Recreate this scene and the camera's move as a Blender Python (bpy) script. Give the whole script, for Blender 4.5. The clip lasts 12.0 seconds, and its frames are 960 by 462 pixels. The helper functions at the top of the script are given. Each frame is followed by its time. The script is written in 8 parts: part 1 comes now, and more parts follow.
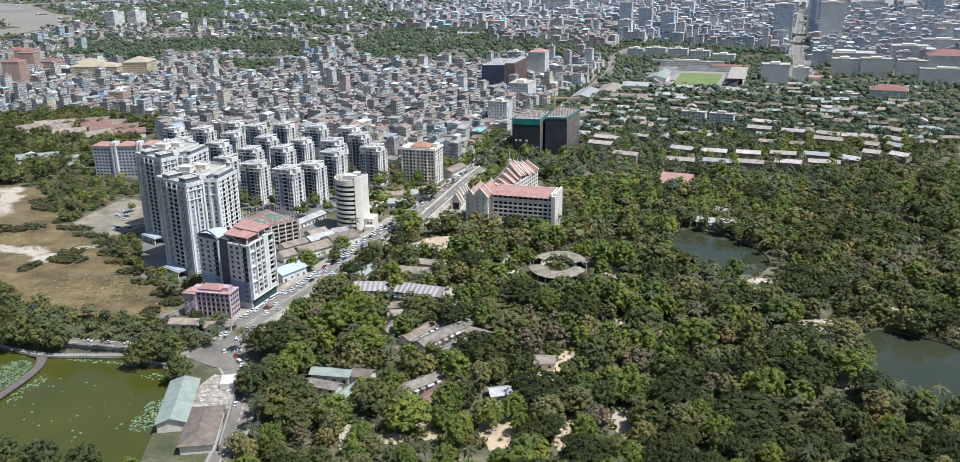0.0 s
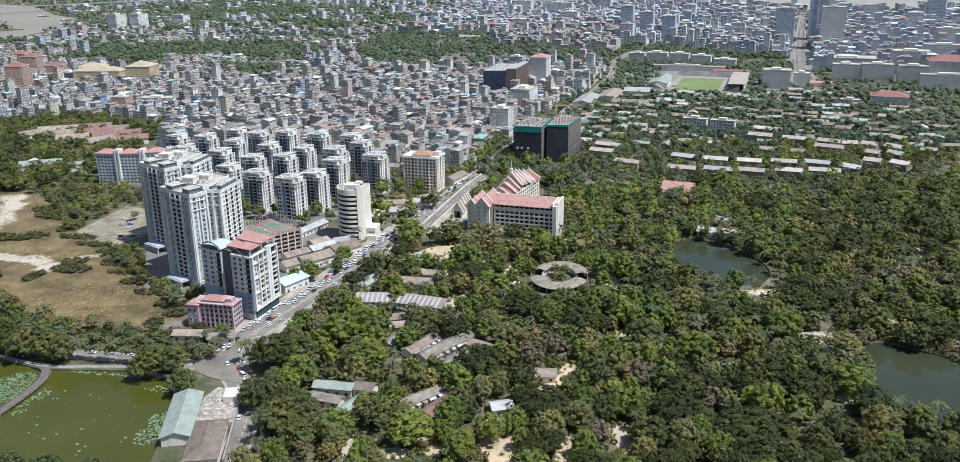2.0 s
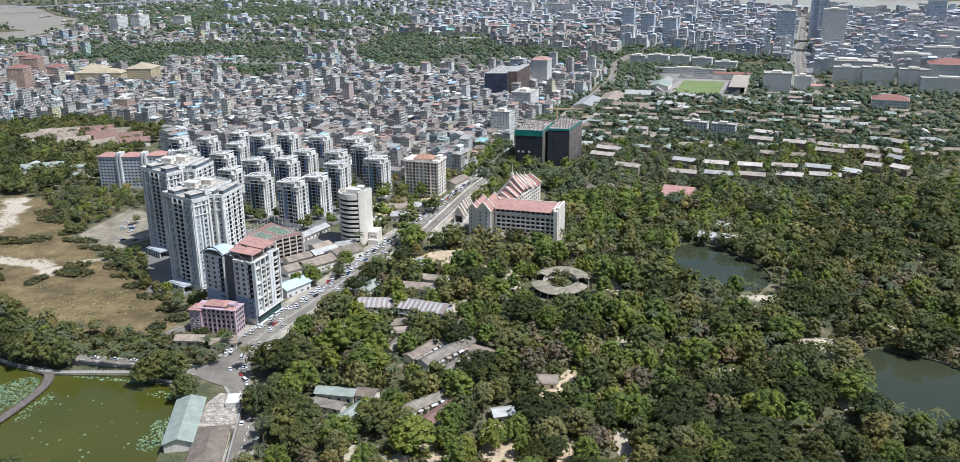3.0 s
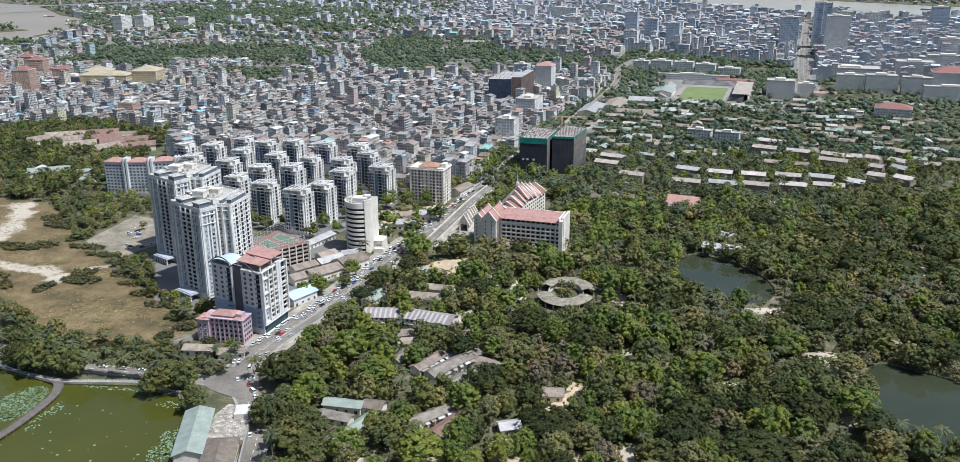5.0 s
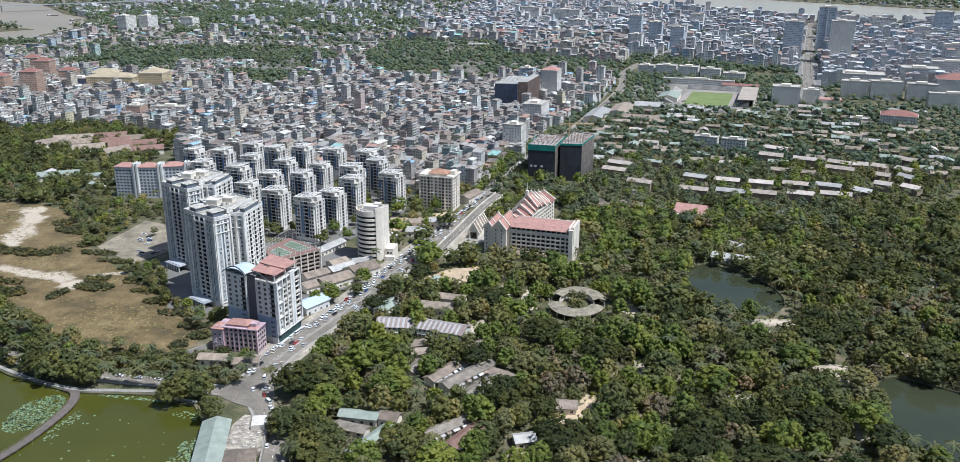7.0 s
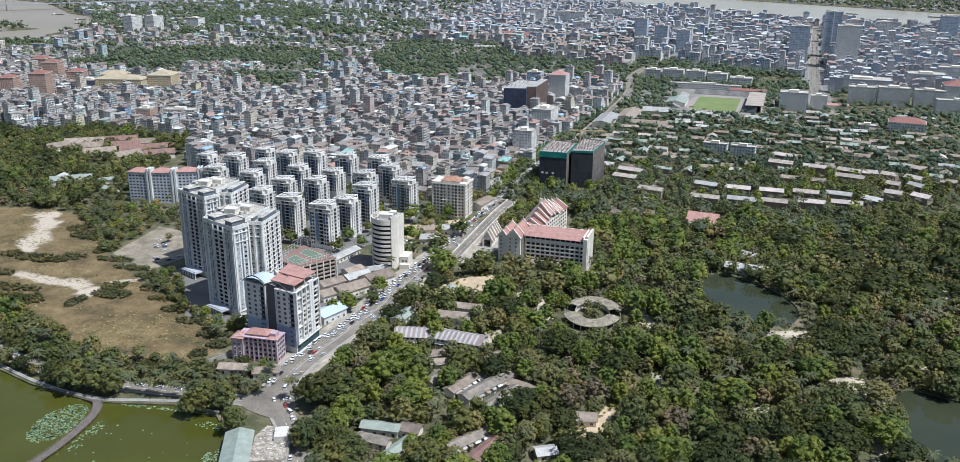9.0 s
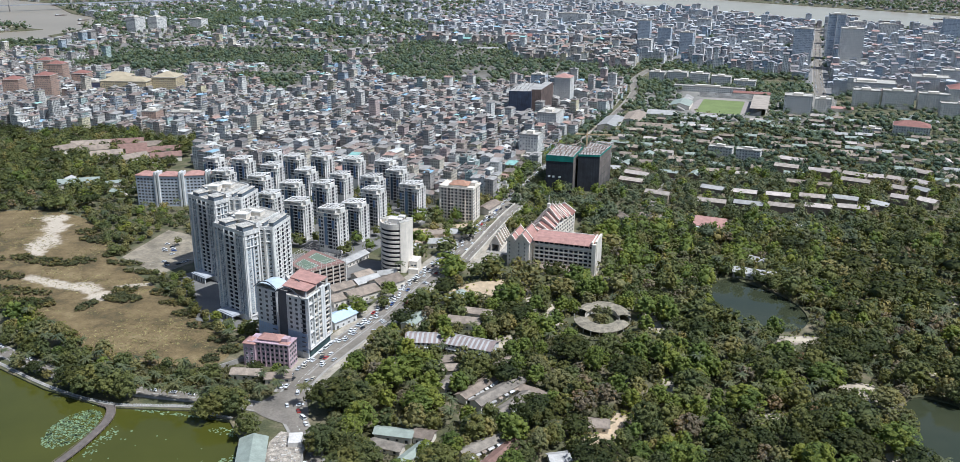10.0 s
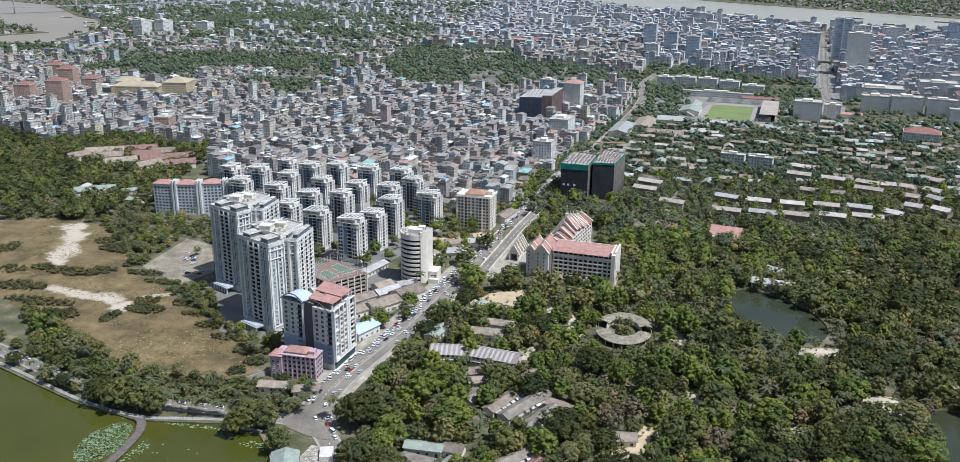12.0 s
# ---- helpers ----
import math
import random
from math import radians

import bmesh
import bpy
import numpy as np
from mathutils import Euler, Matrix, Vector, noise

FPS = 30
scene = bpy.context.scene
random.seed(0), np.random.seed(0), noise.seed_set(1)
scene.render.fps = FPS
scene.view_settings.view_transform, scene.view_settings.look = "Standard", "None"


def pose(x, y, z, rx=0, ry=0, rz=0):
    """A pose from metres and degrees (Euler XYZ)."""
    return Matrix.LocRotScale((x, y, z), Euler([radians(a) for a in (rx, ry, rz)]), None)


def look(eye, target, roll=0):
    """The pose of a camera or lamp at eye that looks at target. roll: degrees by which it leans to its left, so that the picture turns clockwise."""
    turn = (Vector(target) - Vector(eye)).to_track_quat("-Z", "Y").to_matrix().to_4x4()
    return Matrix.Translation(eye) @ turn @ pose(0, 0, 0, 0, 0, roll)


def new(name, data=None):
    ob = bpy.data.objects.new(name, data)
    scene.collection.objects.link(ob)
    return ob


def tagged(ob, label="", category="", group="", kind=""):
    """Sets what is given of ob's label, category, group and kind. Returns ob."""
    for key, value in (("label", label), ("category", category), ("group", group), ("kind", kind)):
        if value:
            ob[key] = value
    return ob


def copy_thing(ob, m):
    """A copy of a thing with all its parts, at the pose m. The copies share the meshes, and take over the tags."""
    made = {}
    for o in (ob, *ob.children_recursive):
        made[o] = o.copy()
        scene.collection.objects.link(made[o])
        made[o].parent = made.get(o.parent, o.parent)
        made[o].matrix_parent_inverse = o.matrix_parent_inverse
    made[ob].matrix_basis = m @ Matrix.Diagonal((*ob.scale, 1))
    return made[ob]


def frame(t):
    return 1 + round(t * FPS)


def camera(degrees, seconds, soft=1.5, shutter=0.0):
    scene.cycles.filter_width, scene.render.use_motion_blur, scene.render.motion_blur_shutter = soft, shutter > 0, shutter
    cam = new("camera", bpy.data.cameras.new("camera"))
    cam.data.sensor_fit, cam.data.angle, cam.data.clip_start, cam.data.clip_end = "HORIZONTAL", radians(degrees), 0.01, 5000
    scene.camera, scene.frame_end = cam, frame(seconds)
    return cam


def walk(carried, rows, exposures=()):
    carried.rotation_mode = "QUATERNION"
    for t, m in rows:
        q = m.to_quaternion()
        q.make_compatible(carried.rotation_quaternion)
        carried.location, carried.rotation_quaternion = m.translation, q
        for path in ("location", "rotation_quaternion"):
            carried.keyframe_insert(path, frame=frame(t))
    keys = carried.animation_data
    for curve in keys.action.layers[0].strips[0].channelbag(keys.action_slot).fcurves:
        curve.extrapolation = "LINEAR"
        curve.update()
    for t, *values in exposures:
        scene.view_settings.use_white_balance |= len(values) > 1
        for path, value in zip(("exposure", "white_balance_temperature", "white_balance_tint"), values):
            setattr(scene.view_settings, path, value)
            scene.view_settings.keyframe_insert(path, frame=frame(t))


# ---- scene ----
# ---------------------------------------------------------------- camera and flight
cam = camera(57.00, 12.0, soft=0.6)
# seconds, eye x y z, yaw to the left of +y, pitch, roll
FLIGHT = [
    (0, 0.00, -0.00, 211.60, 11.10, -18.19, -0.81),
    (0.5, -0.00, -0.05, 213.54, 11.12, -18.21, -0.81),
    (1, 0.00, -0.08, 215.52, 11.13, -18.21, -0.79),
    (1.5, -0.05, -0.20, 217.53, 11.15, -18.20, -0.77),
    (2, -0.14, -0.46, 219.39, 11.18, -18.19, -0.75),
    (2.5, -0.31, -0.77, 221.19, 11.19, -18.19, -0.72),
    (3, -0.76, -1.04, 223.13, 11.20, -18.18, -0.66),
    (5, -4.14, -2.56, 230.93, 11.24, -18.17, -0.27),
    (5.5, -5.58, -3.14, 232.89, 11.25, -18.19, -0.19),
    (6, -7.46, -3.78, 234.95, 11.25, -18.20, -0.14),
    (6.5, -9.50, -4.32, 236.98, 11.23, -18.21, -0.04),
    (7, -11.99, -4.96, 239.14, 11.23, -18.24, 0.06),
    (9, -23.06, -7.76, 247.30, 11.24, -18.31, 0.36),
    (9.5, -26.28, -8.67, 249.28, 11.23, -18.32, 0.40),
    (10, -29.83, -9.64, 251.34, 11.24, -18.31, 0.45),
    (10.5, -33.50, -10.45, 253.36, 11.22, -18.30, 0.48),
    (11, -37.31, -11.23, 255.46, 11.23, -18.30, 0.50),
    (11.5, -41.18, -12.16, 257.68, 11.23, -18.32, 0.52),
    (12, -45.02, -13.44, 260.09, 11.24, -18.31, 0.50),
]
walk(cam, [(t, pose(x, y, z, 90 + pitch, 0, yaw) @ pose(0, 0, 0, 0, 0, roll)) for t, x, y, z, yaw, pitch, roll in FLIGHT], [(0, 0.25, 5650, 8), (12, 0.13, 5600, 8)])

# ---------------------------------------------------------------- light
SUN_EL, SUN_AZ = radians(61), radians(104)          # height, and bearing clockwise from +y
world = bpy.data.worlds.new("sky")
scene.world = world
world.use_nodes = True
wn = world.node_tree
for n in list(wn.nodes):
    wn.nodes.remove(n)
sky = wn.nodes.new("ShaderNodeTexSky")
sky.sky_type, sky.sun_disc, sky.sun_elevation, sky.sun_rotation = "NISHITA", False, SUN_EL, SUN_AZ
sky.air_density, sky.dust_density, sky.ozone_density = 1.1, 2.0, 2.2
back = wn.nodes.new("ShaderNodeBackground")
back.inputs["Strength"].default_value = 0.079
wout = wn.nodes.new("ShaderNodeOutputWorld")
wn.links.new(sky.outputs[0], back.inputs[0])
wn.links.new(back.outputs[0], wout.inputs[0])
sun = new("sun", bpy.data.lights.new("sun", "SUN"))
sun.data.energy, sun.data.angle, sun.data.color = 4.7, radians(0.6), (1.0, 0.96, 0.90)
toward = Vector((math.sin(SUN_AZ) * math.cos(SUN_EL), math.cos(SUN_AZ) * math.cos(SUN_EL), math.sin(SUN_EL)))
sun.matrix_world = look(toward * 900, (0, 0, 0))


# ---------------------------------------------------------------- materials
def links(mat):
    mat.use_nodes = True
    t = mat.node_tree
    return t, t.nodes["Principled BSDF"]


def node(t, kind, **values):
    n = t.nodes.new(kind)
    for key, v in values.items():
        n.inputs[key.replace("_", " ")].default_value = v
    return n


def maths(t, op, a, b=None, c=None):
    n = t.nodes.new("ShaderNodeMath")
    n.operation = op
    for i, v in enumerate((a, b, c)):
        if v is None:
            continue
        if isinstance(v, (int, float)):
            n.inputs[i].default_value = v
        else:
            t.links.new(v, n.inputs[i])
    return n.outputs[0]


def mixed(t, fac, a, b, blend="MIX"):
    n = t.nodes.new("ShaderNodeMix")
    n.data_type, n.blend_type = "RGBA", blend
    for socket, v in ((n.inputs[0], fac), (n.inputs[6], a), (n.inputs[7], b)):
        if isinstance(v, (int, float)):
            socket.default_value = v
        elif isinstance(v, tuple):
            socket.default_value = (*v, 1)
        else:
            t.links.new(v, socket)
    return n.outputs[2]


def ramp(t, fac, stops, steps=False):
    n = t.nodes.new("ShaderNodeValToRGB")
    n.color_ramp.interpolation = "CONSTANT" if steps else "LINEAR"
    els = n.color_ramp.elements
    while len(els) < len(stops):
        els.new(0.5)
    for e, (p, col) in zip(els, stops):
        e.position, e.color = p, (*col, 1)
    t.links.new(fac, n.inputs[0])
    return n.outputs[0]


def noise_of(t, scale, detail=4.0, rough=0.55, local=False, stretch=None):
    """Noise in metres: over the world, or over the thing itself."""
    if local:
        co = t.nodes.new("ShaderNodeTexCoord").outputs["Object"]
    else:
        co = t.nodes.new("ShaderNodeNewGeometry").outputs["Position"]
    if stretch:
        m = t.nodes.new("ShaderNodeVectorMath")
        m.operation = "MULTIPLY"
        m.inputs[1].default_value = stretch
        t.links.new(co, m.inputs[0])
        co = m.outputs[0]
    n = node(t, "ShaderNodeTexNoise", Scale=scale, Detail=detail, Roughness=rough)
    t.links.new(co, n.inputs["Vector"])
    return n.outputs["Fac"]


def spread(t, fac, lo, hi):
    n = t.nodes.new("ShaderNodeMapRange")
    n.inputs[3].default_value, n.inputs[4].default_value = lo, hi
    n.inputs[1].default_value, n.inputs[2].default_value = 0.3, 0.7
    t.links.new(fac, n.inputs[0])
    return n.outputs[0]


def bumped(t, bsdf, height, strength=0.4, distance=0.1):
    b = node(t, "ShaderNodeBump", Strength=strength, Distance=distance)
    t.links.new(height, b.inputs["Height"])
    t.links.new(b.outputs[0], bsdf.inputs["Normal"])


def surface(name, col, rough=0.8, vary=0.25, coarse=0.12, fine=1.5, metal=0.0, each=0.0, streak=0.0):
    """A plain weathered surface: blotches, grain, rain streaks, and a shade of its own for each object."""
    m = bpy.data.materials.new(name)
    t, b = links(m)
    big = spread(t, noise_of(t, coarse), 1 - vary, 1 + vary)
    small = spread(t, noise_of(t, fine, 3), 1 - vary * 0.6, 1 + vary * 0.6)
    k = maths(t, "MULTIPLY", big, small)
    if streak:
        runs = spread(t, noise_of(t, 0.9, 3, stretch=(1, 1, 0.06)), 1 - streak, 1 + streak * 0.4)
        k = maths(t, "MULTIPLY", k, runs)
    if each:
        own = t.nodes.new("ShaderNodeObjectInfo").outputs["Random"]
        k = maths(t, "MULTIPLY", k, maths(t, "MULTIPLY_ADD", own, 2 * each, 1 - each))
    n = t.nodes.new("ShaderNodeVectorMath")
    n.operation = "SCALE"
    n.inputs[0].default_value = col
    t.links.new(k, n.inputs["Scale"])
    t.links.new(n.outputs[0], b.inputs["Base Color"])
    b.inputs["Roughness"].default_value, b.inputs["Metallic"].default_value = rough, metal
    return m


def palette_roof(name, stops, island=True, rough=0.7):
    """Sheet and slab roofs whose colour differs from house to house, with dirt and panel streaks."""
    m = bpy.data.materials.new(name)
    t, b = links(m)
    own = t.nodes.new("ShaderNodeNewGeometry").outputs["Random Per Island"] if island else t.nodes.new("ShaderNodeObjectInfo").outputs["Random"]
    col = ramp(t, own, stops, True)
    k = maths(t, "MULTIPLY", spread(t, noise_of(t, 0.25), 0.72, 1.25), spread(t, noise_of(t, 1.6, 3), 0.85, 1.15))
    col = mixed(t, 1.0, col, ramp(t, maths(t, "MULTIPLY", k, 0.5), [(0, (0, 0, 0)), (1, (2, 2, 2))]), "MULTIPLY")
    t.links.new(col, b.inputs["Base Color"])
    b.inputs["Roughness"].default_value = rough
    return m


def facade(name, stops, pitch=2.6, floor=3.1, island=True, glass=(0.038, 0.042, 0.048)):
    """Far walls: storeys of windows, balconies and stains, laid out in metres along the wall."""
    m = bpy.data.materials.new(name)
    t, b = links(m)
    uv = t.nodes.new("ShaderNodeUVMap")
    s = t.nodes.new("ShaderNodeSeparateXYZ")
    t.links.new(uv.outputs[0], s.inputs[0])
    own = t.nodes.new("ShaderNodeNewGeometry").outputs["Random Per Island"] if island else t.nodes.new("ShaderNodeObjectInfo").outputs["Random"]
    u = maths(t, "DIVIDE", s.outputs[0], pitch)
    v = maths(t, "DIVIDE", s.outputs[1], floor)
    fu, fv = maths(t, "FRACT", u), maths(t, "FRACT", v)
    inside = maths(t, "MULTIPLY", maths(t, "LESS_THAN", maths(t, "ABSOLUTE", maths(t, "SUBTRACT", fu, 0.5)), 0.25),
                   maths(t, "LESS_THAN", maths(t, "ABSOLUTE", maths(t, "SUBTRACT", fv, 0.54)), 0.25))
    cell = t.nodes.new("ShaderNodeCombineXYZ")
    t.links.new(maths(t, "FLOOR", u), cell.inputs[0])
    t.links.new(maths(t, "FLOOR", v), cell.inputs[1])
    t.links.new(own, cell.inputs[2])
    w = t.nodes.new("ShaderNodeTexWhiteNoise")
    t.links.new(cell.outputs[0], w.inputs["Vector"])
    open_ = maths(t, "MULTIPLY", inside, maths(t, "GREATER_THAN", w.outputs["Value"], 0.14))
    slab = maths(t, "LESS_THAN", fv, 0.09)
    wall = ramp(t, own, stops, True)
    dirt = spread(t, noise_of(t, 0.5, 4, stretch=(1, 1, 0.2)), 0.68, 1.12)
    wall = mixed(t, 1.0, wall, ramp(t, maths(t, "MULTIPLY", dirt, 0.5), [(0, (0, 0, 0)), (1, (2, 2, 2))]), "MULTIPLY")
    wall = mixed(t, maths(t, "MULTIPLY", slab, 0.5), wall, (0.30, 0.29, 0.28))
    pane = mixed(t, w.outputs["Value"], glass, (0.09, 0.10, 0.115))
    t.links.new(mixed(t, open_, wall, pane), b.inputs["Base Color"])
    t.links.new(maths(t, "MULTIPLY_ADD", open_, -0.5, 0.85), b.inputs["Roughness"])
    bumped(t, b, maths(t, "SUBTRACT", 1.0, open_), 1.0, 0.35)
    return m


def foliage(name, dark, light, gleam=0.35, each=True):
    """Leaves that let some light through; shades differ leaf by leaf, tree by tree and over the wood."""
    m = bpy.data.materials.new(name)
    t, b = links(m)
    geo = t.nodes.new("ShaderNodeNewGeometry")
    flat = t.nodes.new("ShaderNodeVectorMath")
    flat.operation = "MULTIPLY"
    flat.inputs[1].default_value = (1, 1, 0)
    t.links.new(geo.outputs["Position"], flat.inputs[0])
    cell = node(t, "ShaderNodeTexVoronoi", Scale=0.105)
    t.links.new(flat.outputs[0], cell.inputs["Vector"])
    hue = t.nodes.new("ShaderNodeSeparateColor")
    t.links.new(cell.outputs["Color"], hue.inputs[0])
    own = t.nodes.new("ShaderNodeObjectInfo").outputs["Random"] if each else hue.outputs[0]
    grain = maths(t, "MULTIPLY_ADD", geo.outputs["Random Per Island"], 0.34, maths(t, "MULTIPLY", spread(t, noise_of(t, 0.35, 3), 0.0, 1.0), 0.16))
    fac = maths(t, "MULTIPLY_ADD", hue.outputs[0], 0.26, maths(t, "MULTIPLY_ADD", own, 0.24, grain))
    col = ramp(t, fac, [(0.0, dark), (0.5, tuple((a + c) / 2 for a, c in zip(dark, light))), (1.0, light)])
    tint = ramp(t, hue.outputs[1], [(0.0, (0.74, 0.84, 0.92)), (0.4, (0.95, 1.0, 1.0)), (0.75, (1.12, 1.10, 0.95)), (1.0, (1.30, 1.16, 0.95))])
    col = mixed(t, 1.0, col, tint, "MULTIPLY")
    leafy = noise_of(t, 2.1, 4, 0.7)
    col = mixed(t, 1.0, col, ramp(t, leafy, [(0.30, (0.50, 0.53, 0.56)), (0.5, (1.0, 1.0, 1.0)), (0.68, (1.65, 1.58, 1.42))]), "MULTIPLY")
    bumped(t, b, leafy, 0.9, 0.5)
    t.links.new(col, b.inputs["Base Color"])
    b.inputs["Roughness"].default_value = 0.55
    b.inputs["Specular IOR Level"].default_value = gleam * 0.8
    through_leaf = t.nodes.new("ShaderNodeBsdfTranslucent")
    t.links.new(mixed(t, 1.0, col, (1.1, 1.1, 0.6), "MULTIPLY"), through_leaf.inputs[0])
    mix = node(t, "ShaderNodeMixShader", Fac=0.42)
    t.links.new(b.outputs[0], mix.inputs[1])
    t.links.new(through_leaf.outputs[0], mix.inputs[2])
    t.links.new(mix.outputs[0], t.nodes["Material Output"].inputs[0])
    return m


def water(name, col, col2, rough=0.08, ripple=0.25, patch=0.02):
    m = bpy.data.materials.new(name)
    t, b = links(m)
    t.links.new(ramp(t, spread(t, noise_of(t, patch, 4), 0, 1), [(0, col), (1, col2)]), b.inputs["Base Color"])
    b.inputs["Roughness"].default_value = rough
    b.inputs["IOR"].default_value = 1.33
    bumped(t, b, noise_of(t, 0.6, 3, stretch=(1, 2, 1)), ripple, 0.05)
    return m


def glass_pane(name, col, rough=0.12):
    m = bpy.data.materials.new(name)
    t, b = links(m)
    own = t.nodes.new("ShaderNodeObjectInfo").outputs["Random"]
    t.links.new(ramp(t, own, [(0, tuple(c * 0.6 for c in col)), (0.6, col), (1, tuple(min(1, c * 2.2 + 0.02) for c in col))]), b.inputs["Base Color"])
    b.inputs["Roughness"].default_value = rough
    b.inputs["Specular IOR Level"].default_value = 0.25
    return m


M_WHITE = surface("white_render", (0.66, 0.65, 0.62), 0.75, 0.14, 0.08, 1.2, streak=0.16)
M_CREAM = surface("cream_render", (0.74, 0.67, 0.57), 0.75, 0.14, 0.08, 1.2, streak=0.12)
M_GREY = surface("grey_render", (0.10, 0.10, 0.11), 0.8, 0.15)
M_BLUEGREY = surface("blue_grey_render", (0.34, 0.40, 0.50), 0.8, 0.12)
M_PINKWALL = surface("pink_render", (0.50, 0.36, 0.39), 0.8, 0.18, streak=0.2)
M_BEIGE = surface("beige_render", (0.64, 0.595, 0.535), 0.8, 0.14, streak=0.15)
M_SLABROOF = surface("roof_slab", (0.42, 0.39, 0.34), 0.85, 0.45, 0.25, 1.0)
M_TILE = surface("red_tile", (0.25, 0.115, 0.09), 0.75, 0.2, 0.3, 2.0)
M_TILEPALE = surface("faded_red_tile", (0.40, 0.22, 0.18), 0.75, 0.2, 0.3, 2.0)
M_GLASS = glass_pane("window_glass", (0.016, 0.021, 0.028), 0.3)
M_FRAME = surface("painted_frame", (0.62, 0.62, 0.60), 0.6, 0.06)
# Near-black: shade inside openings put into the colour; serves dark glazing too.
M_SHADE_GLASS = surface("shade_and_glass_black", (0.018, 0.018, 0.021), 0.9, 0.2)
M_CONCRETE = surface("concrete", (0.36, 0.34, 0.31), 0.85, 0.25, 0.1, 0.8)
M_NET = surface("black_net", (0.034, 0.036, 0.043), 0.85, 0.30, 0.15, 1.0, streak=0.3)
M_GREENNET = surface("green_net", (0.02, 0.20, 0.16), 0.8, 0.25)
M_ASPHALT = surface("asphalt", (0.165, 0.155, 0.14), 0.85, 0.2, 0.06, 0.9)
M_DUST = surface("dusty_path", (0.44, 0.37, 0.275), 0.9, 0.25, 0.1, 0.9)
M_PAVE = surface("paving", (0.31, 0.285, 0.25), 0.85, 0.2, 0.1, 0.8)
M_PAINT = surface("road_paint", (0.70, 0.70, 0.66), 0.7, 0.15)
M_EARTH = surface("bare_earth", (0.46, 0.35, 0.23), 0.9, 0.25, 0.1, 0.9)
M_ZINC = surface("zinc_sheet", (0.41, 0.39, 0.36), 0.55, 0.2, 0.2, 1.2, each=0.2)
M_DUN = surface("dun_sheet", (0.34, 0.285, 0.235), 0.75, 0.3, 0.25, 1.4, each=0.25)
M_RUSTY = surface("rusty_sheet", (0.27, 0.215, 0.165), 0.75, 0.3, 0.25, 1.4, each=0.2)
M_BROWNSHEET = surface("brown_sheet", (0.215, 0.168, 0.128), 0.75, 0.3, 0.25, 1.4, each=0.2)
M_GREENSHEET = surface("green_sheet", (0.285, 0.315, 0.265), 0.6, 0.15, 0.2, 1.0)
M_BLUESHEET = surface("blue_sheet", (0.46, 0.55, 0.63), 0.5, 0.1, 0.2, 1.0)
M_BARK = surface("bark", (0.16, 0.125, 0.095), 0.9, 0.3, 0.6, 3.0, each=0.2)
M_TYRE = surface("tyre", (0.02, 0.02, 0.02), 0.8, 0.1)
M_TENNIS = surface("court_red", (0.245, 0.14, 0.115), 0.8, 0.12)
M_TENNISGREEN = surface("court_green", (0.14, 0.18, 0.125), 0.8, 0.1)
M_PITCH = surface("pitch_grass", (0.165, 0.205, 0.068), 0.9, 0.15, 0.05, 0.4)
M_TRACK = surface("running_track", (0.30, 0.26, 0.23), 0.9, 0.12)
M_LAKE = water("lake_water", (0.056, 0.059, 0.010), (0.073, 0.074, 0.013), 0.10, 0.15)
M_POND = water("pond_water", (0.034, 0.041, 0.023), (0.048, 0.053, 0.030), 0.05, 0.12)
M_RIVER = water("river_water", (0.42, 0.37, 0.29), (0.48, 0.43, 0.34), 0.18, 0.3, 0.004)
M_CREEK = water("creek_water", (0.27, 0.225, 0.165), (0.32, 0.27, 0.20), 0.35, 0.3, 0.004)
M_LILY = surface("lily_pads", (0.20, 0.28, 0.15), 0.6, 0.3, 0.4, 2.0)

CITY_WALLS = [(0, (0.640, 0.606, 0.543)), (0.12, (0.520, 0.495, 0.454)), (0.22, (0.760, 0.738, 0.672)), (0.34, (0.580, 0.485, 0.405)), (0.43, (0.460, 0.525, 0.573)), (0.48, (0.420, 0.384, 0.345)),
              (0.55, (0.700, 0.626, 0.494)), (0.64, (0.480, 0.586, 0.534)), (0.68, (0.640, 0.495, 0.444)), (0.76, (0.800, 0.788, 0.731)), (0.87, (0.600, 0.596, 0.573)), (0.94, (0.700, 0.626, 0.415)), (0.975, (0.340, 0.464, 0.632))]
CITY_ROOFS = [(0, (0.250, 0.224, 0.198)), (0.18, (0.190, 0.153, 0.130)), (0.33, (0.360, 0.334, 0.302)), (0.45, (0.235, 0.184, 0.153)), (0.58, (0.560, 0.545, 0.503)), (0.65, (0.160, 0.142, 0.128)), (0.74, (0.280, 0.217, 0.178)),
              (0.85, (0.310, 0.293, 0.267)), (0.925, (0.360, 0.228, 0.178)), (0.965, (0.280, 0.424, 0.534)), (0.985, (0.260, 0.445, 0.395))]
M_CITYWALL = facade("city_walls", CITY_WALLS)
M_CITYROOF = palette_roof("city_roofs", CITY_ROOFS)
M_HOUSEWALL = facade("house_walls", CITY_WALLS, island=False)
M_HOUSEROOF = palette_roof("house_roofs", CITY_ROOFS, island=False)
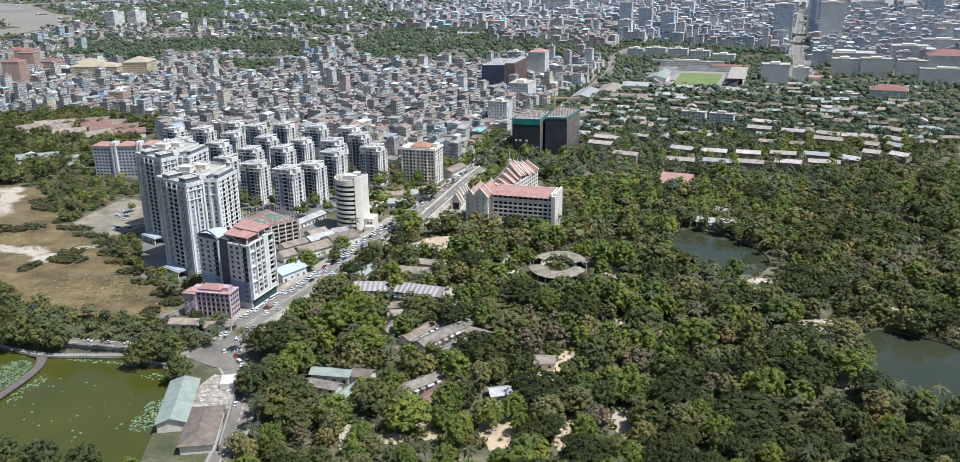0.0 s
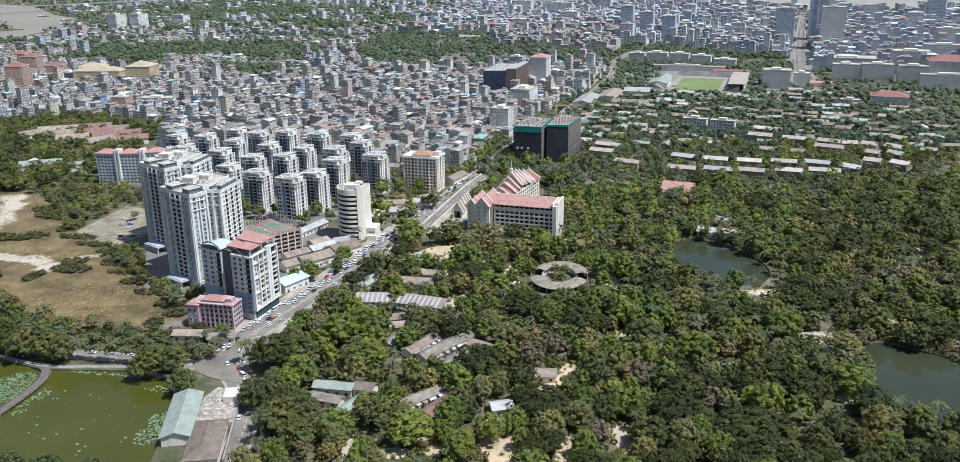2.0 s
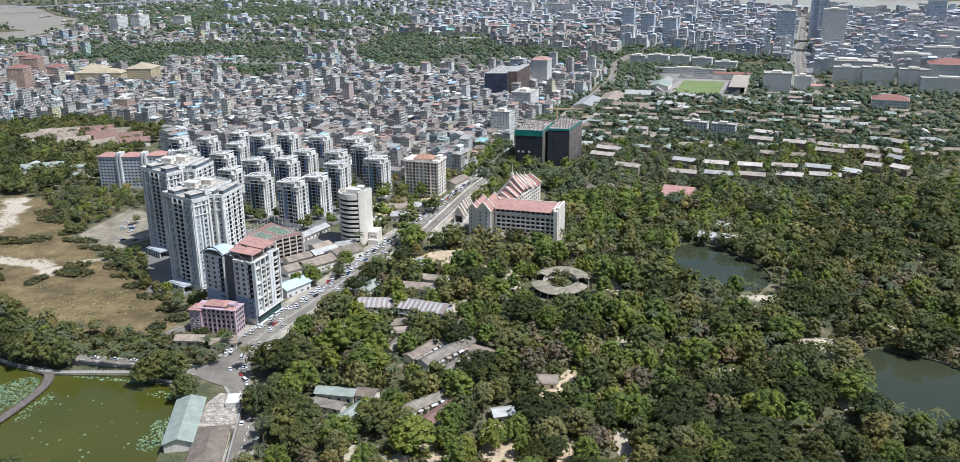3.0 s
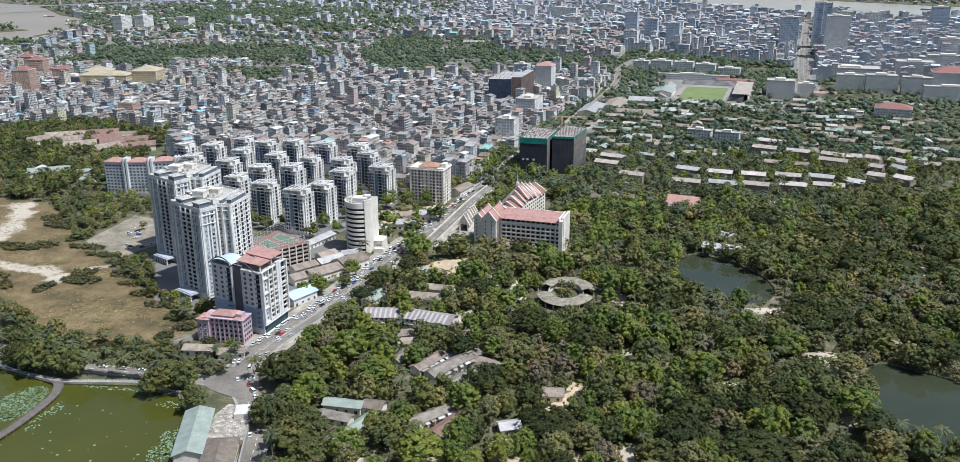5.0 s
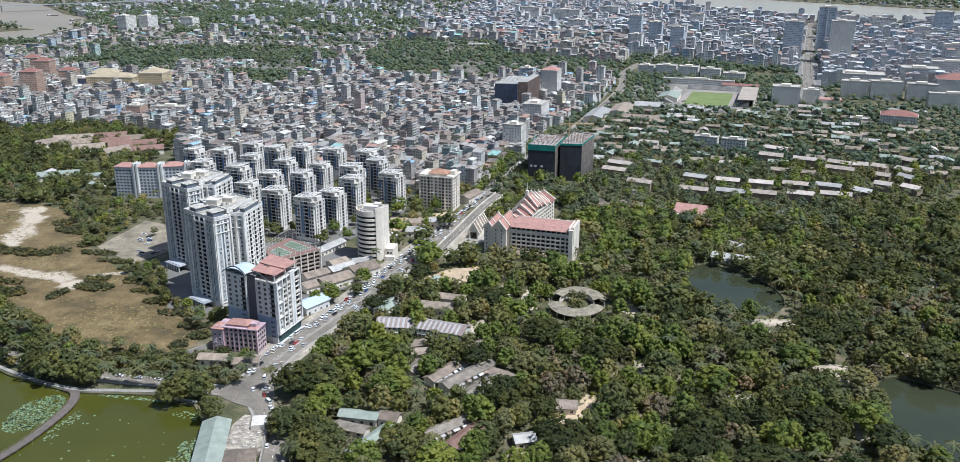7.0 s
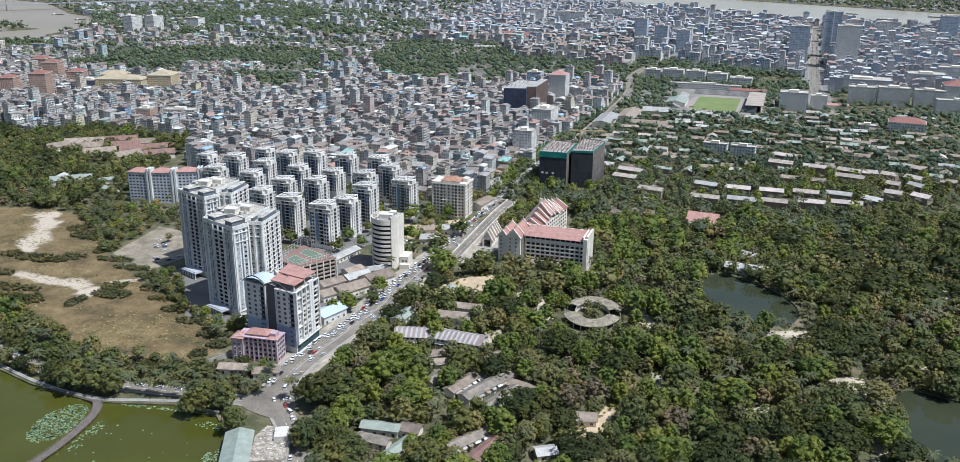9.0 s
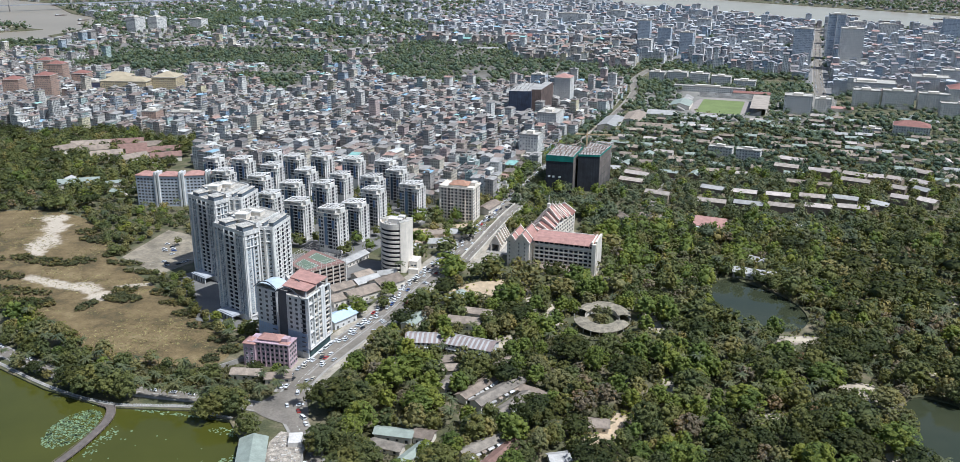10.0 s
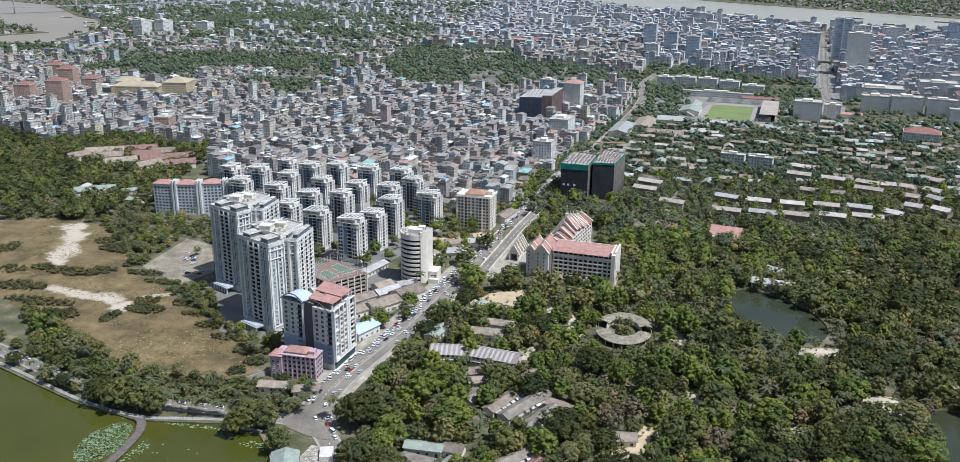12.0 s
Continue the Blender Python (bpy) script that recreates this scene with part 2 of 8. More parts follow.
M_OFFICE = facade("office_walls", [(0, (0.72, 0.68, 0.62)), (0.3, (0.58, 0.60, 0.62)), (0.55, (0.78, 0.75, 0.69)), (0.8, (0.66, 0.55, 0.47))], 3.4, 3.4, glass=(0.07, 0.08, 0.09))
# Cool greys and bluish panes: a little distance haze put into downtown colours.
M_DOWNWALL = facade("downtown_walls", [(0, (0.74, 0.71, 0.66)), (0.3, (0.62, 0.62, 0.62)), (0.5, (0.78, 0.77, 0.74)), (0.72, (0.64, 0.54, 0.49)), (0.80, (0.52, 0.61, 0.68))], 3.0, 3.2, glass=(0.06, 0.075, 0.095))
M_DOWNROOF = palette_roof("downtown_roofs", [(0, (0.29, 0.29, 0.29)), (0.25, (0.20, 0.185, 0.18)), (0.45, (0.42, 0.42, 0.42)), (0.58, (0.26, 0.23, 0.22)), (0.82, (0.54, 0.55, 0.55)), (0.93, (0.36, 0.23, 0.19))])
M_TOWERGLASS = facade("curtain_wall", [(0, (0.50, 0.55, 0.60))], 2.2, 3.6, True, (0.10, 0.15, 0.20))
M_YELLOW = facade("yellow_walls", [(0, (0.66, 0.53, 0.32))], 3.0, 3.1)
M_NAVY = facade("dark_blue_walls", [(0, (0.10, 0.11, 0.19))], 3.0, 3.1)
M_ORANGE = facade("orange_walls", [(0, (0.52, 0.35, 0.26))], 2.8, 3.1)

LEAF = {
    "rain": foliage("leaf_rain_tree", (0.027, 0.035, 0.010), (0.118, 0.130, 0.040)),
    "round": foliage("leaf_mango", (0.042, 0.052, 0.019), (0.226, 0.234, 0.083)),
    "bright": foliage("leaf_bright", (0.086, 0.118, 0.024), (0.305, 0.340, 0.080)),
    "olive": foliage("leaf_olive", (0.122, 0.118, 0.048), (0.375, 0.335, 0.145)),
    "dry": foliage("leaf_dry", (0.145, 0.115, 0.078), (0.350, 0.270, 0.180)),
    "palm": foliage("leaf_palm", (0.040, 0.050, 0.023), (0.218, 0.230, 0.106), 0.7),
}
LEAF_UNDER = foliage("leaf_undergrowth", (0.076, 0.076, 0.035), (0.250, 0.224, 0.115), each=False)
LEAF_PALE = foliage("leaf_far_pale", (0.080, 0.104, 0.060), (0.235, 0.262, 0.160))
# Distance haze is mixed into the next two leaf colours: paler, bluer, greyer.
LEAF_FAR_HAZED = foliage("leaf_far_hazed", (0.054, 0.080, 0.057), (0.190, 0.230, 0.152))
LEAF_GARDEN_HAZED = foliage("leaf_garden_hazed", (0.068, 0.084, 0.046), (0.240, 0.258, 0.150))


# ---------------------------------------------------------------- building blocks
class Shape:
    """Gathers faces for one mesh: corners, faces, a material slot and metres along the wall for each face."""

    def __init__(self):
        self.v, self.f, self.m, self.uv = [], [], [], []

    def face(self, pts, slot=0, uv=None):
        n = len(self.v)
        self.v += [tuple(p) for p in pts]
        self.f.append(tuple(range(n, n + len(pts))))
        self.m.append(slot)
        self.uv.append(uv or [(p[0], p[1]) for p in pts])

    def ring(self, poly, z0, z1, slot=0, top=None, bottom=None, shift=0.0):
        """Upright walls round a plan given counter-clockwise, with an optional lid; corners are shared."""
        n, k = len(self.v), len(poly)
        self.v += [(x, y, z0) for x, y in poly] + [(x, y, z1) for x, y in poly]
        run = shift
        for i in range(k):
            j = (i + 1) % k
            step = math.dist(poly[i], poly[j])
            self.f.append((n + i, n + j, n + k + j, n + k + i))
            self.m.append(slot)
            self.uv.append([(run, z0), (run + step, z0), (run + step, z1), (run, z1)])
            run += step
        if top is not None:
            self.f.append(tuple(range(n + k, n + 2 * k)))
            self.m.append(top)
            self.uv.append([(0.0, 0.0)] * k)
        if bottom is not None:
            self.f.append(tuple(range(n + k - 1, n - 1, -1)))
            self.m.append(bottom)
            self.uv.append([(0.0, 0.0)] * k)
        return self

    def box(self, x0, y0, z0, x1, y1, z1, slot=0):
        return self.ring([(x0, y0), (x1, y0), (x1, y1), (x0, y1)], z0, z1, slot, slot, slot)

    def bar(self, a, b, w, h, slot=0):
        """A straight beam from a to b, w wide and h high."""
        a, b = Vector(a), Vector(b)
        along = (b - a).normalized()
        side = along.cross(Vector((0, 0, 1)))
        side = side.normalized() * w / 2 if side.length > 1e-6 else Vector((w / 2, 0, 0))
        up = side.cross(along).normalized() * h / 2
        n = len(self.v)
        for p in (a, b):
            self.v += [tuple(p - side - up), tuple(p + side - up), tuple(p + side + up), tuple(p - side + up)]
        for q in ((0, 1, 5, 4), (1, 2, 6, 5), (2, 3, 7, 6), (3, 0, 4, 7), (3, 2, 1, 0), (4, 5, 6, 7)):
            self.f.append(tuple(n + i for i in q))
            self.m.append(slot)
            self.uv.append([(0.0, 0.0)] * 4)
        return self

    def gable(self, x0, y0, x1, y1, z, rise, slot=0, over=0.6, thick=0.18, along="x", ends=None):
        """A pitched roof of sheet with eaves and a thickness; the ridge runs along x or y."""
        turn = (lambda a, b: (a, b)) if along == "x" else (lambda a, b: (b, a))
        (a0, b0), (a1, b1) = (turn(x0, y0), turn(x1, y1))
        bm_, drop = (b0 + b1) / 2, rise * over / max((b1 - b0) / 2, 0.1)
        prof = [(b0 - over, z - drop), (bm_, z + rise), (b1 + over, z - drop), (b1 + over, z - drop - thick), (bm_, z + rise - thick), (b0 - over, z - drop - thick)]
        n = len(self.v)
        for a in (a0 - over, a1 + over):
            self.v += [(*turn(a, b), zz) for b, zz in prof]
        for i in range(6):
            j = (i + 1) % 6
            self.f.append((n + i, n + 6 + i, n + 6 + j, n + j) if along != "x" else (n + j, n + 6 + j, n + 6 + i, n + i))
            self.m.append(slot)
            self.uv.append([(0.0, 0.0)] * 4)
        for q in ((0, 1, 4, 5), (1, 2, 3, 4)):
            for s in (0, 6):
                self.f.append(tuple(n + s + i for i in q))
                self.m.append(slot)
                self.uv.append([(0.0, 0.0)] * 4)
        if ends is not None:
            for a in (a0, a1):
                self.face([(*turn(a, b0), z), (*turn(a, b1), z), (*turn(a, bm_), z + rise - thick)], ends)
        return self

    def hip(self, x0, y0, x1, y1, z, rise, slot=0, over=0.8, inset=None):
        """A hipped roof with its soffit."""
        x0, y0, x1, y1 = x0 - over, y0 - over, x1 + over, y1 + over
        w, d = x1 - x0, y1 - y0
        k = min(w, d) / 2 if inset is None else inset
        if w >= d:
            r = [(x0 + k, (y0 + y1) / 2, z + rise), (x1 - k, (y0 + y1) / 2, z + rise)]
        else:
            r = [((x0 + x1) / 2, y0 + k, z + rise), ((x0 + x1) / 2, y1 - k, z + rise)]
        c = [(x0, y0, z), (x1, y0, z), (x1, y1, z), (x0, y1, z)]
        if w >= d:
            fs = [[c[0], c[1], r[1], r[0]], [c[1], c[2], r[1]], [c[2], c[3], r[0], r[1]], [c[3], c[0], r[0]]]
        else:
            fs = [[c[0], c[1], r[0]], [c[1], c[2], r[1], r[0]], [c[2], c[3], r[1]], [c[3], c[0], r[0], r[1]]]
        for q in fs:
            self.face(q, slot)
        self.ring([p[:2] for p in c], z - 0.25, z, slot, None, slot)
        return self

    def mesh(self, name, mats):
        me = bpy.data.meshes.new(name)
        me.from_pydata(self.v, [], self.f)
        for m in mats:
            me.materials.append(m)
        me.polygons.foreach_set("material_index", np.array(self.m, dtype=np.int32))
        layer = me.uv_layers.new(name="metres")
        flat = np.array([c for face in self.uv for p in face for c in p], dtype=np.float32)
        layer.data.foreach_set("uv", flat)
        me.update()
        return me


def part(name, shape, mats, parent, label="", m=None):
    """One mesh object under a thing or a part."""
    me = shape.mesh(name, mats if isinstance(mats, (list, tuple)) else [mats]) if isinstance(shape, Shape) else shape
    ob = new(name, me)
    ob.parent = parent
    if m is not None:
        ob.matrix_basis = m
    return tagged(ob, label)


def thing(name, label, category, x=0.0, y=0.0, z=0.0, rz=0.0, group="", kind=""):
    ob = new(name)
    ob.empty_display_size = 0.5
    ob.matrix_basis = pose(x, y, z, 0, 0, rz)
    return tagged(ob, label, category, group, kind)


def sheet(name, poly, z, mat, label, category="", kind="structure", thick=0.0):
    s = Shape()
    if thick:
        s.ring(poly, z - thick, z, 0, 0)
    else:
        s.face([(x, y, z) for x, y in poly])
    ob = new(name, s.mesh(name, [mat]))
    return tagged(ob, label, category, "", kind)


def smooth_loop(pts, n=6):
    """A closed curve through the points (Catmull-Rom)."""
    out, k = [], len(pts)
    for i in range(k):
        p0, p1, p2, p3 = (Vector(pts[(i + j - 1) % k]) for j in range(4))
        for s in range(n):
            t = s / n
            out.append(tuple(0.5 * (2 * p1 + (p2 - p0) * t + (2 * p0 - 5 * p1 + 4 * p2 - p3) * t * t + (3 * p1 - p0 - 3 * p2 + p3) * t ** 3)))
    return out


def smooth_line(pts, n=8):
    out, k = [], len(pts)
    for i in range(k - 1):
        p0, p1, p2, p3 = (Vector(pts[min(max(i + j - 1, 0), k - 1)]) for j in range(4))
        for s in range(n):
            t = s / n
            out.append(0.5 * (2 * p1 + (p2 - p0) * t + (2 * p0 - 5 * p1 + 4 * p2 - p3) * t * t + (3 * p1 - p0 - 3 * p2 + p3) * t ** 3))
    return out + [Vector(pts[-1])]


def offset_line(line, off):
    out = []
    for i, p in enumerate(line):
        d = (line[min(i + 1, len(line) - 1)] - line[max(i - 1, 0)]).normalized()
        out.append(p + Vector((d.y, -d.x)) * off)
    return out


def strip(line, a, b):
    """A plan polygon between two offsets from a line (to its right)."""
    return [tuple(p) for p in offset_line(line, b)] + [tuple(p) for p in reversed(offset_line(line, a))]


def strip_shape(line, a, b, z, slot=0, shape=None, drop=0.0):
    s = shape or Shape()
    l, r = offset_line(line, a), offset_line(line, b)
    for i in range(len(line) - 1):
        s.face([(*r[i], z), (*r[i + 1], z), (*l[i + 1], z), (*l[i], z)], slot)
        if drop:
            s.face([(*l[i], z), (*l[i + 1], z), (*l[i + 1], z - drop), (*l[i], z - drop)], slot)
            s.face([(*r[i + 1], z), (*r[i], z), (*r[i], z - drop), (*r[i + 1], z - drop)], slot)
    return s


def in_poly(x, y, poly):
    c, j = False, len(poly) - 1
    for i in range(len(poly)):
        xi, yi = poly[i]
        xj, yj = poly[j]
        if (yi > y) != (yj > y) and x < (xj - xi) * (y - yi) / (yj - yi) + xi:
            c = not c
        j = i
    return c


KEEP_OFF = []          # plans on which no tree and no house may stand: (polygon, margin box)


def keep_off(poly, high=False):
    """high: a clearing in which low growth may stand."""
    xs, ys = [p[0] for p in poly], [p[1] for p in poly]
    KEEP_OFF.append((min(xs), min(ys), max(xs), max(ys), poly, high))


def keep_rect(cx, cy, w, d, rz=0.0, high=False):
    c, s = math.cos(radians(rz)), math.sin(radians(rz))
    keep_off([(cx + c * a - s * b, cy + s * a + c * b) for a, b in ((-w / 2, -d / 2), (w / 2, -d / 2), (w / 2, d / 2), (-w / 2, d / 2))], high)


def is_free(x, y, low=False):
    for x0, y0, x1, y1, poly, high in KEEP_OFF:
        if low and high:
            continue
        if x0 <= x <= x1 and y0 <= y <= y1 and in_poly(x, y, poly):
            return False
    return True

# ---------------------------------------------------------------- ground, water, roads
from mathutils.geometry import tessellate_polygon

LAKE = [(-700, 520), (-560, 462), (-440, 421), (-368, 392), (-322, 381), (-296, 384), (-270, 388), (-258, 382), (-246, 381), (-234, 367), (-225, 345), (-215, 316), (-207, 290),
        (-230, 283), (-265, 286), (-300, 262), (-360, 230), (-700, 180)]
POND = smooth_loop([(21, 649), (40, 660), (71, 636), (85, 603), (78, 574), (57, 568), (30, 584), (19, 615)], 5)
POND_EAST = smooth_loop([(119, 474), (132, 490), (152, 484), (175, 470), (205, 440), (195, 400), (160, 388), (142, 398), (124, 415), (116, 445)], 5)
RIVER = [(-2000, 4300), (-260, 3840), (60, 3440), (292, 3116), (480, 2930), (841, 2850), (1600, 2700), (2600, 2600), (2600, 3350), (1400, 3480), (1010, 3540), (383, 4040), (-100, 4500), (-2000, 5200)]
CREEK = [(-1500, 2010), (-1610, 2090), (-1640, 2340), (-1830, 2620), (-1990, 2730), (-2380, 3150), (-3200, 3500), (-3200, 3000), (-2350, 2800), (-2050, 2440), (-1900, 2300), (-1730, 2230), (-1800, 2120), (-2300, 2000), (-2300, 1820), (-1700, 1960)]
outline = [(-5500, -900), (5500, -900), (5500, 6500), (-5500, 6500)]


def turned(poly):
    area = sum(a[0] * b[1] - b[0] * a[1] for a, b in zip(poly, poly[1:] + poly[:1]))
    return poly if area > 0 else poly[::-1]


m_ground = bpy.data.materials.new("ground_earth")
t_, b_ = links(m_ground)
g_big, g_mid, g_fine = spread(t_, noise_of(t_, 0.012, 4), 0, 1), noise_of(t_, 0.07, 5), noise_of(t_, 0.8, 4)
g_col = ramp(t_, g_mid, [(0.30, (0.050, 0.055, 0.022)), (0.48, (0.10, 0.095, 0.045)), (0.60, (0.17, 0.14, 0.085)), (0.72, (0.28, 0.22, 0.14))])
g_col = mixed(t_, maths(t_, "MULTIPLY", g_big, 0.35), g_col, (0.085, 0.10, 0.04))
g_col = mixed(t_, 1.0, g_col, ramp(t_, g_fine, [(0.25, (0.6, 0.6, 0.6)), (0.75, (1.3, 1.3, 1.3))]), "MULTIPLY")
t_.links.new(g_col, b_.inputs["Base Color"])
b_.inputs["Roughness"].default_value = 0.95

s = Shape()
loops = [outline] + [turned(p)[::-1] for p in (LAKE, POND, POND_EAST, RIVER, CREEK)]
flat = [p for loop in loops for p in loop]
s.v = [(x, y, 0.0) for x, y in flat]
for tri in tessellate_polygon([[Vector((x, y, 0)) for x, y in loop] for loop in loops]):
    a, b, c = (Vector(flat[i]) for i in tri)
    up = (b.x - a.x) * (c.y - a.y) - (b.y - a.y) * (c.x - a.x)
    s.f.append(tuple(tri) if up > 0 else tuple(reversed(tri)))
    s.m.append(0)
    s.uv.append([(0.0, 0.0)] * 3)
for loop in loops[1:]:
    lp = turned(loop)
    for p, q in zip(lp, lp[1:] + lp[:1]):
        s.face([(*p, 0.0), (*q, 0.0), (*q, -2.5), (*p, -2.5)])
tagged(new("ground", s.mesh("ground", [m_ground])), "brown and green earth under the trees of the town", "ground", "", "structure")

for name, poly, z, mat, label in (("lake", LAKE, -0.9, M_LAKE, "still olive-green lake with drifting lily pads"), ("pond", POND, -0.8, M_POND, "dark still pond among the park trees"),
                                  ("pond", POND_EAST, -0.8, M_POND, "dark green pond ringed by trees and a footpath"), ("river", RIVER, -1.2, M_RIVER, "wide muddy grey-brown river beyond the town"),
                                  ("creek", CREEK, -1.2, M_CREEK, "muddy brown creek winding through the outskirts")):
    keep_off(poly)
    if name == "pond":
        keep_off([(x, y - 11) for x, y in poly], True)
    s = Shape()
    big = turned(poly)
    s.v = [(x, y, z) for x, y in big]
    for tri in tessellate_polygon([[Vector((x, y, 0)) for x, y in big]]):
        a, b, c = (big[i] for i in tri)
        up = (b[0] - a[0]) * (c[1] - a[1]) - (b[1] - a[1]) * (c[0] - a[0])
        s.f.append(tuple(tri) if up > 0 else tuple(reversed(tri)))
        s.m.append(0)
        s.uv.append([(0.0, 0.0)] * 3)
    tagged(new(name, s.mesh(name, [mat])), label, "water", "", "structure")

# dry field with bare sand
m_field = bpy.data.materials.new("dry_grass")
t_, b_ = links(m_field)
f_mid, f_fine = noise_of(t_, 0.035, 10, 0.72), noise_of(t_, 0.7, 6, 0.7)
f_col = ramp(t_, f_mid, [(0.34, (0.062, 0.058, 0.024)), (0.43, (0.108, 0.078, 0.033)), (0.50, (0.154, 0.108, 0.047)), (0.57, (0.192, 0.138, 0.062)), (0.66, (0.26, 0.195, 0.098))])
f_pos = t_.nodes.new("ShaderNodeSeparateXYZ")
t_.links.new(t_.nodes.new("ShaderNodeNewGeometry").outputs["Position"], f_pos.inputs[0])
f_rag = maths(t_, "MULTIPLY_ADD", noise_of(t_, 0.05, 10, 0.72), 4.2, -2.1)
for cx, cy, a, b, rz in ((-556, 662, 10, 26, 32), (-536, 622, 11, 24, 24), (-528, 600, 7, 12, 34), (-468, 540, 26, 6, -10), (-436, 536, 16, 8, -30), (-421, 524, 9, 10, 10), (-402, 552, 16, 3, 25), (-580, 685, 14, 8, 0)):
    c_, s_ = math.cos(radians(rz)), math.sin(radians(rz))
    dx, dy = maths(t_, "ADD", f_pos.outputs[0], -cx), maths(t_, "ADD", f_pos.outputs[1], -cy)
    u_ = maths(t_, "MULTIPLY_ADD", dx, c_ / a, maths(t_, "MULTIPLY", dy, s_ / a))
    v_ = maths(t_, "MULTIPLY_ADD", dx, -s_ / b, maths(t_, "MULTIPLY", dy, c_ / b))
    r_ = maths(t_, "SQRT", maths(t_, "ADD", maths(t_, "MULTIPLY", u_, u_), maths(t_, "MULTIPLY", v_, v_)))
    soft_ = t_.nodes.new("ShaderNodeMapRange")
    soft_.inputs[1].default_value, soft_.inputs[2].default_value, soft_.inputs[3].default_value, soft_.inputs[4].default_value = 1.25, 0.75, 0.0, 0.9
    t_.links.new(maths(t_, "ADD", r_, f_rag), soft_.inputs[0])
    f_col = mixed(t_, soft_.outputs[0], f_col, (0.52, 0.44, 0.34))
f_col = mixed(t_, 1.0, f_col, ramp(t_, f_fine, [(0.25, (0.65, 0.65, 0.65)), (0.75, (1.3, 1.3, 1.3))]), "MULTIPLY")
t_.links.new(f_col, b_.inputs["Base Color"])
b_.inputs["Roughness"].default_value = 0.95
bumped(t_, b_, f_fine, 0.6, 0.5)
FIELD = smooth_loop([(-380, 446), (-320, 434), (-288, 440), (-288, 466), (-336, 508), (-398, 556), (-455, 600), (-545, 690), (-625, 700), (-650, 640), (-560, 548), (-450, 482)], 5)
sheet("field", turned(FIELD), 0.05, m_field, "dry brown grass field with bare patches", "field")
keep_off(FIELD)


s = Shape()
rnd = random.Random(61)
for _ in range(26000):
    x, y = rnd.uniform(-660, -285), rnd.uniform(425, 700)
    k = noise.noise((x * 0.03, y * 0.03, 1.0))
    near_lawn = math.exp(-((x + 345) / 45) ** 2 - ((y - 466) / 26) ** 2)
    if k + 0.75 * near_lawn + rnd.uniform(-0.3, 0.3) < 0.22 or not in_poly(x, y, FIELD):
        continue
    for _ in range(2):
        w, h, r = rnd.uniform(0, 6.28), rnd.uniform(0.12, 0.34), rnd.uniform(0.3, 0.8)
        c, sn = math.cos(w) * r, math.sin(w) * r
        s.face([(x - c, y - sn, 0.0), (x + c, y + sn, 0.0), (x + c * 1.2 - sn * 0.7, y + sn * 1.2 + c * 0.7, h), (x - c * 1.2 - sn * 0.7, y - sn * 1.2 + c * 0.7, h)])
tuft = palette_roof("dry_tufts", [(0, (0.19, 0.150, 0.058)), (0.3, (0.25, 0.205, 0.080)), (0.6, (0.15, 0.138, 0.050)), (0.8, (0.31, 0.26, 0.11))], True, 0.9)
tagged(new("grass_tufts", s.mesh("grass_tufts", [tuft])), "dry yellowish grass tufts in the field", "grass", "", "stuff")


BARE = []          # bare patches: middle, half axes, turn


def blotch(name, cx, cy, a, b, rz, mat, label, z=0.10, seed=0, rough=0.3, category="ground"):
    """A bare patch with a ragged outline."""
    rnd = random.Random(seed)
    BARE.append((cx, cy, a, b, rz))
    pts = []
    for i in range(19):
        w = 2 * math.pi * i / 19
        r = 1 + rough * (rnd.random() - 0.5) * 2
        x, y = a * r * math.cos(w), b * r * math.sin(w)
        c, sn = math.cos(radians(rz)), math.sin(radians(rz))
        pts.append((cx + c * x - sn * y, cy + sn * x + c * y))
    pts = smooth_loop(pts, 5)
    keep_off(pts)
    for back in (7, 13, 19)[:3 if a + b > 13 else 2]:
        keep_off([(x - 0.1 * back, y - back) for x, y in pts], True)
    return sheet(name, turned(pts), z, mat, label, category)


for i, (cx, cy, a, b, rz) in enumerate(((-44, 408, 9, 16, -20), (-62, 350, 8, 22, 20), (-36, 428, 7, 6, 0), (-30, 350, 6, 14, 0), (-149, 600, 24, 17, 30), (-190, 745, 16, 12, 0), (-95, 345, 5, 14, 40),
                                        (100, 495, 14, 5, 10), (105, 478, 6, 9, 0), (148, 520, 5, 16, -20), (165, 560, 3, 22, -15), (196, 660, 4, 22, 0), (-9, 471, 5, 9, 0), (100, 425, 4, 14, 20), (47, 448, 8, 4, 0),
                                        (80, 556, 18, 6, 0), (105, 545, 14, 5, -15), (-110, 590, 4, 26, 12), (-60, 640, 10, 4, 0), (20, 330, 6, 10, 0), (60, 372, 5, 8, 30), (-125, 330, 6, 12, 20), (-22, 562, 7, 16, 20), (-90, 558, 6, 22, 8), (-113, 511, 11, 9, 0), (106, 478, 5, 14, 30), (86, 441, 6, 5, 0), (-10, 474, 6, 11, 0), (-6, 364, 6, 13, 15), (43, 357, 4, 7, 0), (-107, 333, 8, 5, 20))):
    blotch("bare_earth_patch", cx, cy, a, b, rz, M_EARTH if i < 7 else M_DUST, "trodden bare earth between the trees" if i < 7 else "pale footpath surface among the trees", 0.10 + 0.004 * i, 40 + i, 0.24)

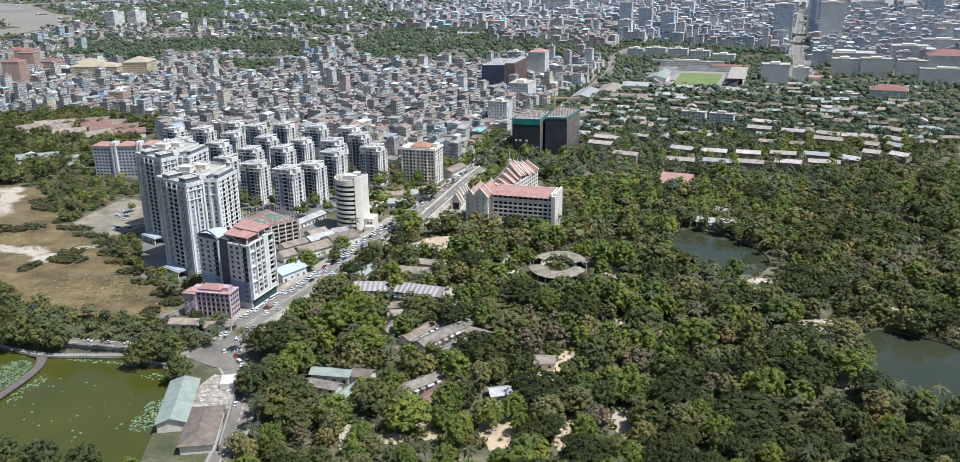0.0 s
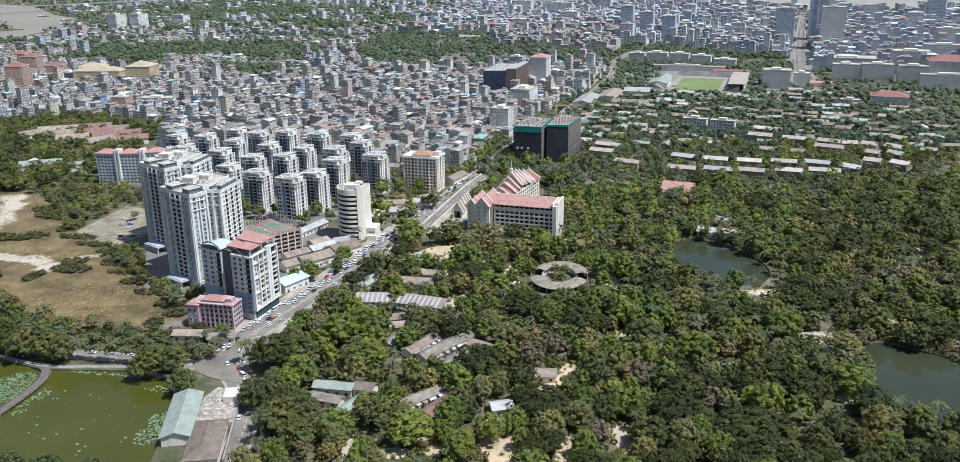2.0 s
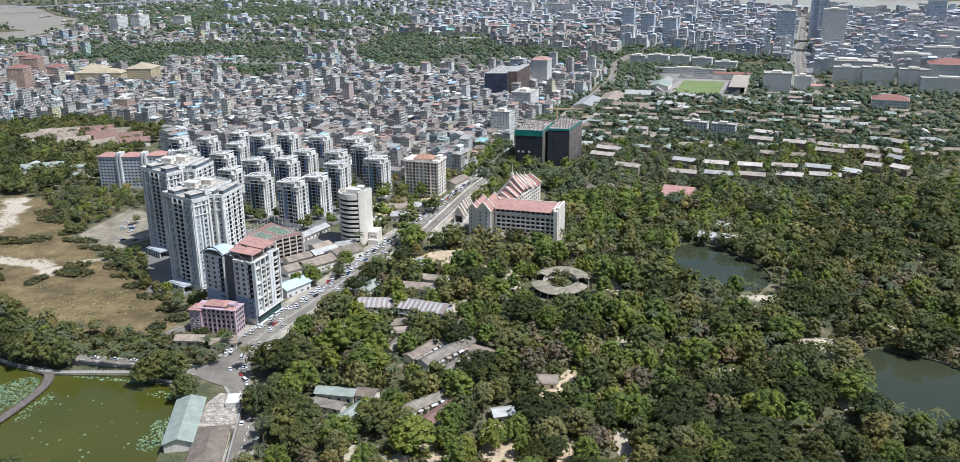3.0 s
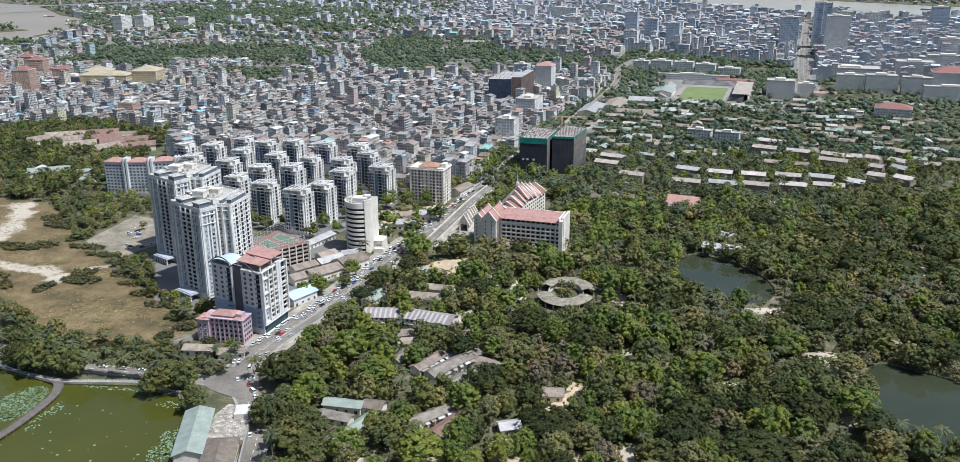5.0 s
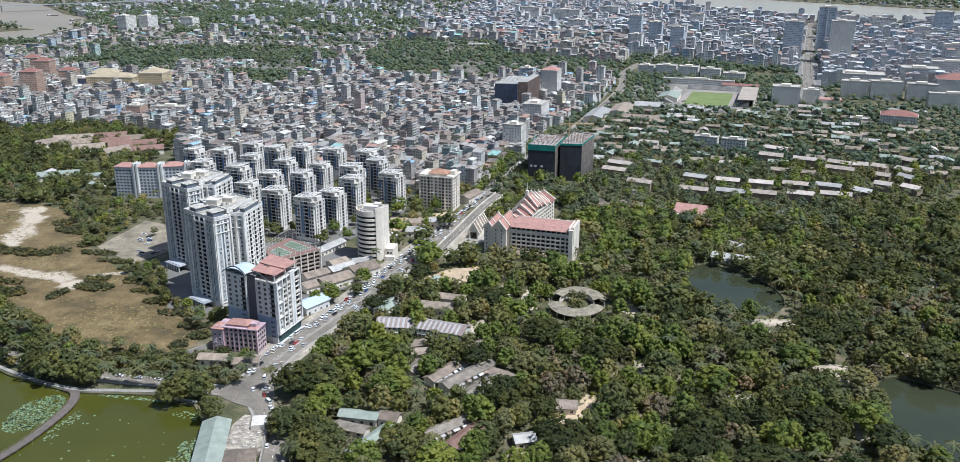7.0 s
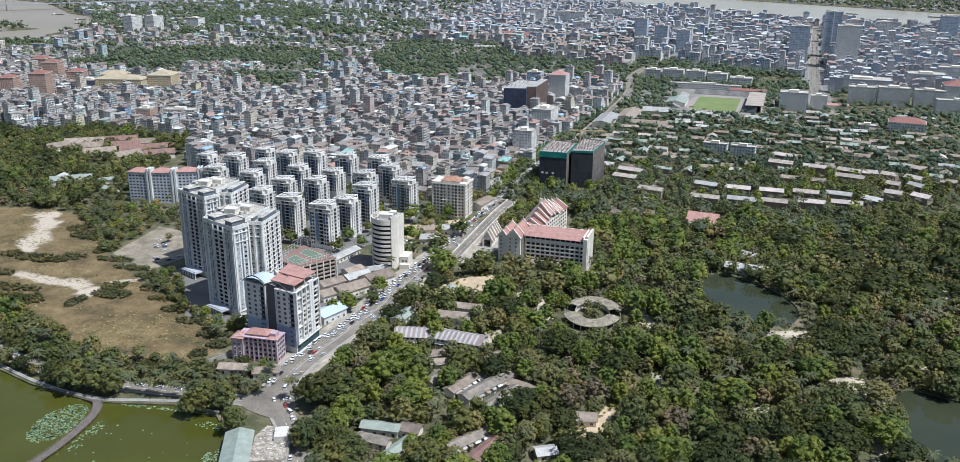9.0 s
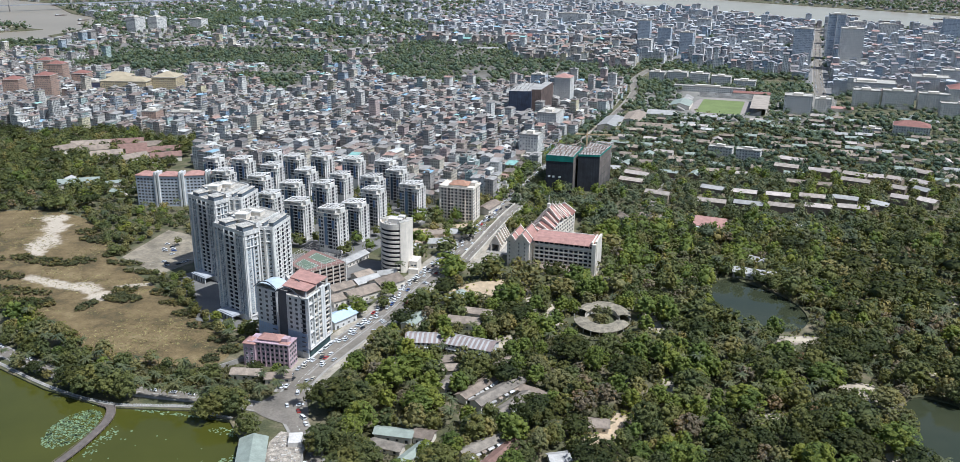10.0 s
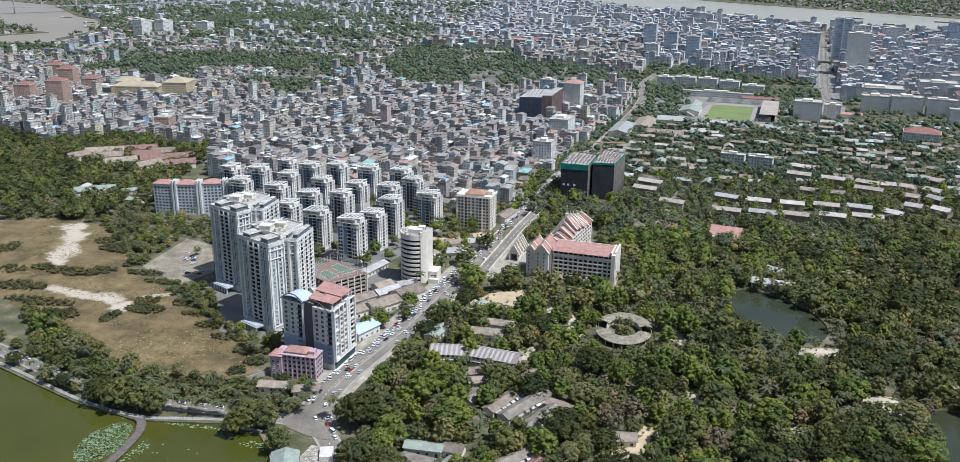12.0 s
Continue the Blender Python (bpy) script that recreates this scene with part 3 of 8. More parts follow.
# main road and lakeside road
ROAD = smooth_line([(-168, 240), (-172, 285), (-178, 318), (-187, 352), (-202, 376), (-218, 398), (-226, 418), (-226, 445), (-220, 476), (-208, 532), (-200, 590), (-193, 635), (-183, 688), (-167, 825), (-151, 950), (-114, 1150), (-89, 1330), (-74, 1455), (-68, 1565), (-74, 1657), (-64, 1756), (-42, 1850), (-5, 1947), (41, 2149), (105, 2470)], 6)
LAKESIDE = smooth_line([(-214, 398), (-240, 399), (-268, 401), (-320, 401), (-372, 410), (-450, 440), (-570, 488), (-700, 545)], 5)
AVENUE = smooth_line([(236, 1430), (247, 1519), (255, 1664), (312, 2063), (370, 2440), (440, 2880)], 4)
LANE = smooth_line([(-30, 800), (-24, 870), (-14, 930), (2, 1000)], 4)


M_VERGE = surface("dusty_verge", (0.33, 0.29, 0.23), 0.95, 0.35, 0.12, 0.8)
M_ROADTOP = surface("dusty_asphalt", (0.205, 0.178, 0.145), 0.9, 0.3, 0.05, 0.7)


def road(name, line, half, label, walk_w=1.6, lines=True):
    root = thing(name, label, "road", kind="structure")
    part("carriageway", strip_shape(line, -half, half, 0.14), M_ROADTOP, root)
    for side in (-1, 1):
        a, b = sorted((side * half, side * (half + walk_w)))
        part("pavement", strip_shape(line, a, b, 0.30, drop=0.25), M_PAVE, root, "pale concrete pavement with a kerb")
    if lines:
        dash = Shape()
        for i in range(0, len(line) - 1):
            p, q = line[i], line[i + 1]
            n = max(1, int((q - p).length / 8))
            for k in range(n):
                a, b = p.lerp(q, k / n), p.lerp(q, (k + 0.45) / n)
                d = (b - a).normalized()
                o = Vector((d.y, -d.x)) * 0.12
                dash.face([(*(a + o), 0.155), (*(b + o), 0.155), (*(b - o), 0.155), (*(a - o), 0.155)])
        part("lane_marking", dash, M_PAINT, root, "worn white dashes")
    keep_off(strip(line, -half - walk_w, half + walk_w))
    return root


road("road", [p for p in ROAD if p.y < 424], 5.0, "curving grey asphalt road beside the lake restaurant")
road("road", [p for p in ROAD if 416 < p.y < 770], 8.6, "busy grey asphalt main road with white dashes")
road("road", [p for p in ROAD if p.y > 752], 5.4, "narrower dusty road running on through the town")
median = [p for p in ROAD if 440 < p.y < 640]
root = thing("road_median", "low concrete median planted with small bushes", "median", kind="structure")
part("kerb", strip_shape(median, 1.4, 2.6, 0.42, drop=0.3), M_PAVE, root)
road("road", LAKESIDE, 4.0, "shaded asphalt road along the lake wall")
road("road", AVENUE, 9.0, "broad straight avenue leading downtown")
road("road", LANE, 3.0, "pale lane between low houses", 1.0, False)
shoulders = thing("road_shoulder", "dusty pale verges along the main road", "road verge", kind="structure")
for y0, y1, near, far_ in ((430, 770, 10.2, 15.5), (752, 1250, 7.0, 10.5)):
    verge = [p for p in ROAD if y0 < p.y < y1]
    for a, b in ((-far_, -near), (near, far_)):
        part("verge", strip_shape(verge, a, b, 0.07), M_VERGE, shoulders)
sheet("forecourt", turned([(-172, 640), (-152, 646), (-144, 690), (-146, 728), (-160, 745), (-165, 700)]), 0.075, M_VERGE, "pale dusty forecourt before the hotel porch", "yard")
sheet("building_plot", turned([(-246, 690), (-228, 682), (-196, 690), (-192, 730), (-214, 740), (-240, 728)]), 0.085, M_EARTH, "bare orange earth of a building plot", "ground")
keep_off([(-240, 700), (-206, 696), (-206, 718), (-240, 722)])
keep_off([(-240, 385), (-196, 385), (-200, 420), (-222, 428), (-240, 412)])
sheet("junction", smooth_loop([(-238, 394), (-214, 384), (-204, 388), (-214, 412), (-224, 425), (-236, 410)], 4), 0.32, M_ROADTOP, "wide asphalt road junction with white markings", "road")
sheet("car_park_ground", [(-452, 603), (-401, 574), (-389, 606), (-424, 668), (-452, 676)], 0.12, surface("car_park_gravel", (0.25, 0.21, 0.15), 0.9, 0.4, 0.07, 0.5), "dusty open car park surface", "car park")
keep_off([(-456, 600), (-398, 570), (-385, 606), (-424, 672), (-456, 680)])
TOWER_YARD = [(-385, 575), (-330, 500), (-285, 492), (-240, 500), (-222, 560), (-240, 640), (-300, 650), (-360, 620)]
sheet("yard", turned(TOWER_YARD), 0.08, M_ASPHALT, "paved yard and drive between apartment towers", "yard")
keep_off([(-378, 577), (-330, 508), (-285, 500), (-240, 500), (-230, 560), (-250, 640), (-300, 650), (-360, 620)])
keep_off([(-285, 455), (-222, 440), (-222, 500), (-275, 500)])

# bay markings of the car park
park = Shape()
for row in range(5):
    for i in range(15):
        x, y = -446 + 11 * row + 0.30 * 4 * i, 606 - 6.0 * row + 4.0 * i
        if in_poly(x, y, [(-450, 606), (-402, 577), (-391, 606), (-425, 666), (-450, 673)]) and (i * 7 + row * 3) % 5:
            park.bar((x, y, 0.135), (x + 4.6, y - 1.6, 0.135), 0.22, 0.02)
tagged(new("bay_markings", park.mesh("bay_markings", [surface("worn_paint", (0.36, 0.33, 0.28), 0.8, 0.4, 0.3, 1.0)])), "worn pale bay markings on the car park", "road marking", "", "structure")
keep_off([(-292, 414), (-270, 428), (-262, 450), (-270, 452), (-296, 432)], True)
s = Shape().bar((-286, 428, 1.6), (-270, 450, 1.6), 0.6, 3.2)
tagged(new("compound_wall", s.mesh("compound_wall", [M_PAVE])), "long pale compound wall beside the field", "wall", "", "structure")

# lake wall, its railing and the boardwalk
QUAY = smooth_line([(-246, 383.5), (-258, 385), (-270, 390.5), (-296, 387), (-322, 384), (-368, 395), (-440, 424), (-560, 465)], 5)
root = thing("lake_wall", "pale concrete lake wall with a low railing", "wall", kind="structure")
part("wall", strip_shape(QUAY, -1.0, 1.4, 0.45, drop=2.0), M_PAVE, root)
s = Shape()
for i, p in enumerate(QUAY):
    for q in ([p] if i == len(QUAY) - 1 else [p, p.lerp(QUAY[i + 1], 0.34), p.lerp(QUAY[i + 1], 0.67)]):
        s.box(q.x - 0.08, q.y - 0.08, 0.45, q.x + 0.08, q.y + 0.08, 1.5)
for p, q in zip(QUAY, QUAY[1:]):
    for z in (0.95, 1.45):
        s.bar((*p, z), (*q, z), 0.08, 0.08)
tagged(part("railing", s, M_FRAME, root), kind="stuff")
WALKWAY = smooth_line([(-345, 240), (-328, 275), (-316, 305), (-311, 328), (-310, 352), (-312, 370), (-318, 381), (-326, 384)], 5)
root = thing("boardwalk", "curved dark timber boardwalk on posts over the lake", "boardwalk", kind="structure")
part("deck", strip_shape(WALKWAY, -2.4, 2.4, 0.35, drop=0.3), surface("weathered_timber", (0.135, 0.112, 0.096), 0.85, 0.25, 0.3, 2.0), root)
for side in (-2.35, 2.35):
    e = offset_line(WALKWAY, side)
    s = Shape()
    for p, q in zip(e, e[1:]):
        s.bar((*p, 1.25), (*q, 1.25), 0.1, 0.1)
        s.bar((*p, 0.8), (*q, 0.8), 0.07, 0.07)
        s.box(p.x - 0.09, p.y - 0.09, -1.5, p.x + 0.09, p.y + 0.09, 1.3)
    part("railing", s, M_BROWNSHEET, root)
s = Shape()
rnd = random.Random(5)
for cx, cy, a, b, n in ((-326, 358, 12, 20, 800), (-327, 385, 6, 3, 60), (-303, 350, 4, 16, 60), (-226, 330, 7, 9, 170), (-228, 344, 6, 8, 120), (-240, 372, 16, 4, 60), (-272, 330, 40, 40, 40), (-285, 383, 20, 1.5, 70)):
    for _ in range(n):
        w, r = rnd.random() * 6.283, math.sqrt(rnd.random())
        x, y, k = cx + a * r * math.cos(w), cy + b * r * math.sin(w), 0.25 + 0.55 * rnd.random()
        if in_poly(x, y, LAKE):
            s.face([(x + k * math.cos(j * 1.047), y + k * math.sin(j * 1.047), -0.88) for j in range(6)])
tagged(new("lily_pads", s.mesh("lily_pads", [M_LILY])), "pale green lily pads floating on the lake", "water plant", "", "stuff")

sheet("yard", turned([(-470, 745), (-405, 735), (-380, 685), (-345, 670), (-300, 645), (-262, 640), (-232, 745), (-240, 800), (-350, 860), (-470, 850)]), 0.06, M_ASPHALT, "shaded asphalt yards between apartment towers", "yard")
sheet("stadium_yard", turned([(-60, 1340), (20, 1320), (230, 1310), (270, 1580), (60, 1640), (-50, 1620)]), 0.03, surface("yard_dust", (0.21, 0.195, 0.165), 0.9, 0.3, 0.04, 0.4), "dusty pale yard round the football ground", "yard")

# ---------------------------------------------------------------- windows and balconies, shared by the large buildings
def window_mesh(name, glass, frame, mullion=True):
    """One unit wide and high, facing -y: a proud frame round a pane."""
    s = Shape()
    w = 0.07
    for x0, x1, z0, z1 in ((-0.5, -0.5 + w, 0, 1), (0.5 - w, 0.5, 0, 1), (-0.5 + w, 0.5 - w, 0, w), (-0.5 + w, 0.5 - w, 1 - w, 1)):
        s.box(x0, -0.16, z0, x1, 0.0, z1, 0)
    if mullion:
        s.box(-0.025, -0.12, w, 0.025, 0.0, 1 - w, 0)
    s.face([(-0.5 + w, -0.03, w), (0.5 - w, -0.03, w), (0.5 - w, -0.03, 1 - w), (-0.5 + w, -0.03, 1 - w)], 1)
    return s.mesh(name, [frame, glass])


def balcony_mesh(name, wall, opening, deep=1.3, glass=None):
    """One unit wide, one storey of 1: slab, parapet and a flat near-black face painted as the opening's shade."""
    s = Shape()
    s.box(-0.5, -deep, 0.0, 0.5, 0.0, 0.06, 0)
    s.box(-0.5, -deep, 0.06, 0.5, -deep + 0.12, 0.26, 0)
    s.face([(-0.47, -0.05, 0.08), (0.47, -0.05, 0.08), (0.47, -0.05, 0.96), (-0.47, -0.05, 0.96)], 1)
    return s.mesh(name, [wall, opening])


WIN = window_mesh("window", M_GLASS, M_FRAME)
WIN_THIN = window_mesh("window", M_GLASS, M_CONCRETE, False)
WIN_DARK = window_mesh("window", M_GLASS, M_CONCRETE)
WIN_BARE = window_mesh("window", M_SHADE_GLASS, M_CREAM, False)
BALCONY_CREAM = balcony_mesh("balcony", M_CREAM, M_SHADE_GLASS)
BALCONY_GREY = balcony_mesh("balcony", M_GREY, M_SHADE_GLASS)


def wall_frame(a, b):
    """Length, yaw and the point function along a wall whose outside is to the right of a to b."""
    d = Vector((b[0] - a[0], b[1] - a[1]))
    return d.length, math.degrees(math.atan2(d.y, d.x)), lambda u: (a[0] + d.x * u / d.length, a[1] + d.y * u / d.length)


def grid(parent, mesh, a, b, z0, floors, fh, cols, w, h, margin=1.5, name="window", sill=0.9, centred=None, skip=None, label=""):
    """Rows of windows on one wall: objects of their own on one mesh."""
    length, yaw, at = wall_frame(a, b)
    us = centred or [margin + (length - 2 * margin) * (i + 0.5) / cols for i in range(cols)]
    for fl in range(floors):
        for i, u in enumerate(us):
            if skip and skip(fl, i):
                continue
            x, y = at(u)
            ob = new(name, mesh)
            ob.parent = parent
            ob.matrix_basis = pose(x, y, z0 + fl * fh + sill, 0, 0, yaw) @ Matrix.Diagonal((w, 1, h, 1))
            if label:
                ob["label"] = label


def ledges(parent, poly, zs, out=0.25, thick=0.35, mat=M_WHITE, name="ledge"):
    """String courses round a plan, one mesh each."""
    c = Vector((sum(p[0] for p in poly) / len(poly), sum(p[1] for p in poly) / len(poly)))
    for z in zs:
        s = Shape()
        big = [tuple(c + (Vector(p) - c) * (1 + out / max((Vector(p) - c).length, 1))) for p in poly]
        s.ring(big, z, z + thick, 0, 0, 0)
        part(name, s, mat, parent)


def grow(poly, d):
    c = Vector((sum(p[0] for p in poly) / len(poly), sum(p[1] for p in poly) / len(poly)))
    return [tuple(c + (Vector(p) - c) * (1 + d / max((Vector(p) - c).length, 0.1))) for p in poly]


def parapet(s, poly, z, h=1.1, t=0.5, slot=0):
    """An upstand round a flat roof: outer and inner faces and the coping."""
    inner = grow(poly, -t)
    s.ring(poly, z, z + h, slot)
    s.ring(inner[::-1], z, z + h, slot)
    k = len(poly)
    for i in range(k):
        j = (i + 1) % k
        s.face([(*poly[i], z + h), (*poly[j], z + h), (*inner[j], z + h), (*inner[i], z + h)], slot)
    return s


def local(poly, cx, cy):
    return [(x - cx, y - cy) for x, y in poly]


M_TWIN = surface("pale_grey_render", (0.73, 0.705, 0.655), 0.78, 0.18, 0.08, 1.0, streak=0.22)
M_ROOFDARK = surface("weathered_roof", (0.38, 0.35, 0.30), 0.9, 0.45, 0.3, 1.2)
BALCONY_TWIN = balcony_mesh("balcony", M_TWIN, M_SHADE_GLASS)
WIN_WIDE = window_mesh("window", M_GLASS, M_TWIN, True)
# Dark blue-grey that puts the shade of recesses and roof rooms into the colour.
M_RECESS_SHADE = surface("recess_shade_blue_grey", (0.13, 0.155, 0.185), 0.8, 0.12)

# ---------------------------------------------------------------- twin white apartment towers
CX, CY = -304, 530
tower = thing("apartment_tower", "tall white apartment tower of some twenty storeys with stacked balconies", "tower", CX, CY, 0, 0, "twin white towers")
front = local([(-322, 521), (-292, 505), (-286, 516), (-316, 533)], CX, CY)
core = local([(-313, 531), (-289, 518), (-285, 548), (-304, 556)], CX, CY)
right = local([(-291, 522), (-279, 523), (-278, 549), (-291, 551)], CX, CY)
rear = local([(-323, 539), (-312, 533), (-301, 554), (-315, 557)], CX, CY)
for poly, h, nm in ((front, 64, "front_wing"), (core, 66.5, "core"), (right, 63, "side_wing"), (rear, 63, "rear_wing")):
    s = Shape()
    s.ring(poly, 0, h, 0, 1)
    parapet(s, grow(poly, 0.35), h - 0.6, 1.8, 0.5)
    part(nm, s, [M_TWIN, M_ROOFDARK], tower, "pale rendered wing with a flat roof")
FH = 3.05
grid(tower, BALCONY_TWIN, front[0], front[1], 4.5, 19, FH, 0, 4.6, FH, name="balcony", sill=0.0, centred=[15.6, 20.6])
grid(tower, WIN_WIDE, front[0], front[1], 4.5, 19, FH, 0, 2.7, 2.1, centred=[2.5, 6.4, 10.3, 25.9, 30.2], sill=0.6)
grid(tower, WIN_WIDE, front[1], front[2], 4.5, 19, FH, 0, 2.0, 2.0, centred=[3.2, 8.8], sill=0.6)
grid(tower, WIN_WIDE, right[0], right[1], 17, 15, FH, 2, 1.9, 1.6, 1.0)
grid(tower, WIN_WIDE, right[1], right[2], 14, 16, FH, 0, 1.8, 1.6, centred=[2.6, 10.0, 17.0, 23.4])
grid(tower, BALCONY_TWIN, right[1], right[2], 14, 16, FH, 0, 3.0, FH, name="balcony", sill=0.0, centred=[6.3, 13.5, 20.3])
# Flat strips on the wall face; their dark colour stands in for recess shade.
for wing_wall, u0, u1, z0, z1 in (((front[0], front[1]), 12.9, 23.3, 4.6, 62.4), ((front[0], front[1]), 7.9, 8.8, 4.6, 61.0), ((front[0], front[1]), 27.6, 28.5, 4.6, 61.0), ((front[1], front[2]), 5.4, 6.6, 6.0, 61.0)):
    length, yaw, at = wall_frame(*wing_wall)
    part("balcony_recess", Shape().box(u0, -0.04, z0, u1, 0.0, z1), M_RECESS_SHADE, tower, "flat dark strip painted as recess shade", pose(*wing_wall[0], 0, 0, 0, yaw))
for wing_wall, us in (((front[0], front[1]), (0.5, 4.5, 12.4, 18.1, 23.8, 33.4)), ((front[1], front[2]), (0.5, 11.9)), ((right[0], right[1]), (0.5, 6.0, 11.5))):
    length, yaw, at = wall_frame(*wing_wall)
    for u in us:
        part("pilaster", Shape().box(-0.4, -0.5 if 5 > u or u > 24 else -1.1, 3.0, 0.4, 0.02, 63.0), M_TWIN, tower, m=pose(*at(min(u, length - 0.4)), 0, 0, 0, yaw))
for poly, zs in ((front, (4.0, 53.5, 59.6, 62.6)), (right, (53.0, 59.0, 61.8)), (core, (64.6,))):
    ledges(tower, poly, zs, 0.6, 0.5, M_TWIN)
# roof rooms with their canopies, tanks and stair houses
for poly, z, nm in ((front, 64.0, "roof_room"), (right, 63.0, "roof_room"), (rear, 63.0, "roof_room")):
    c_ = Vector((sum(q[0] for q in poly) / 4, sum(q[1] for q in poly) / 4))
    for f0, f1, hgt in ((0.05, 0.38, 2.6), (0.62, 0.95, 3.2)):
        e = [tuple(Vector(poly[0]).lerp(Vector(poly[1]), f0)), tuple(Vector(poly[0]).lerp(Vector(poly[1]), f1)), tuple(Vector(poly[3]).lerp(Vector(poly[2]), f1)), tuple(Vector(poly[3]).lerp(Vector(poly[2]), f0))]
        part(nm, Shape().ring(grow(e, -3.0), z, z + hgt, 0), M_RECESS_SHADE, tower, "roof terrace room painted dark as shade")
        part("roof_canopy", Shape().ring(grow(e, -2.0), z + hgt, z + hgt + 0.5, 0, 1, 0), [M_CREAM, M_SLABROOF], tower, "cream concrete canopy over the roof terrace")
for x0, y0, x1, y1, z1 in ((-4, -4, 4, 4, 70.2), (3, 6, 10, 13, 69.4), (-2, 12, 3, 18, 68.6)):
    part("lift_house", Shape().box(x0, y0, 66.4, x1, y1, z1), M_CREAM, tower)
    s = Shape()
    parapet(s, [(x0 - 0.3, y0 - 0.3), (x1 + 0.3, y0 - 0.3), (x1 + 0.3, y1 + 0.3), (x0 - 0.3, y1 + 0.3)], z1 - 0.2, 0.9, 0.4)
    part("roof_kerb", s, M_TWIN, tower)
for x, y in ((7, -2), (9.5, 0.5), (-6, 8)):
    part("water_tank", Shape().ring([(x + 1.0 * math.cos(k * 0.785), y + 1.0 * math.sin(k * 0.785)) for k in range(8)], 66.4, 68.6, 0, 0), M_ZINC, tower)
M_SPANDREL = surface("pale_blue_spandrel", (0.40, 0.445, 0.47), 0.8, 0.15, streak=0.2)
for wing_wall, us, z0 in (((front[0], front[1]), (2.5, 6.4, 10.3, 25.9, 30.2), 4.6), ((front[1], front[2]), (3.2, 8.8), 6.0), ((right[0], right[1]), (3.3, 8.4), 17.0)):
    length, yaw, at = wall_frame(*wing_wall)
    for u in us:
        part("spandrel", Shape().box(u - 1.25, -0.03, z0, u + 1.25, 0.0, 61.0), M_SPANDREL, tower, "pale blue-grey panels between stacked windows", pose(*wing_wall[0], 0, 0, 0, yaw))
length, yaw, at = wall_frame(front[0], front[1])
x, y = at(17)
s = Shape().box(-9, -9, 4.2, 9, 0, 5.0)
s.box(-8, -8, 5.0, 8, 0, 5.5)
part("portico_roof", s, surface("portico_slab", (0.40, 0.41, 0.43), 0.8, 0.2), tower, "flat roof of the entrance portico", pose(x, y, 0, 0, 0, yaw))
for i in range(6):
    s = Shape().box(-0.4, -0.4, 0, 0.4, 0.4, 4.2)
    part("column", s, M_WHITE, tower, m=pose(x, y, 0, 0, 0, yaw) @ pose(-8 + 3.2 * i, -8.2, 0))
copy_thing(tower, pose(CX - 53, CY + 62, 0))
keep_off([(-332, 515), (-290, 498), (-274, 520), (-274, 556), (-325, 562)])
keep_off([(-386, 577), (-343, 560), (-327, 582), (-327, 620), (-378, 624)])

# ---------------------------------------------------------------- thirteen-storey block with red roof
CX, CY = -250, 477
M_SHOPGLASS = glass_pane("shop_glass", (0.06, 0.11, 0.11))
block = thing("apartment_block", "thirteen-storey white and blue-grey apartment block with a red roof", "apartment block", CX, CY)
P = local([(-271, 475), (-255, 469), (-247, 466), (-232, 461), (-228, 489), (-262, 499)], CX, CY)
H0 = 40.5
wl = Shape().ring([P[0], P[1], (P[1][0] + 4, P[1][1] + 12), (P[0][0] + 6, P[0][1] + 16)], 0, H0, 0, 1)
part("left_bay", wl, [M_WHITE, M_SLABROOF], block, "pale bay with square windows")
part("middle_bay", Shape().ring([(P[1][0] + 0.3, P[1][1] + 1.6), (P[2][0] - 0.2, P[2][1] + 1.6), (P[2][0] + 4, P[2][1] + 14), (P[1][0] + 4, P[1][1] + 14)], 0, H0 + 1.5, 0, 1), [M_GREY, M_SLABROOF], block, "dark grey recessed bay")
part("right_bay", Shape().ring([P[2], P[3], P[4], P[5], (P[2][0] - 4, P[2][1] + 18)], 0, H0, 0, 1), [M_WHITE, M_SLABROOF], block, "white bay with the street front")
for a, b in ((P[0], P[1]), (P[2], P[3])):
    length, yaw, at = wall_frame(a, b)
    s = Shape().box(0.1, -0.14, 4.0, length - 0.1, 0.02, 17.0)
    part("painted_panel", s, M_BLUEGREY, block, "blue-grey painted lower storeys", pose(*a, 0, 0, 0, yaw))
    grid(block, WIN_DARK, a, b, 5, 11, 3.15, 0, 2.0, 1.8, centred=[3.2, length * 0.5])
    grid(block, BALCONY_GREY, a, b, 5, 11, 3.15, 0, 3.0, 3.15, name="balcony", sill=0.0, centred=[length - 2.2])
a, b = P[3], P[4]
length, yaw, at = wall_frame(a, b)
grid(block, BALCONY_CREAM, a, b, 8, 10, 3.15, 0, 4.2, 3.15, name="balcony", sill=0.0, centred=[9.5, 14.5, 24.5])
grid(block, WIN_DARK, a, b, 8, 10, 3.15, 0, 1.4, 1.6, centred=[2.0, 5.0])
# Flat panel, coloured dark for the shade behind the balconies.
part("balcony_recess", Shape().box(7.2, -0.03, 7.5, length - 0.8, 0.0, 40.0), M_RECESS_SHADE, block, "flat dark strip painted as recess shade", pose(*a, 0, 0, 0, yaw))
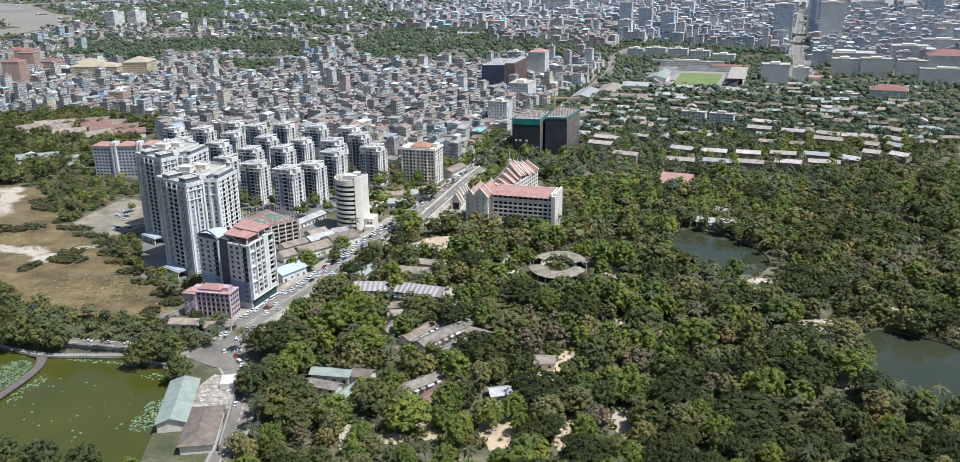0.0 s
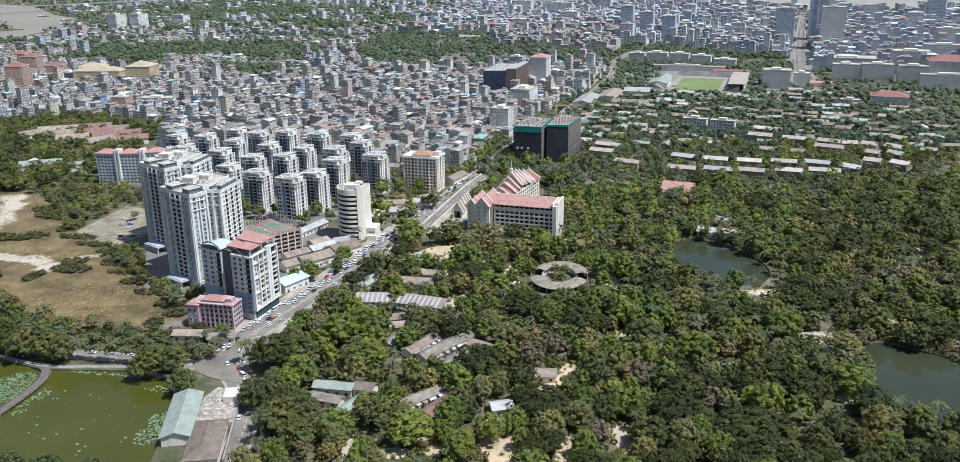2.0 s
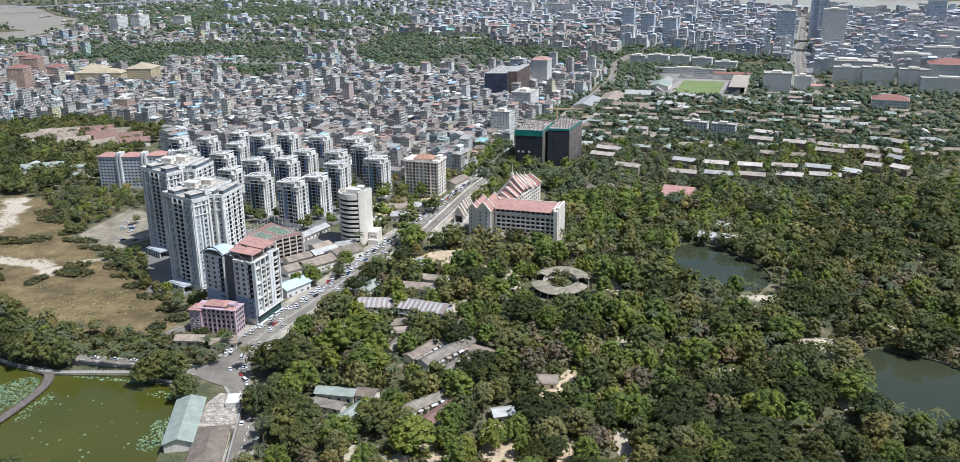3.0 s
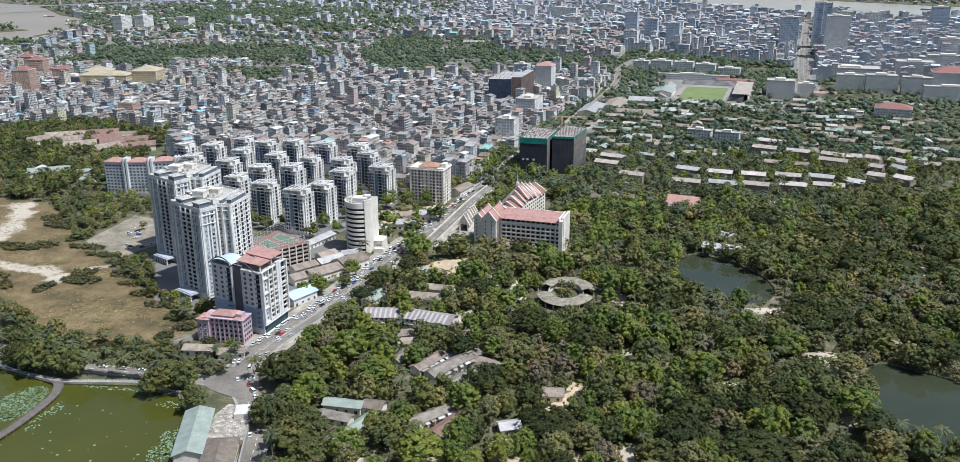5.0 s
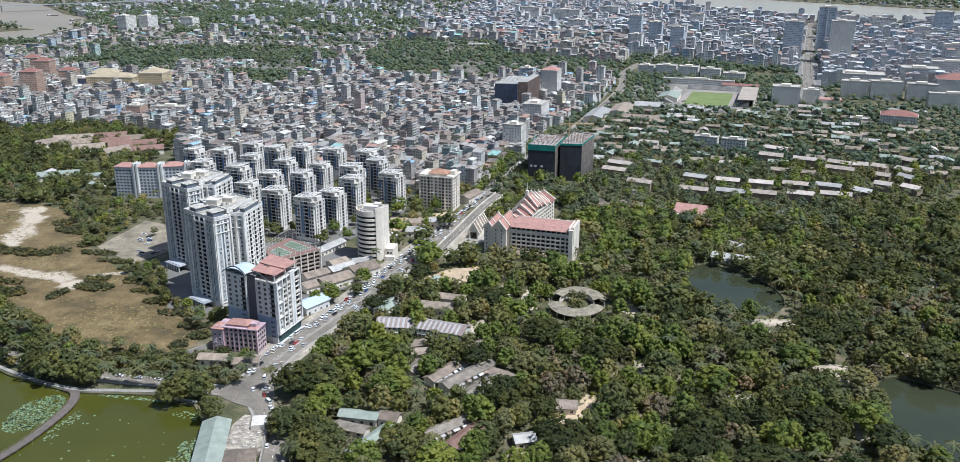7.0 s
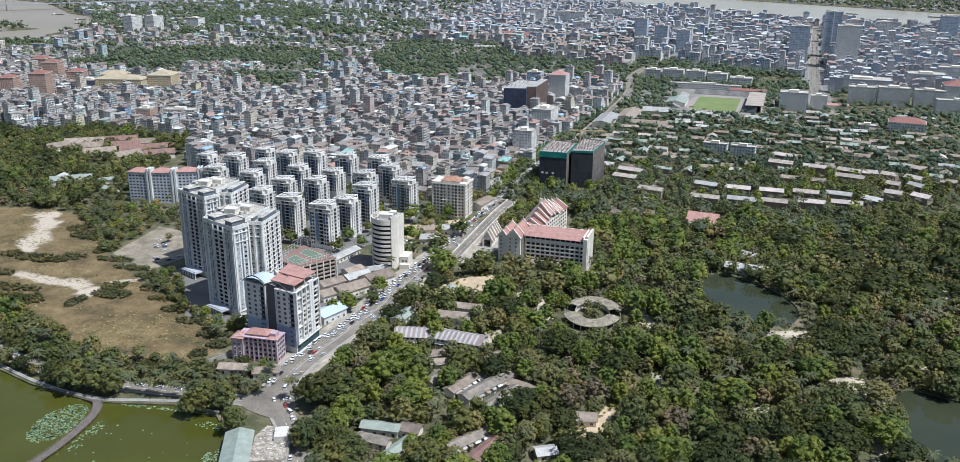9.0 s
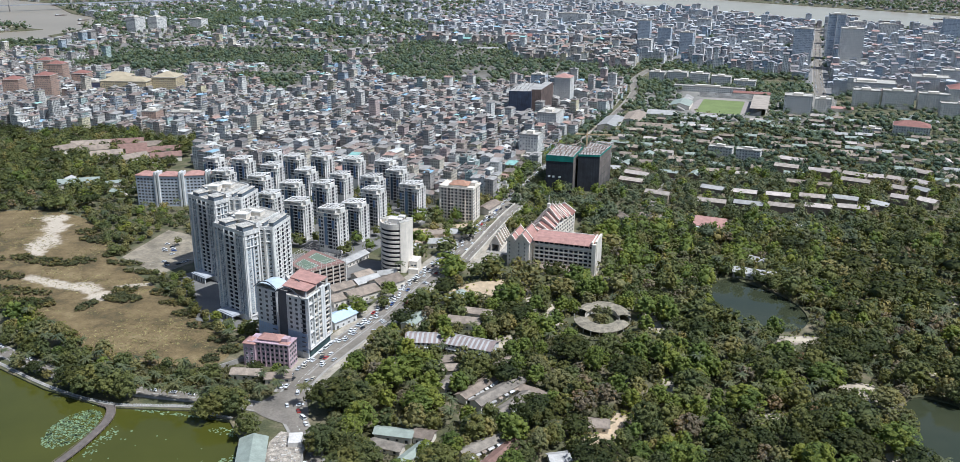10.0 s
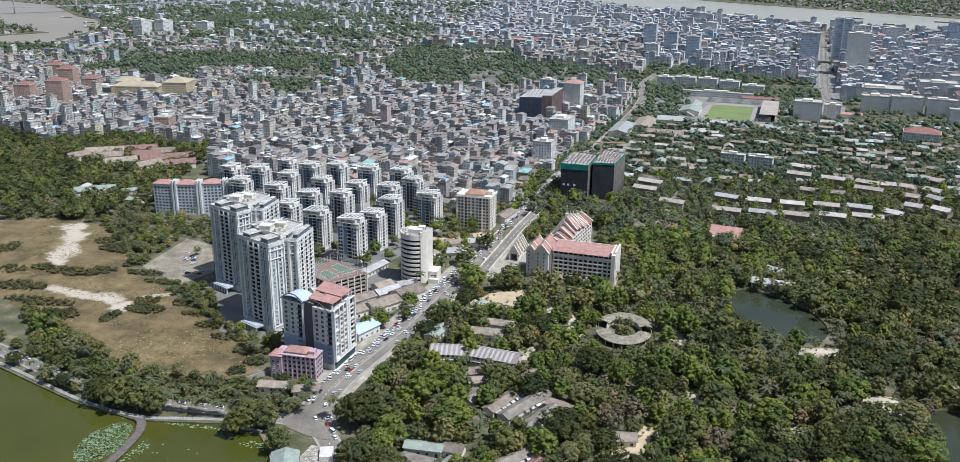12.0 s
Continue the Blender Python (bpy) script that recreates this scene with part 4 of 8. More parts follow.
for i, u in enumerate((0.6, 7.0, 12.0, 17.2, 19.8, 27.6)):
    s = Shape().box(-0.55 if i not in (3, 4) else -1.2, -1.6, 6, 0.55 if i not in (3, 4) else 1.2, 0.05, H0 + (2 if i in (3, 4) else 0.4))
    part("fin", s, M_WHITE, block, "white upright facade fin", pose(*at(u), 0, 0, 0, yaw))
for z in (7.0, 16.5, 26.0, 35.5, 40.6):
    part("ledge", Shape().box(0, -1.3, z, length, 0.03, z + 0.5), M_WHITE, block, m=pose(*a, 0, 0, 0, yaw))
part("shop_window", Shape().box(1, -0.3, 0.8, length - 1, 0.04, 6.2), M_SHOPGLASS, block, "green-blue glazed shop front", pose(*a, 0, 0, 0, yaw))
for z in (0.3, 6.3):
    part("canopy", Shape().box(0, -1.8, z, length, 0.05, z + 0.4), M_WHITE, block, m=pose(*a, 0, 0, 0, yaw))
top = [(P[2][0] - 3, P[2][1] + 4), (P[3][0] - 1, P[3][1] + 3), (P[4][0] - 1, P[4][1] - 1), (P[5][0] + 12, P[5][1] - 2)]
for x, y in top + [((top[0][0] + top[3][0]) / 2, (top[0][1] + top[3][1]) / 2), ((top[1][0] + top[2][0]) / 2, (top[1][1] + top[2][1]) / 2)]:
    part("roof_post", Shape().box(x - 0.3, y - 0.3, H0, x + 0.3, y + 0.3, H0 + 4.2), M_WHITE, block)
for k, lift in ((0, 4.3), (1, 5.0)):
    m0, m1 = Vector(top[0]).lerp(Vector(top[3]), 0.46), Vector(top[1]).lerp(Vector(top[2]), 0.46)
    quad = [top[0], top[1], tuple(m1), tuple(m0)] if k == 0 else [tuple(m0), tuple(m1), top[2], top[3]]
    part("red_roof", Shape().ring(grow(quad, 1.0), H0 + lift - 0.35, H0 + lift, 0, 0, 0), M_TILEPALE, block, "faded red sheet roof over the terrace")
s = Shape()
n = 10
ax, ay = P[0]
bx, by = P[1]
for i in range(n):
    w0, w1 = math.pi * i / n, math.pi * (i + 1) / n
    z0, z1 = H0 + 0.2 + 3.2 * math.sin(w0), H0 + 0.2 + 3.2 * math.sin(w1)
    f0, f1 = 0.5 - 0.5 * math.cos(w0), 0.5 - 0.5 * math.cos(w1)
    p, q = (ax + (bx - ax) * f0, ay + (by - ay) * f0), (ax + (bx - ax) * f1, ay + (by - ay) * f1)
    s.face([(*p, z0), (*q, z1), (q[0] + 4, q[1] + 12, z1), (p[0] + 4, p[1] + 12, z0)])
    s.face([(*p, z0 - 0.3), (p[0] + 4, p[1] + 12, z0 - 0.3), (q[0] + 4, q[1] + 12, z1 - 0.3), (*q, z1 - 0.3)])
    s.face([(*p, z0 - 0.3), (*q, z1 - 0.3), (*q, z1), (*p, z0)])
part("vault_roof", s, surface("pale_vault_sheet", (0.48, 0.55, 0.58), 0.5, 0.12), block, "pale blue-white curved sheet roof")
for (x0, y0), (x1, y1) in (((P[0][0] - 2, P[0][1]), (P[1][0] + 2, P[1][1])), ((P[2][0] - 9, P[2][1] + 3), (P[3][0] - 2, P[3][1] - 1)), ((P[2][0] - 4, P[2][1] + 16), (P[3][0] - 6, P[3][1] + 14))):
    s = Shape()
    pts = [(x0 + (x1 - x0) * i / 12, y0 + (y1 - y0) * i / 12, H0 - 0.5 + 5.5 * math.sin(math.pi * i / 12)) for i in range(13)]
    for i, p in enumerate(pts):
        s.v += [(p[0], p[1] - 0.25, p[2] - 0.3), (p[0], p[1] + 0.25, p[2] - 0.3), (p[0], p[1] + 0.25, p[2] + 0.3), (p[0], p[1] - 0.25, p[2] + 0.3)]
        for j in range(4) if i else ():
            s.f.append((4 * i - 4 + j, 4 * i - 4 + (j + 1) % 4, 4 * i + (j + 1) % 4, 4 * i + j))
            s.m.append(0)
            s.uv.append([(0.0, 0.0)] * 4)
    part("arch", s, M_GREY, block, "dark steel roof arch")
keep_off([(-276, 470), (-230, 454), (-222, 492), (-264, 504)])

# ---------------------------------------------------------------- small pink block
CX, CY = -251, 451
small = thing("apartment_block", "five-storey pink rendered block with red hipped roofs", "apartment block", CX, CY, 0, -2)
part("wall", Shape().ring([(-14, -5), (13, -5), (13, 6), (-14, 6)], 0, 16, 0, 1), [M_PINKWALL, M_SLABROOF], small)
part("wing", Shape().ring([(-16.5, -6.5), (-9, -6.5), (-9, 3), (-16.5, 3)], 0, 15, 0, 1), [M_PINKWALL, M_SLABROOF], small)
grid(small, WIN_THIN, (-9, -5), (13, -5), 0.6, 5, 3.05, 7, 1.8, 1.9, 0.6)
grid(small, WIN_THIN, (13, -5), (13, 6), 0.6, 5, 3.05, 4, 1.6, 1.9, 0.6)
grid(small, WIN, (-16.5, -6.5), (-9, -6.5), 0.6, 4, 3.05, 2, 1.6, 1.7, 0.4)
for u in (-9, -5.9, -2.8, 0.3, 3.4, 6.6, 9.8, 12.7):
    part("pilaster", Shape().box(u - 0.25, -5.4, 0, u + 0.25, -4.98, 15.6), M_PINKWALL, small)
part("ledge", Shape().box(-14.3, -5.6, 15.6, 13.5, 6.4, 16.2), M_PINKWALL, small)
part("main_roof", Shape().hip(-8, -3, 6, 5.5, 17.4, 2.2, over=0.6), M_TILEPALE, small, "faded red hipped roof")
part("roof_wall", Shape().ring([(-8, -3), (6, -3), (6, 5.5), (-8, 5.5)], 16.2, 17.4, 0), M_PINKWALL, small)
part("wing_roof", Shape().hip(-16.5, -6.5, -9, 3, 15.2, 1.8, over=0.7), M_TILEPALE, small, "faded red hipped roof")
part("lift_house", Shape().box(7.5, -3, 16.2, 11.5, 2, 19.0), M_PINKWALL, small)
part("side_roof", Shape().hip(6.5, -4.6, 12.6, -1, 16.3, 0.9, over=0.3), M_TILEPALE, small)
keep_off([(-270, 442), (-235, 440), (-235, 462), (-270, 462)])

# ---------------------------------------------------------------- parking podium with roof courts
CX, CY = -275, 588
M_PODIUM = surface("brown_concrete", (0.33, 0.27, 0.215), 0.85, 0.25, streak=0.2)
podium = thing("parking_podium", "brown concrete parking podium with fenced red courts on top", "car park", CX, CY)
P = local([(-294, 577), (-274, 563), (-253, 590), (-288, 612)], CX, CY)
# Closed core, near-black in place of the shade between the decks.
part("frame", Shape().ring(grow(P, -1.5), 0, 15.6, 0, 0), M_SHADE_GLASS, podium, "solid core painted dark as shade within the decks")
for i in range(6):
    z = 0.2 + 3.05 * i
    s = Shape().ring(P, z, z + 1.1, 0, 0, 0)
    part("parking_deck", s, M_PODIUM, podium, "weathered brown concrete deck edge")
for a, b in ((P[0], P[1]), (P[1], P[2])):
    length, yaw, at = wall_frame(a, b)
    for i in range(7):
        part("column", Shape().box(-0.4, -0.2, 0, 0.4, 0.5, 16.4), M_BEIGE, podium, m=pose(*at(length * i / 6), 0, 0, 0, yaw))
part("court_floor", Shape().ring(grow(P, -0.4), 16.55, 16.62, 0, 0), M_TENNIS, podium, "red court surface")
c0 = [tuple(Vector(P[0]).lerp(Vector(P[1]), 0.15)), tuple(Vector(P[0]).lerp(Vector(P[1]), 0.85)), tuple(Vector(P[3]).lerp(Vector(P[2]), 0.85)), tuple(Vector(P[3]).lerp(Vector(P[2]), 0.15))]
for lo, hi in ((0.08, 0.46), (0.56, 0.92)):
    q = [tuple(Vector(c0[0]).lerp(Vector(c0[3]), lo)), tuple(Vector(c0[1]).lerp(Vector(c0[2]), lo)), tuple(Vector(c0[1]).lerp(Vector(c0[2]), hi)), tuple(Vector(c0[0]).lerp(Vector(c0[3]), hi))]
    part("court", Shape().ring(grow(q, -1), 16.62, 16.66, 0, 0), M_TENNISGREEN, podium, "green playing court")
    mark = Shape()
    g = grow(q, -2.5)
    for a, b in zip(g, g[1:] + g[:1]):
        mark.bar((*a, 16.7), (*b, 16.7), 0.2, 0.03)
    part("court_line", mark, M_PAINT, podium)
for a, b in zip(P, P[1:] + P[:1]):
    s = Shape()
    for i in range(9):
        x, y = Vector(a).lerp(Vector(b), i / 8)
        s.box(x - 0.1, y - 0.1, 16.6, x + 0.1, y + 0.1, 22.5)
    for z in (18.5, 20.5, 22.4):
        s.bar((*a, z), (*b, z), 0.08, 0.08)
    part("fence", s, M_BEIGE, podium, "tall thin court fence")
keep_off([(-298, 575), (-272, 558), (-248, 590), (-288, 616)])

# ---------------------------------------------------------------- round-fronted office tower
CX, CY = -224, 628
office = thing("office_tower", "white round-fronted office tower with dark ribbon windows", "office tower", CX, CY)
arc = [(12.5 * math.cos(w), 12.5 * math.sin(w)) for w in (math.radians(160 + 215 * i / 24) for i in range(25))]
body = arc + [(11, 9), (-8, 11)]
part("glass_core", Shape().ring(grow(body, -0.9), 0, 38, 0, 0), M_SHADE_GLASS, office, "dark ribbon glazing")
ribbon = [(12.5 * math.cos(w), 12.5 * math.sin(w)) for w in (math.radians(176 + 128 * i / 18) for i in range(19))]
ribbon_back = [(9.5 * math.cos(w), 9.5 * math.sin(w)) for w in (math.radians(304 - 128 * i / 9) for i in range(10))]
for i in range(11):
    z = 3.6 * i
    part("band", Shape().ring(ribbon + ribbon_back, z, z + 1.75, 0, 0, 0), M_CREAM, office, "pale curved parapet band")
for lo, hi, r, h, nm in ((300, 384, 13.1, 42.0, "shaft"), (160, 179, 13.0, 40.8, "shaft")):
    outer = [(r * math.cos(w), r * math.sin(w)) for w in (math.radians(lo + (hi - lo) * i / 12) for i in range(13))]
    inner = [(8 * math.cos(w), 8 * math.sin(w)) for w in (math.radians(hi - (hi - lo) * i / 5) for i in range(6))]
    part(nm, Shape().ring(outer + inner, 0, h, 0, 1), [M_CREAM, M_ROOFDARK], office, "plain curved cream shaft")
s = Shape().ring(body, 37.8, 38.4, 0, 1, 0)
parapet(s, body, 38.2, 2.2, 0.6)
part("roof_band", s, [M_CREAM, M_ROOFDARK], office, "pale roof parapet")
part("lift_house", Shape().box(-6, -2, 38.4, 5, 7, 41.6).box(1, 2, 41.6, 6, 7, 43.0), M_BEIGE, office)
for x, y in ((-7, -4), (-3, -7), (4, -6)):
    part("water_tank", Shape().ring([(x + 1.1 * math.cos(k * 0.785), y + 1.1 * math.sin(k * 0.785)) for k in range(8)], 38.4, 40.2, 0, 0), M_ZINC, office)
part("entrance_block", Shape().box(12.0, -7, 0, 18.5, 6, 9.5).box(12.0, -10, 0, 20, -7, 4.0), M_CREAM, office)
grid(office, WIN, (12.6, -7), (18.5, -7), 1, 2, 3.3, 2, 1.8, 1.6, 0.6)
keep_rect(-220, 626, 40, 32)

# ---------------------------------------------------------------- apartment estate of narrow towers
M_PALEBLUE = glass_pane("pale_blue_glass", (0.10, 0.14, 0.19))


M_ESTATE = surface("estate_render", (0.70, 0.67, 0.62), 0.78, 0.2, 0.1, 1.0, streak=0.2)
M_BLUEPANEL = surface("blue_panel", (0.13, 0.21, 0.35), 0.5, 0.2, 0.2, 1.0)
BALCONY_ESTATE = balcony_mesh("balcony", M_ESTATE, M_SHADE_GLASS)
WIN_ESTATE = window_mesh("window", M_GLASS, M_ESTATE, False)


def estate_tower(blue):
    """Eleven storeys, 26 by 13 m, pale with blue panels and slanting roof frames; its front faces -y."""
    label = "eleven-storey pale apartment tower with blue panelled front and roof frames" if blue else "eleven-storey pale apartment tower with blue panels and slanting roof frames"
    root = thing("apartment_tower", label, "tower", 0, 0, 0, 0, "estate apartment towers")
    low, flights = (15, 6) if blue else (3, 10)          # the lowest storeys of the rear towers are hidden
    part("wall", Shape().ring([(-13, 0), (13, 0), (13, 13), (-13, 13)], 0, 33, 0, 1), [M_ESTATE, M_ROOFDARK], root)
    for x0, x1 in ((-11.5, -5.5), (5.0, 11.5)):
        part("bay", Shape().ring([(x0, -1.5), (x1, -1.5), (x1, 0.2), (x0, 0.2)], 3, 31.6, 0, 0, 0), M_ESTATE, root)
        grid(root, WIN_ESTATE, (x0, -1.5), (x1, -1.5), low, flights - 1, 3.0, 2, 2.5, 2.1, 0.3, sill=0.6)
        part("spandrel", Shape().box(x0 + 0.3, -1.85, 18 if blue else 21.0, x0 + 2.6, -1.45, 30.2 if blue else 27.4), M_BLUEPANEL, root, "blue panelled bay front")
        for z in (6.0, 12.0, 18.0, 24.0):
            part("slab_edge", Shape().box(x0 - 0.15, -1.75, z - 0.2, x1 + 0.15, 0.0, z + 0.15), M_ESTATE, root)
    # Thin strips proud of the wall, coloured dark in place of recess shade.
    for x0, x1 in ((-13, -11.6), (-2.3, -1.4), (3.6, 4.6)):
        part("recess", Shape().box(x0, -0.06, 3, x1, 0.0, 31), M_RECESS_SHADE, root, "flat dark strip painted like a shaded hollow")
    part("glazed_strip", Shape().box(-5.3, -0.5, 6, -2.4, 0.02, 32), M_PALEBLUE, root, "glazed stair strip")
    grid(root, BALCONY_ESTATE, (-13, 0), (13, 0), low, flights, 3.0, 0, 4.4, 3.0, name="balcony", sill=0.0, centred=[14.1])
    grid(root, WIN_ESTATE, (13, 0), (13, 13), low, flights, 3.0, 0, 1.5, 1.7, centred=[2.2, 11.2])
    grid(root, BALCONY_ESTATE, (13, 0), (13, 13), low, flights, 3.0, 0, 3.0, 3.0, name="balcony", sill=0.0, centred=[6.6])
    for z, out in ((29.9, 0.5), (32.7, 0.25)):
        part("eave", Shape().ring([(-13 - out, -1.6 - out), (13 + out, -1.6 - out), (13 + out, 13 + out), (-13 - out, 13 + out)], z, z + 0.35, 0, 1, 0), [M_ESTATE, M_ROOFDARK], root, "projecting pale slab edge")
    s = Shape().ring([(-12.0, 0.4), (8.6, 0.4), (8.6, 12.2), (-12.0, 12.2)], 33.0, 35.2, 0, 1)
    s.box(-8, 0.0, 33.0, -5.2, 0.5, 34.8, 1).box(-1, 0.0, 33.0, 4, 0.5, 34.8, 1)
    part("roof_house", s, [M_ESTATE, M_ROOFDARK], root, "set-back top storey")
    part("stair_house", Shape().box(9.0, 3, 33.0, 12.4, 10, 36.4), M_ESTATE, root)
    s = Shape()
    outer, inner = [(-13.0, -1.2), (9.6, -1.2), (9.6, 13.2), (-13.0, 13.2)], [(-11.4, 0.8), (8.0, 0.8), (8.0, 11.2), (-11.4, 11.2)]
    slope = lambda q: 35.4 + 0.085 * (q[0] + 13) + 0.03 * q[1]
    for u in (-5.6, 0.2, 4.6):
        s.bar((u, -1.0, slope((u, -1.0)) + 0.2), (u, 13.0, slope((u, 13.0)) + 0.2), 1.1 if u else 2.6, 0.4)
    s.bar((-12.8, 5.4, slope((-12.8, 5.4)) + 0.2), (9.4, 5.4, slope((9.4, 5.4)) + 0.2), 1.4, 0.36)
    for i in range(4):
        j = (i + 1) % 4
        for dz, order in ((0.4, 1), (0.0, -1)):
            s.face([(*q, slope(q) + dz) for q in (outer[i], outer[j], inner[j], inner[i])][::order])
        s.face([(*outer[i], slope(outer[i])), (*outer[j], slope(outer[j])), (*outer[j], slope(outer[j]) + 0.4), (*outer[i], slope(outer[i]) + 0.4)])
    part("roof_frame", s, M_ESTATE, root, "slanting pale roof frame")
    for x, y in ((-12.5, -0.8), (9.1, -0.8), (9.1, 12.6), (-12.5, 12.6)):
        part("post", Shape().box(x - 0.35, y - 0.35, 33.0, x + 0.35, y + 0.35, slope((x, y)) + 0.05), M_ESTATE, root)
    part("water_tank", Shape().ring([(-1 + 1.4 * math.cos(k), 6 + 1.4 * math.sin(k)) for k in (0, 1.05, 2.09, 3.14, 4.19, 5.24)], 36.0, 38.0, 0, 0), M_ZINC, root)
    return root


ESTATE = [(-302, 655), (-294, 688), (-288, 722), (-343, 680), (-337, 728), (-372, 735), (-373, 690), (-408, 744), (-452, 757), (-261, 755), (-302, 763), (-288, 797), (-339, 777), (-377, 783), (-379, 832), (-345, 832), (-416, 790), (-452, 800), (-412, 838), (-440, 846), (-312, 838), (-480, 796)]
first = {}
for x, y in ESTATE:
    m = pose(x, y, 0, 0, 0, -13 + 5 * math.sin(x * 1.7 + y)) @ pose(13, 0, 0) @ Matrix.Diagonal((0.76 + 0.05 * math.sin(y), 1, 1.0 + 0.06 * math.sin(x + y), 1))
    blue = y > 760 and x < -330
    if blue not in first:
        first[blue] = estate_tower(blue)
        first[blue].matrix_basis = m
    else:
        copy_thing(first[blue], m).matrix_basis = m
    keep_rect(m.translation.x + 1, m.translation.y + 6, 34, 22, -13)

# beige tower with the red roof
CX, CY = -204, 768
beige = thing("apartment_tower", "ten-storey beige apartment tower with a red hipped roof", "tower", CX, CY, 0, -6)
part("wall", Shape().ring([(-16, -10), (16, -10), (16, 12), (-16, 12)], 0, 32, 0, 1), [M_CREAM, M_SLABROOF], beige)
for x in (-16.4, -9, 8.2, 15.6):
    part("pilaster", Shape().box(x, -10.5, 0, x + 0.9, -9.98, 33), M_CREAM, beige)
grid(beige, WIN_THIN, (-16, -10), (16, -10), 2, 10, 3.0, 0, 1.9, 1.7, centred=[2.4, 5.4, 12.0, 16.0, 20.0, 26.6, 29.6])
grid(beige, BALCONY_CREAM, (-16, -10), (16, -10), 2, 10, 3.0, 0, 2.6, 3.0, name="balcony", sill=0.0, centred=[8.8, 23.2])
grid(beige, WIN_THIN, (16, -10), (16, 12), 2, 10, 3.0, 0, 1.6, 1.6, centred=[2.5, 6.0, 16.0, 19.5])
grid(beige, BALCONY_CREAM, (16, -10), (16, 12), 2, 10, 3.0, 0, 2.6, 3.0, name="balcony", sill=0.0, centred=[11.0])
part("eave", Shape().box(-17, -11, 32, 17, 13, 32.8), M_CREAM, beige)
part("roof", Shape().hip(-8, -6, 9, 7, 34.6, 3.2, over=1), surface("brown_tile", (0.36, 0.20, 0.13), 0.8, 0.2, 0.3, 2.0), beige, "brown-red hipped roof")
part("roof_wall", Shape().box(-8, -6, 32.8, 9, 7, 34.6), M_CREAM, beige)
s = Shape()
parapet(s, [(-16.6, -10.6), (16.6, -10.6), (16.6, 12.6), (-16.6, 12.6)], 32.8, 1.2, 0.4)
part("roof_parapet", s, M_CREAM, beige)
part("stair_house", Shape().box(10.5, 0, 32.8, 15, 8, 36.2), M_CREAM, beige)
for z in (8.0, 17.0, 26.0):
    part("ledge", Shape().box(-16.4, -10.4, z - 0.2, 16.4, 12.2, z + 0.2), M_CREAM, beige)
keep_rect(CX, CY, 36, 28)

# ---------------------------------------------------------------- long slab of four sections
M_SLABWALL = surface("pale_blue_render", (0.52, 0.55, 0.60), 0.8, 0.16, streak=0.2)
slab = thing("apartment_slab", "long pale ten-storey apartment slab with pink roofs and white stair shafts", "apartment block", -490, 748)
for i, (x, y) in enumerate(((-521, 741), (-497.5, 743), (-474, 750), (-452, 761))):
    rz = (2, 10, 20, 24)[i]
    m = pose(x + 490, y - 748, 0, 0, 0, rz)
    sec = part("section", Shape().ring([(0, 0), (19, 0), (19, 13), (0, 13)], 0, 30, 0, 1), [M_SLABWALL, M_SLABROOF], slab, "pale blue-grey rendered section", m)
    grid(sec, WIN_THIN, (0, 0), (19, 0), 1, 9, 3.05, 5, 2.3, 1.6, 0.8)
    part("roof", Shape().hip(0, 0, 19, 13, 30.6, 3.4, over=0.8), M_TILEPALE, sec, "faded pink hipped roof")
    if i < 3:
        part("stair_shaft", Shape().box(19.6, -1, 0, 21.2, 8, 34.5).box(22.6, -1, 0, 24.2, 8, 34.5).box(21.2, 1, 0, 22.6, 8, 33), M_WHITE, slab, "white stair shaft", m)
keep_off([(-526, 734), (-470, 738), (-425, 768), (-430, 790), (-526, 762)])

# ---------------------------------------------------------------- hotel with tiered roofs
CX, CY = -100, 660
hotel = thing("hotel", "cream hotel with red tiered gable roofs and a seven-storey wing", "hotel", CX, CY, 0, -7)
part("wing_wall", Shape().ring([(-16, -12), (33, -12), (33, 9), (-16, 9)], 0, 21.5, 0, 1), [M_CREAM, M_SLABROOF], hotel)
grid(hotel, WIN_BARE, (-16, -12), (33, -12), 3.5, 5, 3.3, 12, 3.1, 2.1, 0.8, sill=0.6)
for i in range(13):
    x = -16 + 0.8 + (49 - 1.6) * i / 12
    part("pilaster", Shape().box(x - 0.3, -12.7, 0, x + 0.3, -11.98, 21.5), M_CREAM, hotel)
for z in (6.6, 9.9, 13.2, 16.5, 20.6):
    part("ledge", Shape().box(-16, -12.9, z, 33, -11.98, z + 0.6), M_CREAM, hotel)
# Closed block, near-black in place of the shade under the roof.
part("loggia", Shape().box(-16, -10.6, 21.5, 33, 8.0, 24.4), M_SHADE_GLASS, hotel, "solid block painted dark as shade in the top-floor loggia")
for i in range(13):
    x = -15.7 + (49 - 0.6) * i / 12
    part("loggia_post", Shape().box(x - 0.28, -12.0, 21.5, x + 0.28, -11.3, 24.3), M_CREAM, hotel)
part("loggia_rail", Shape().box(-16, -12.2, 21.5, 33, -11.9, 22.4), M_CREAM, hotel)
s = Shape()
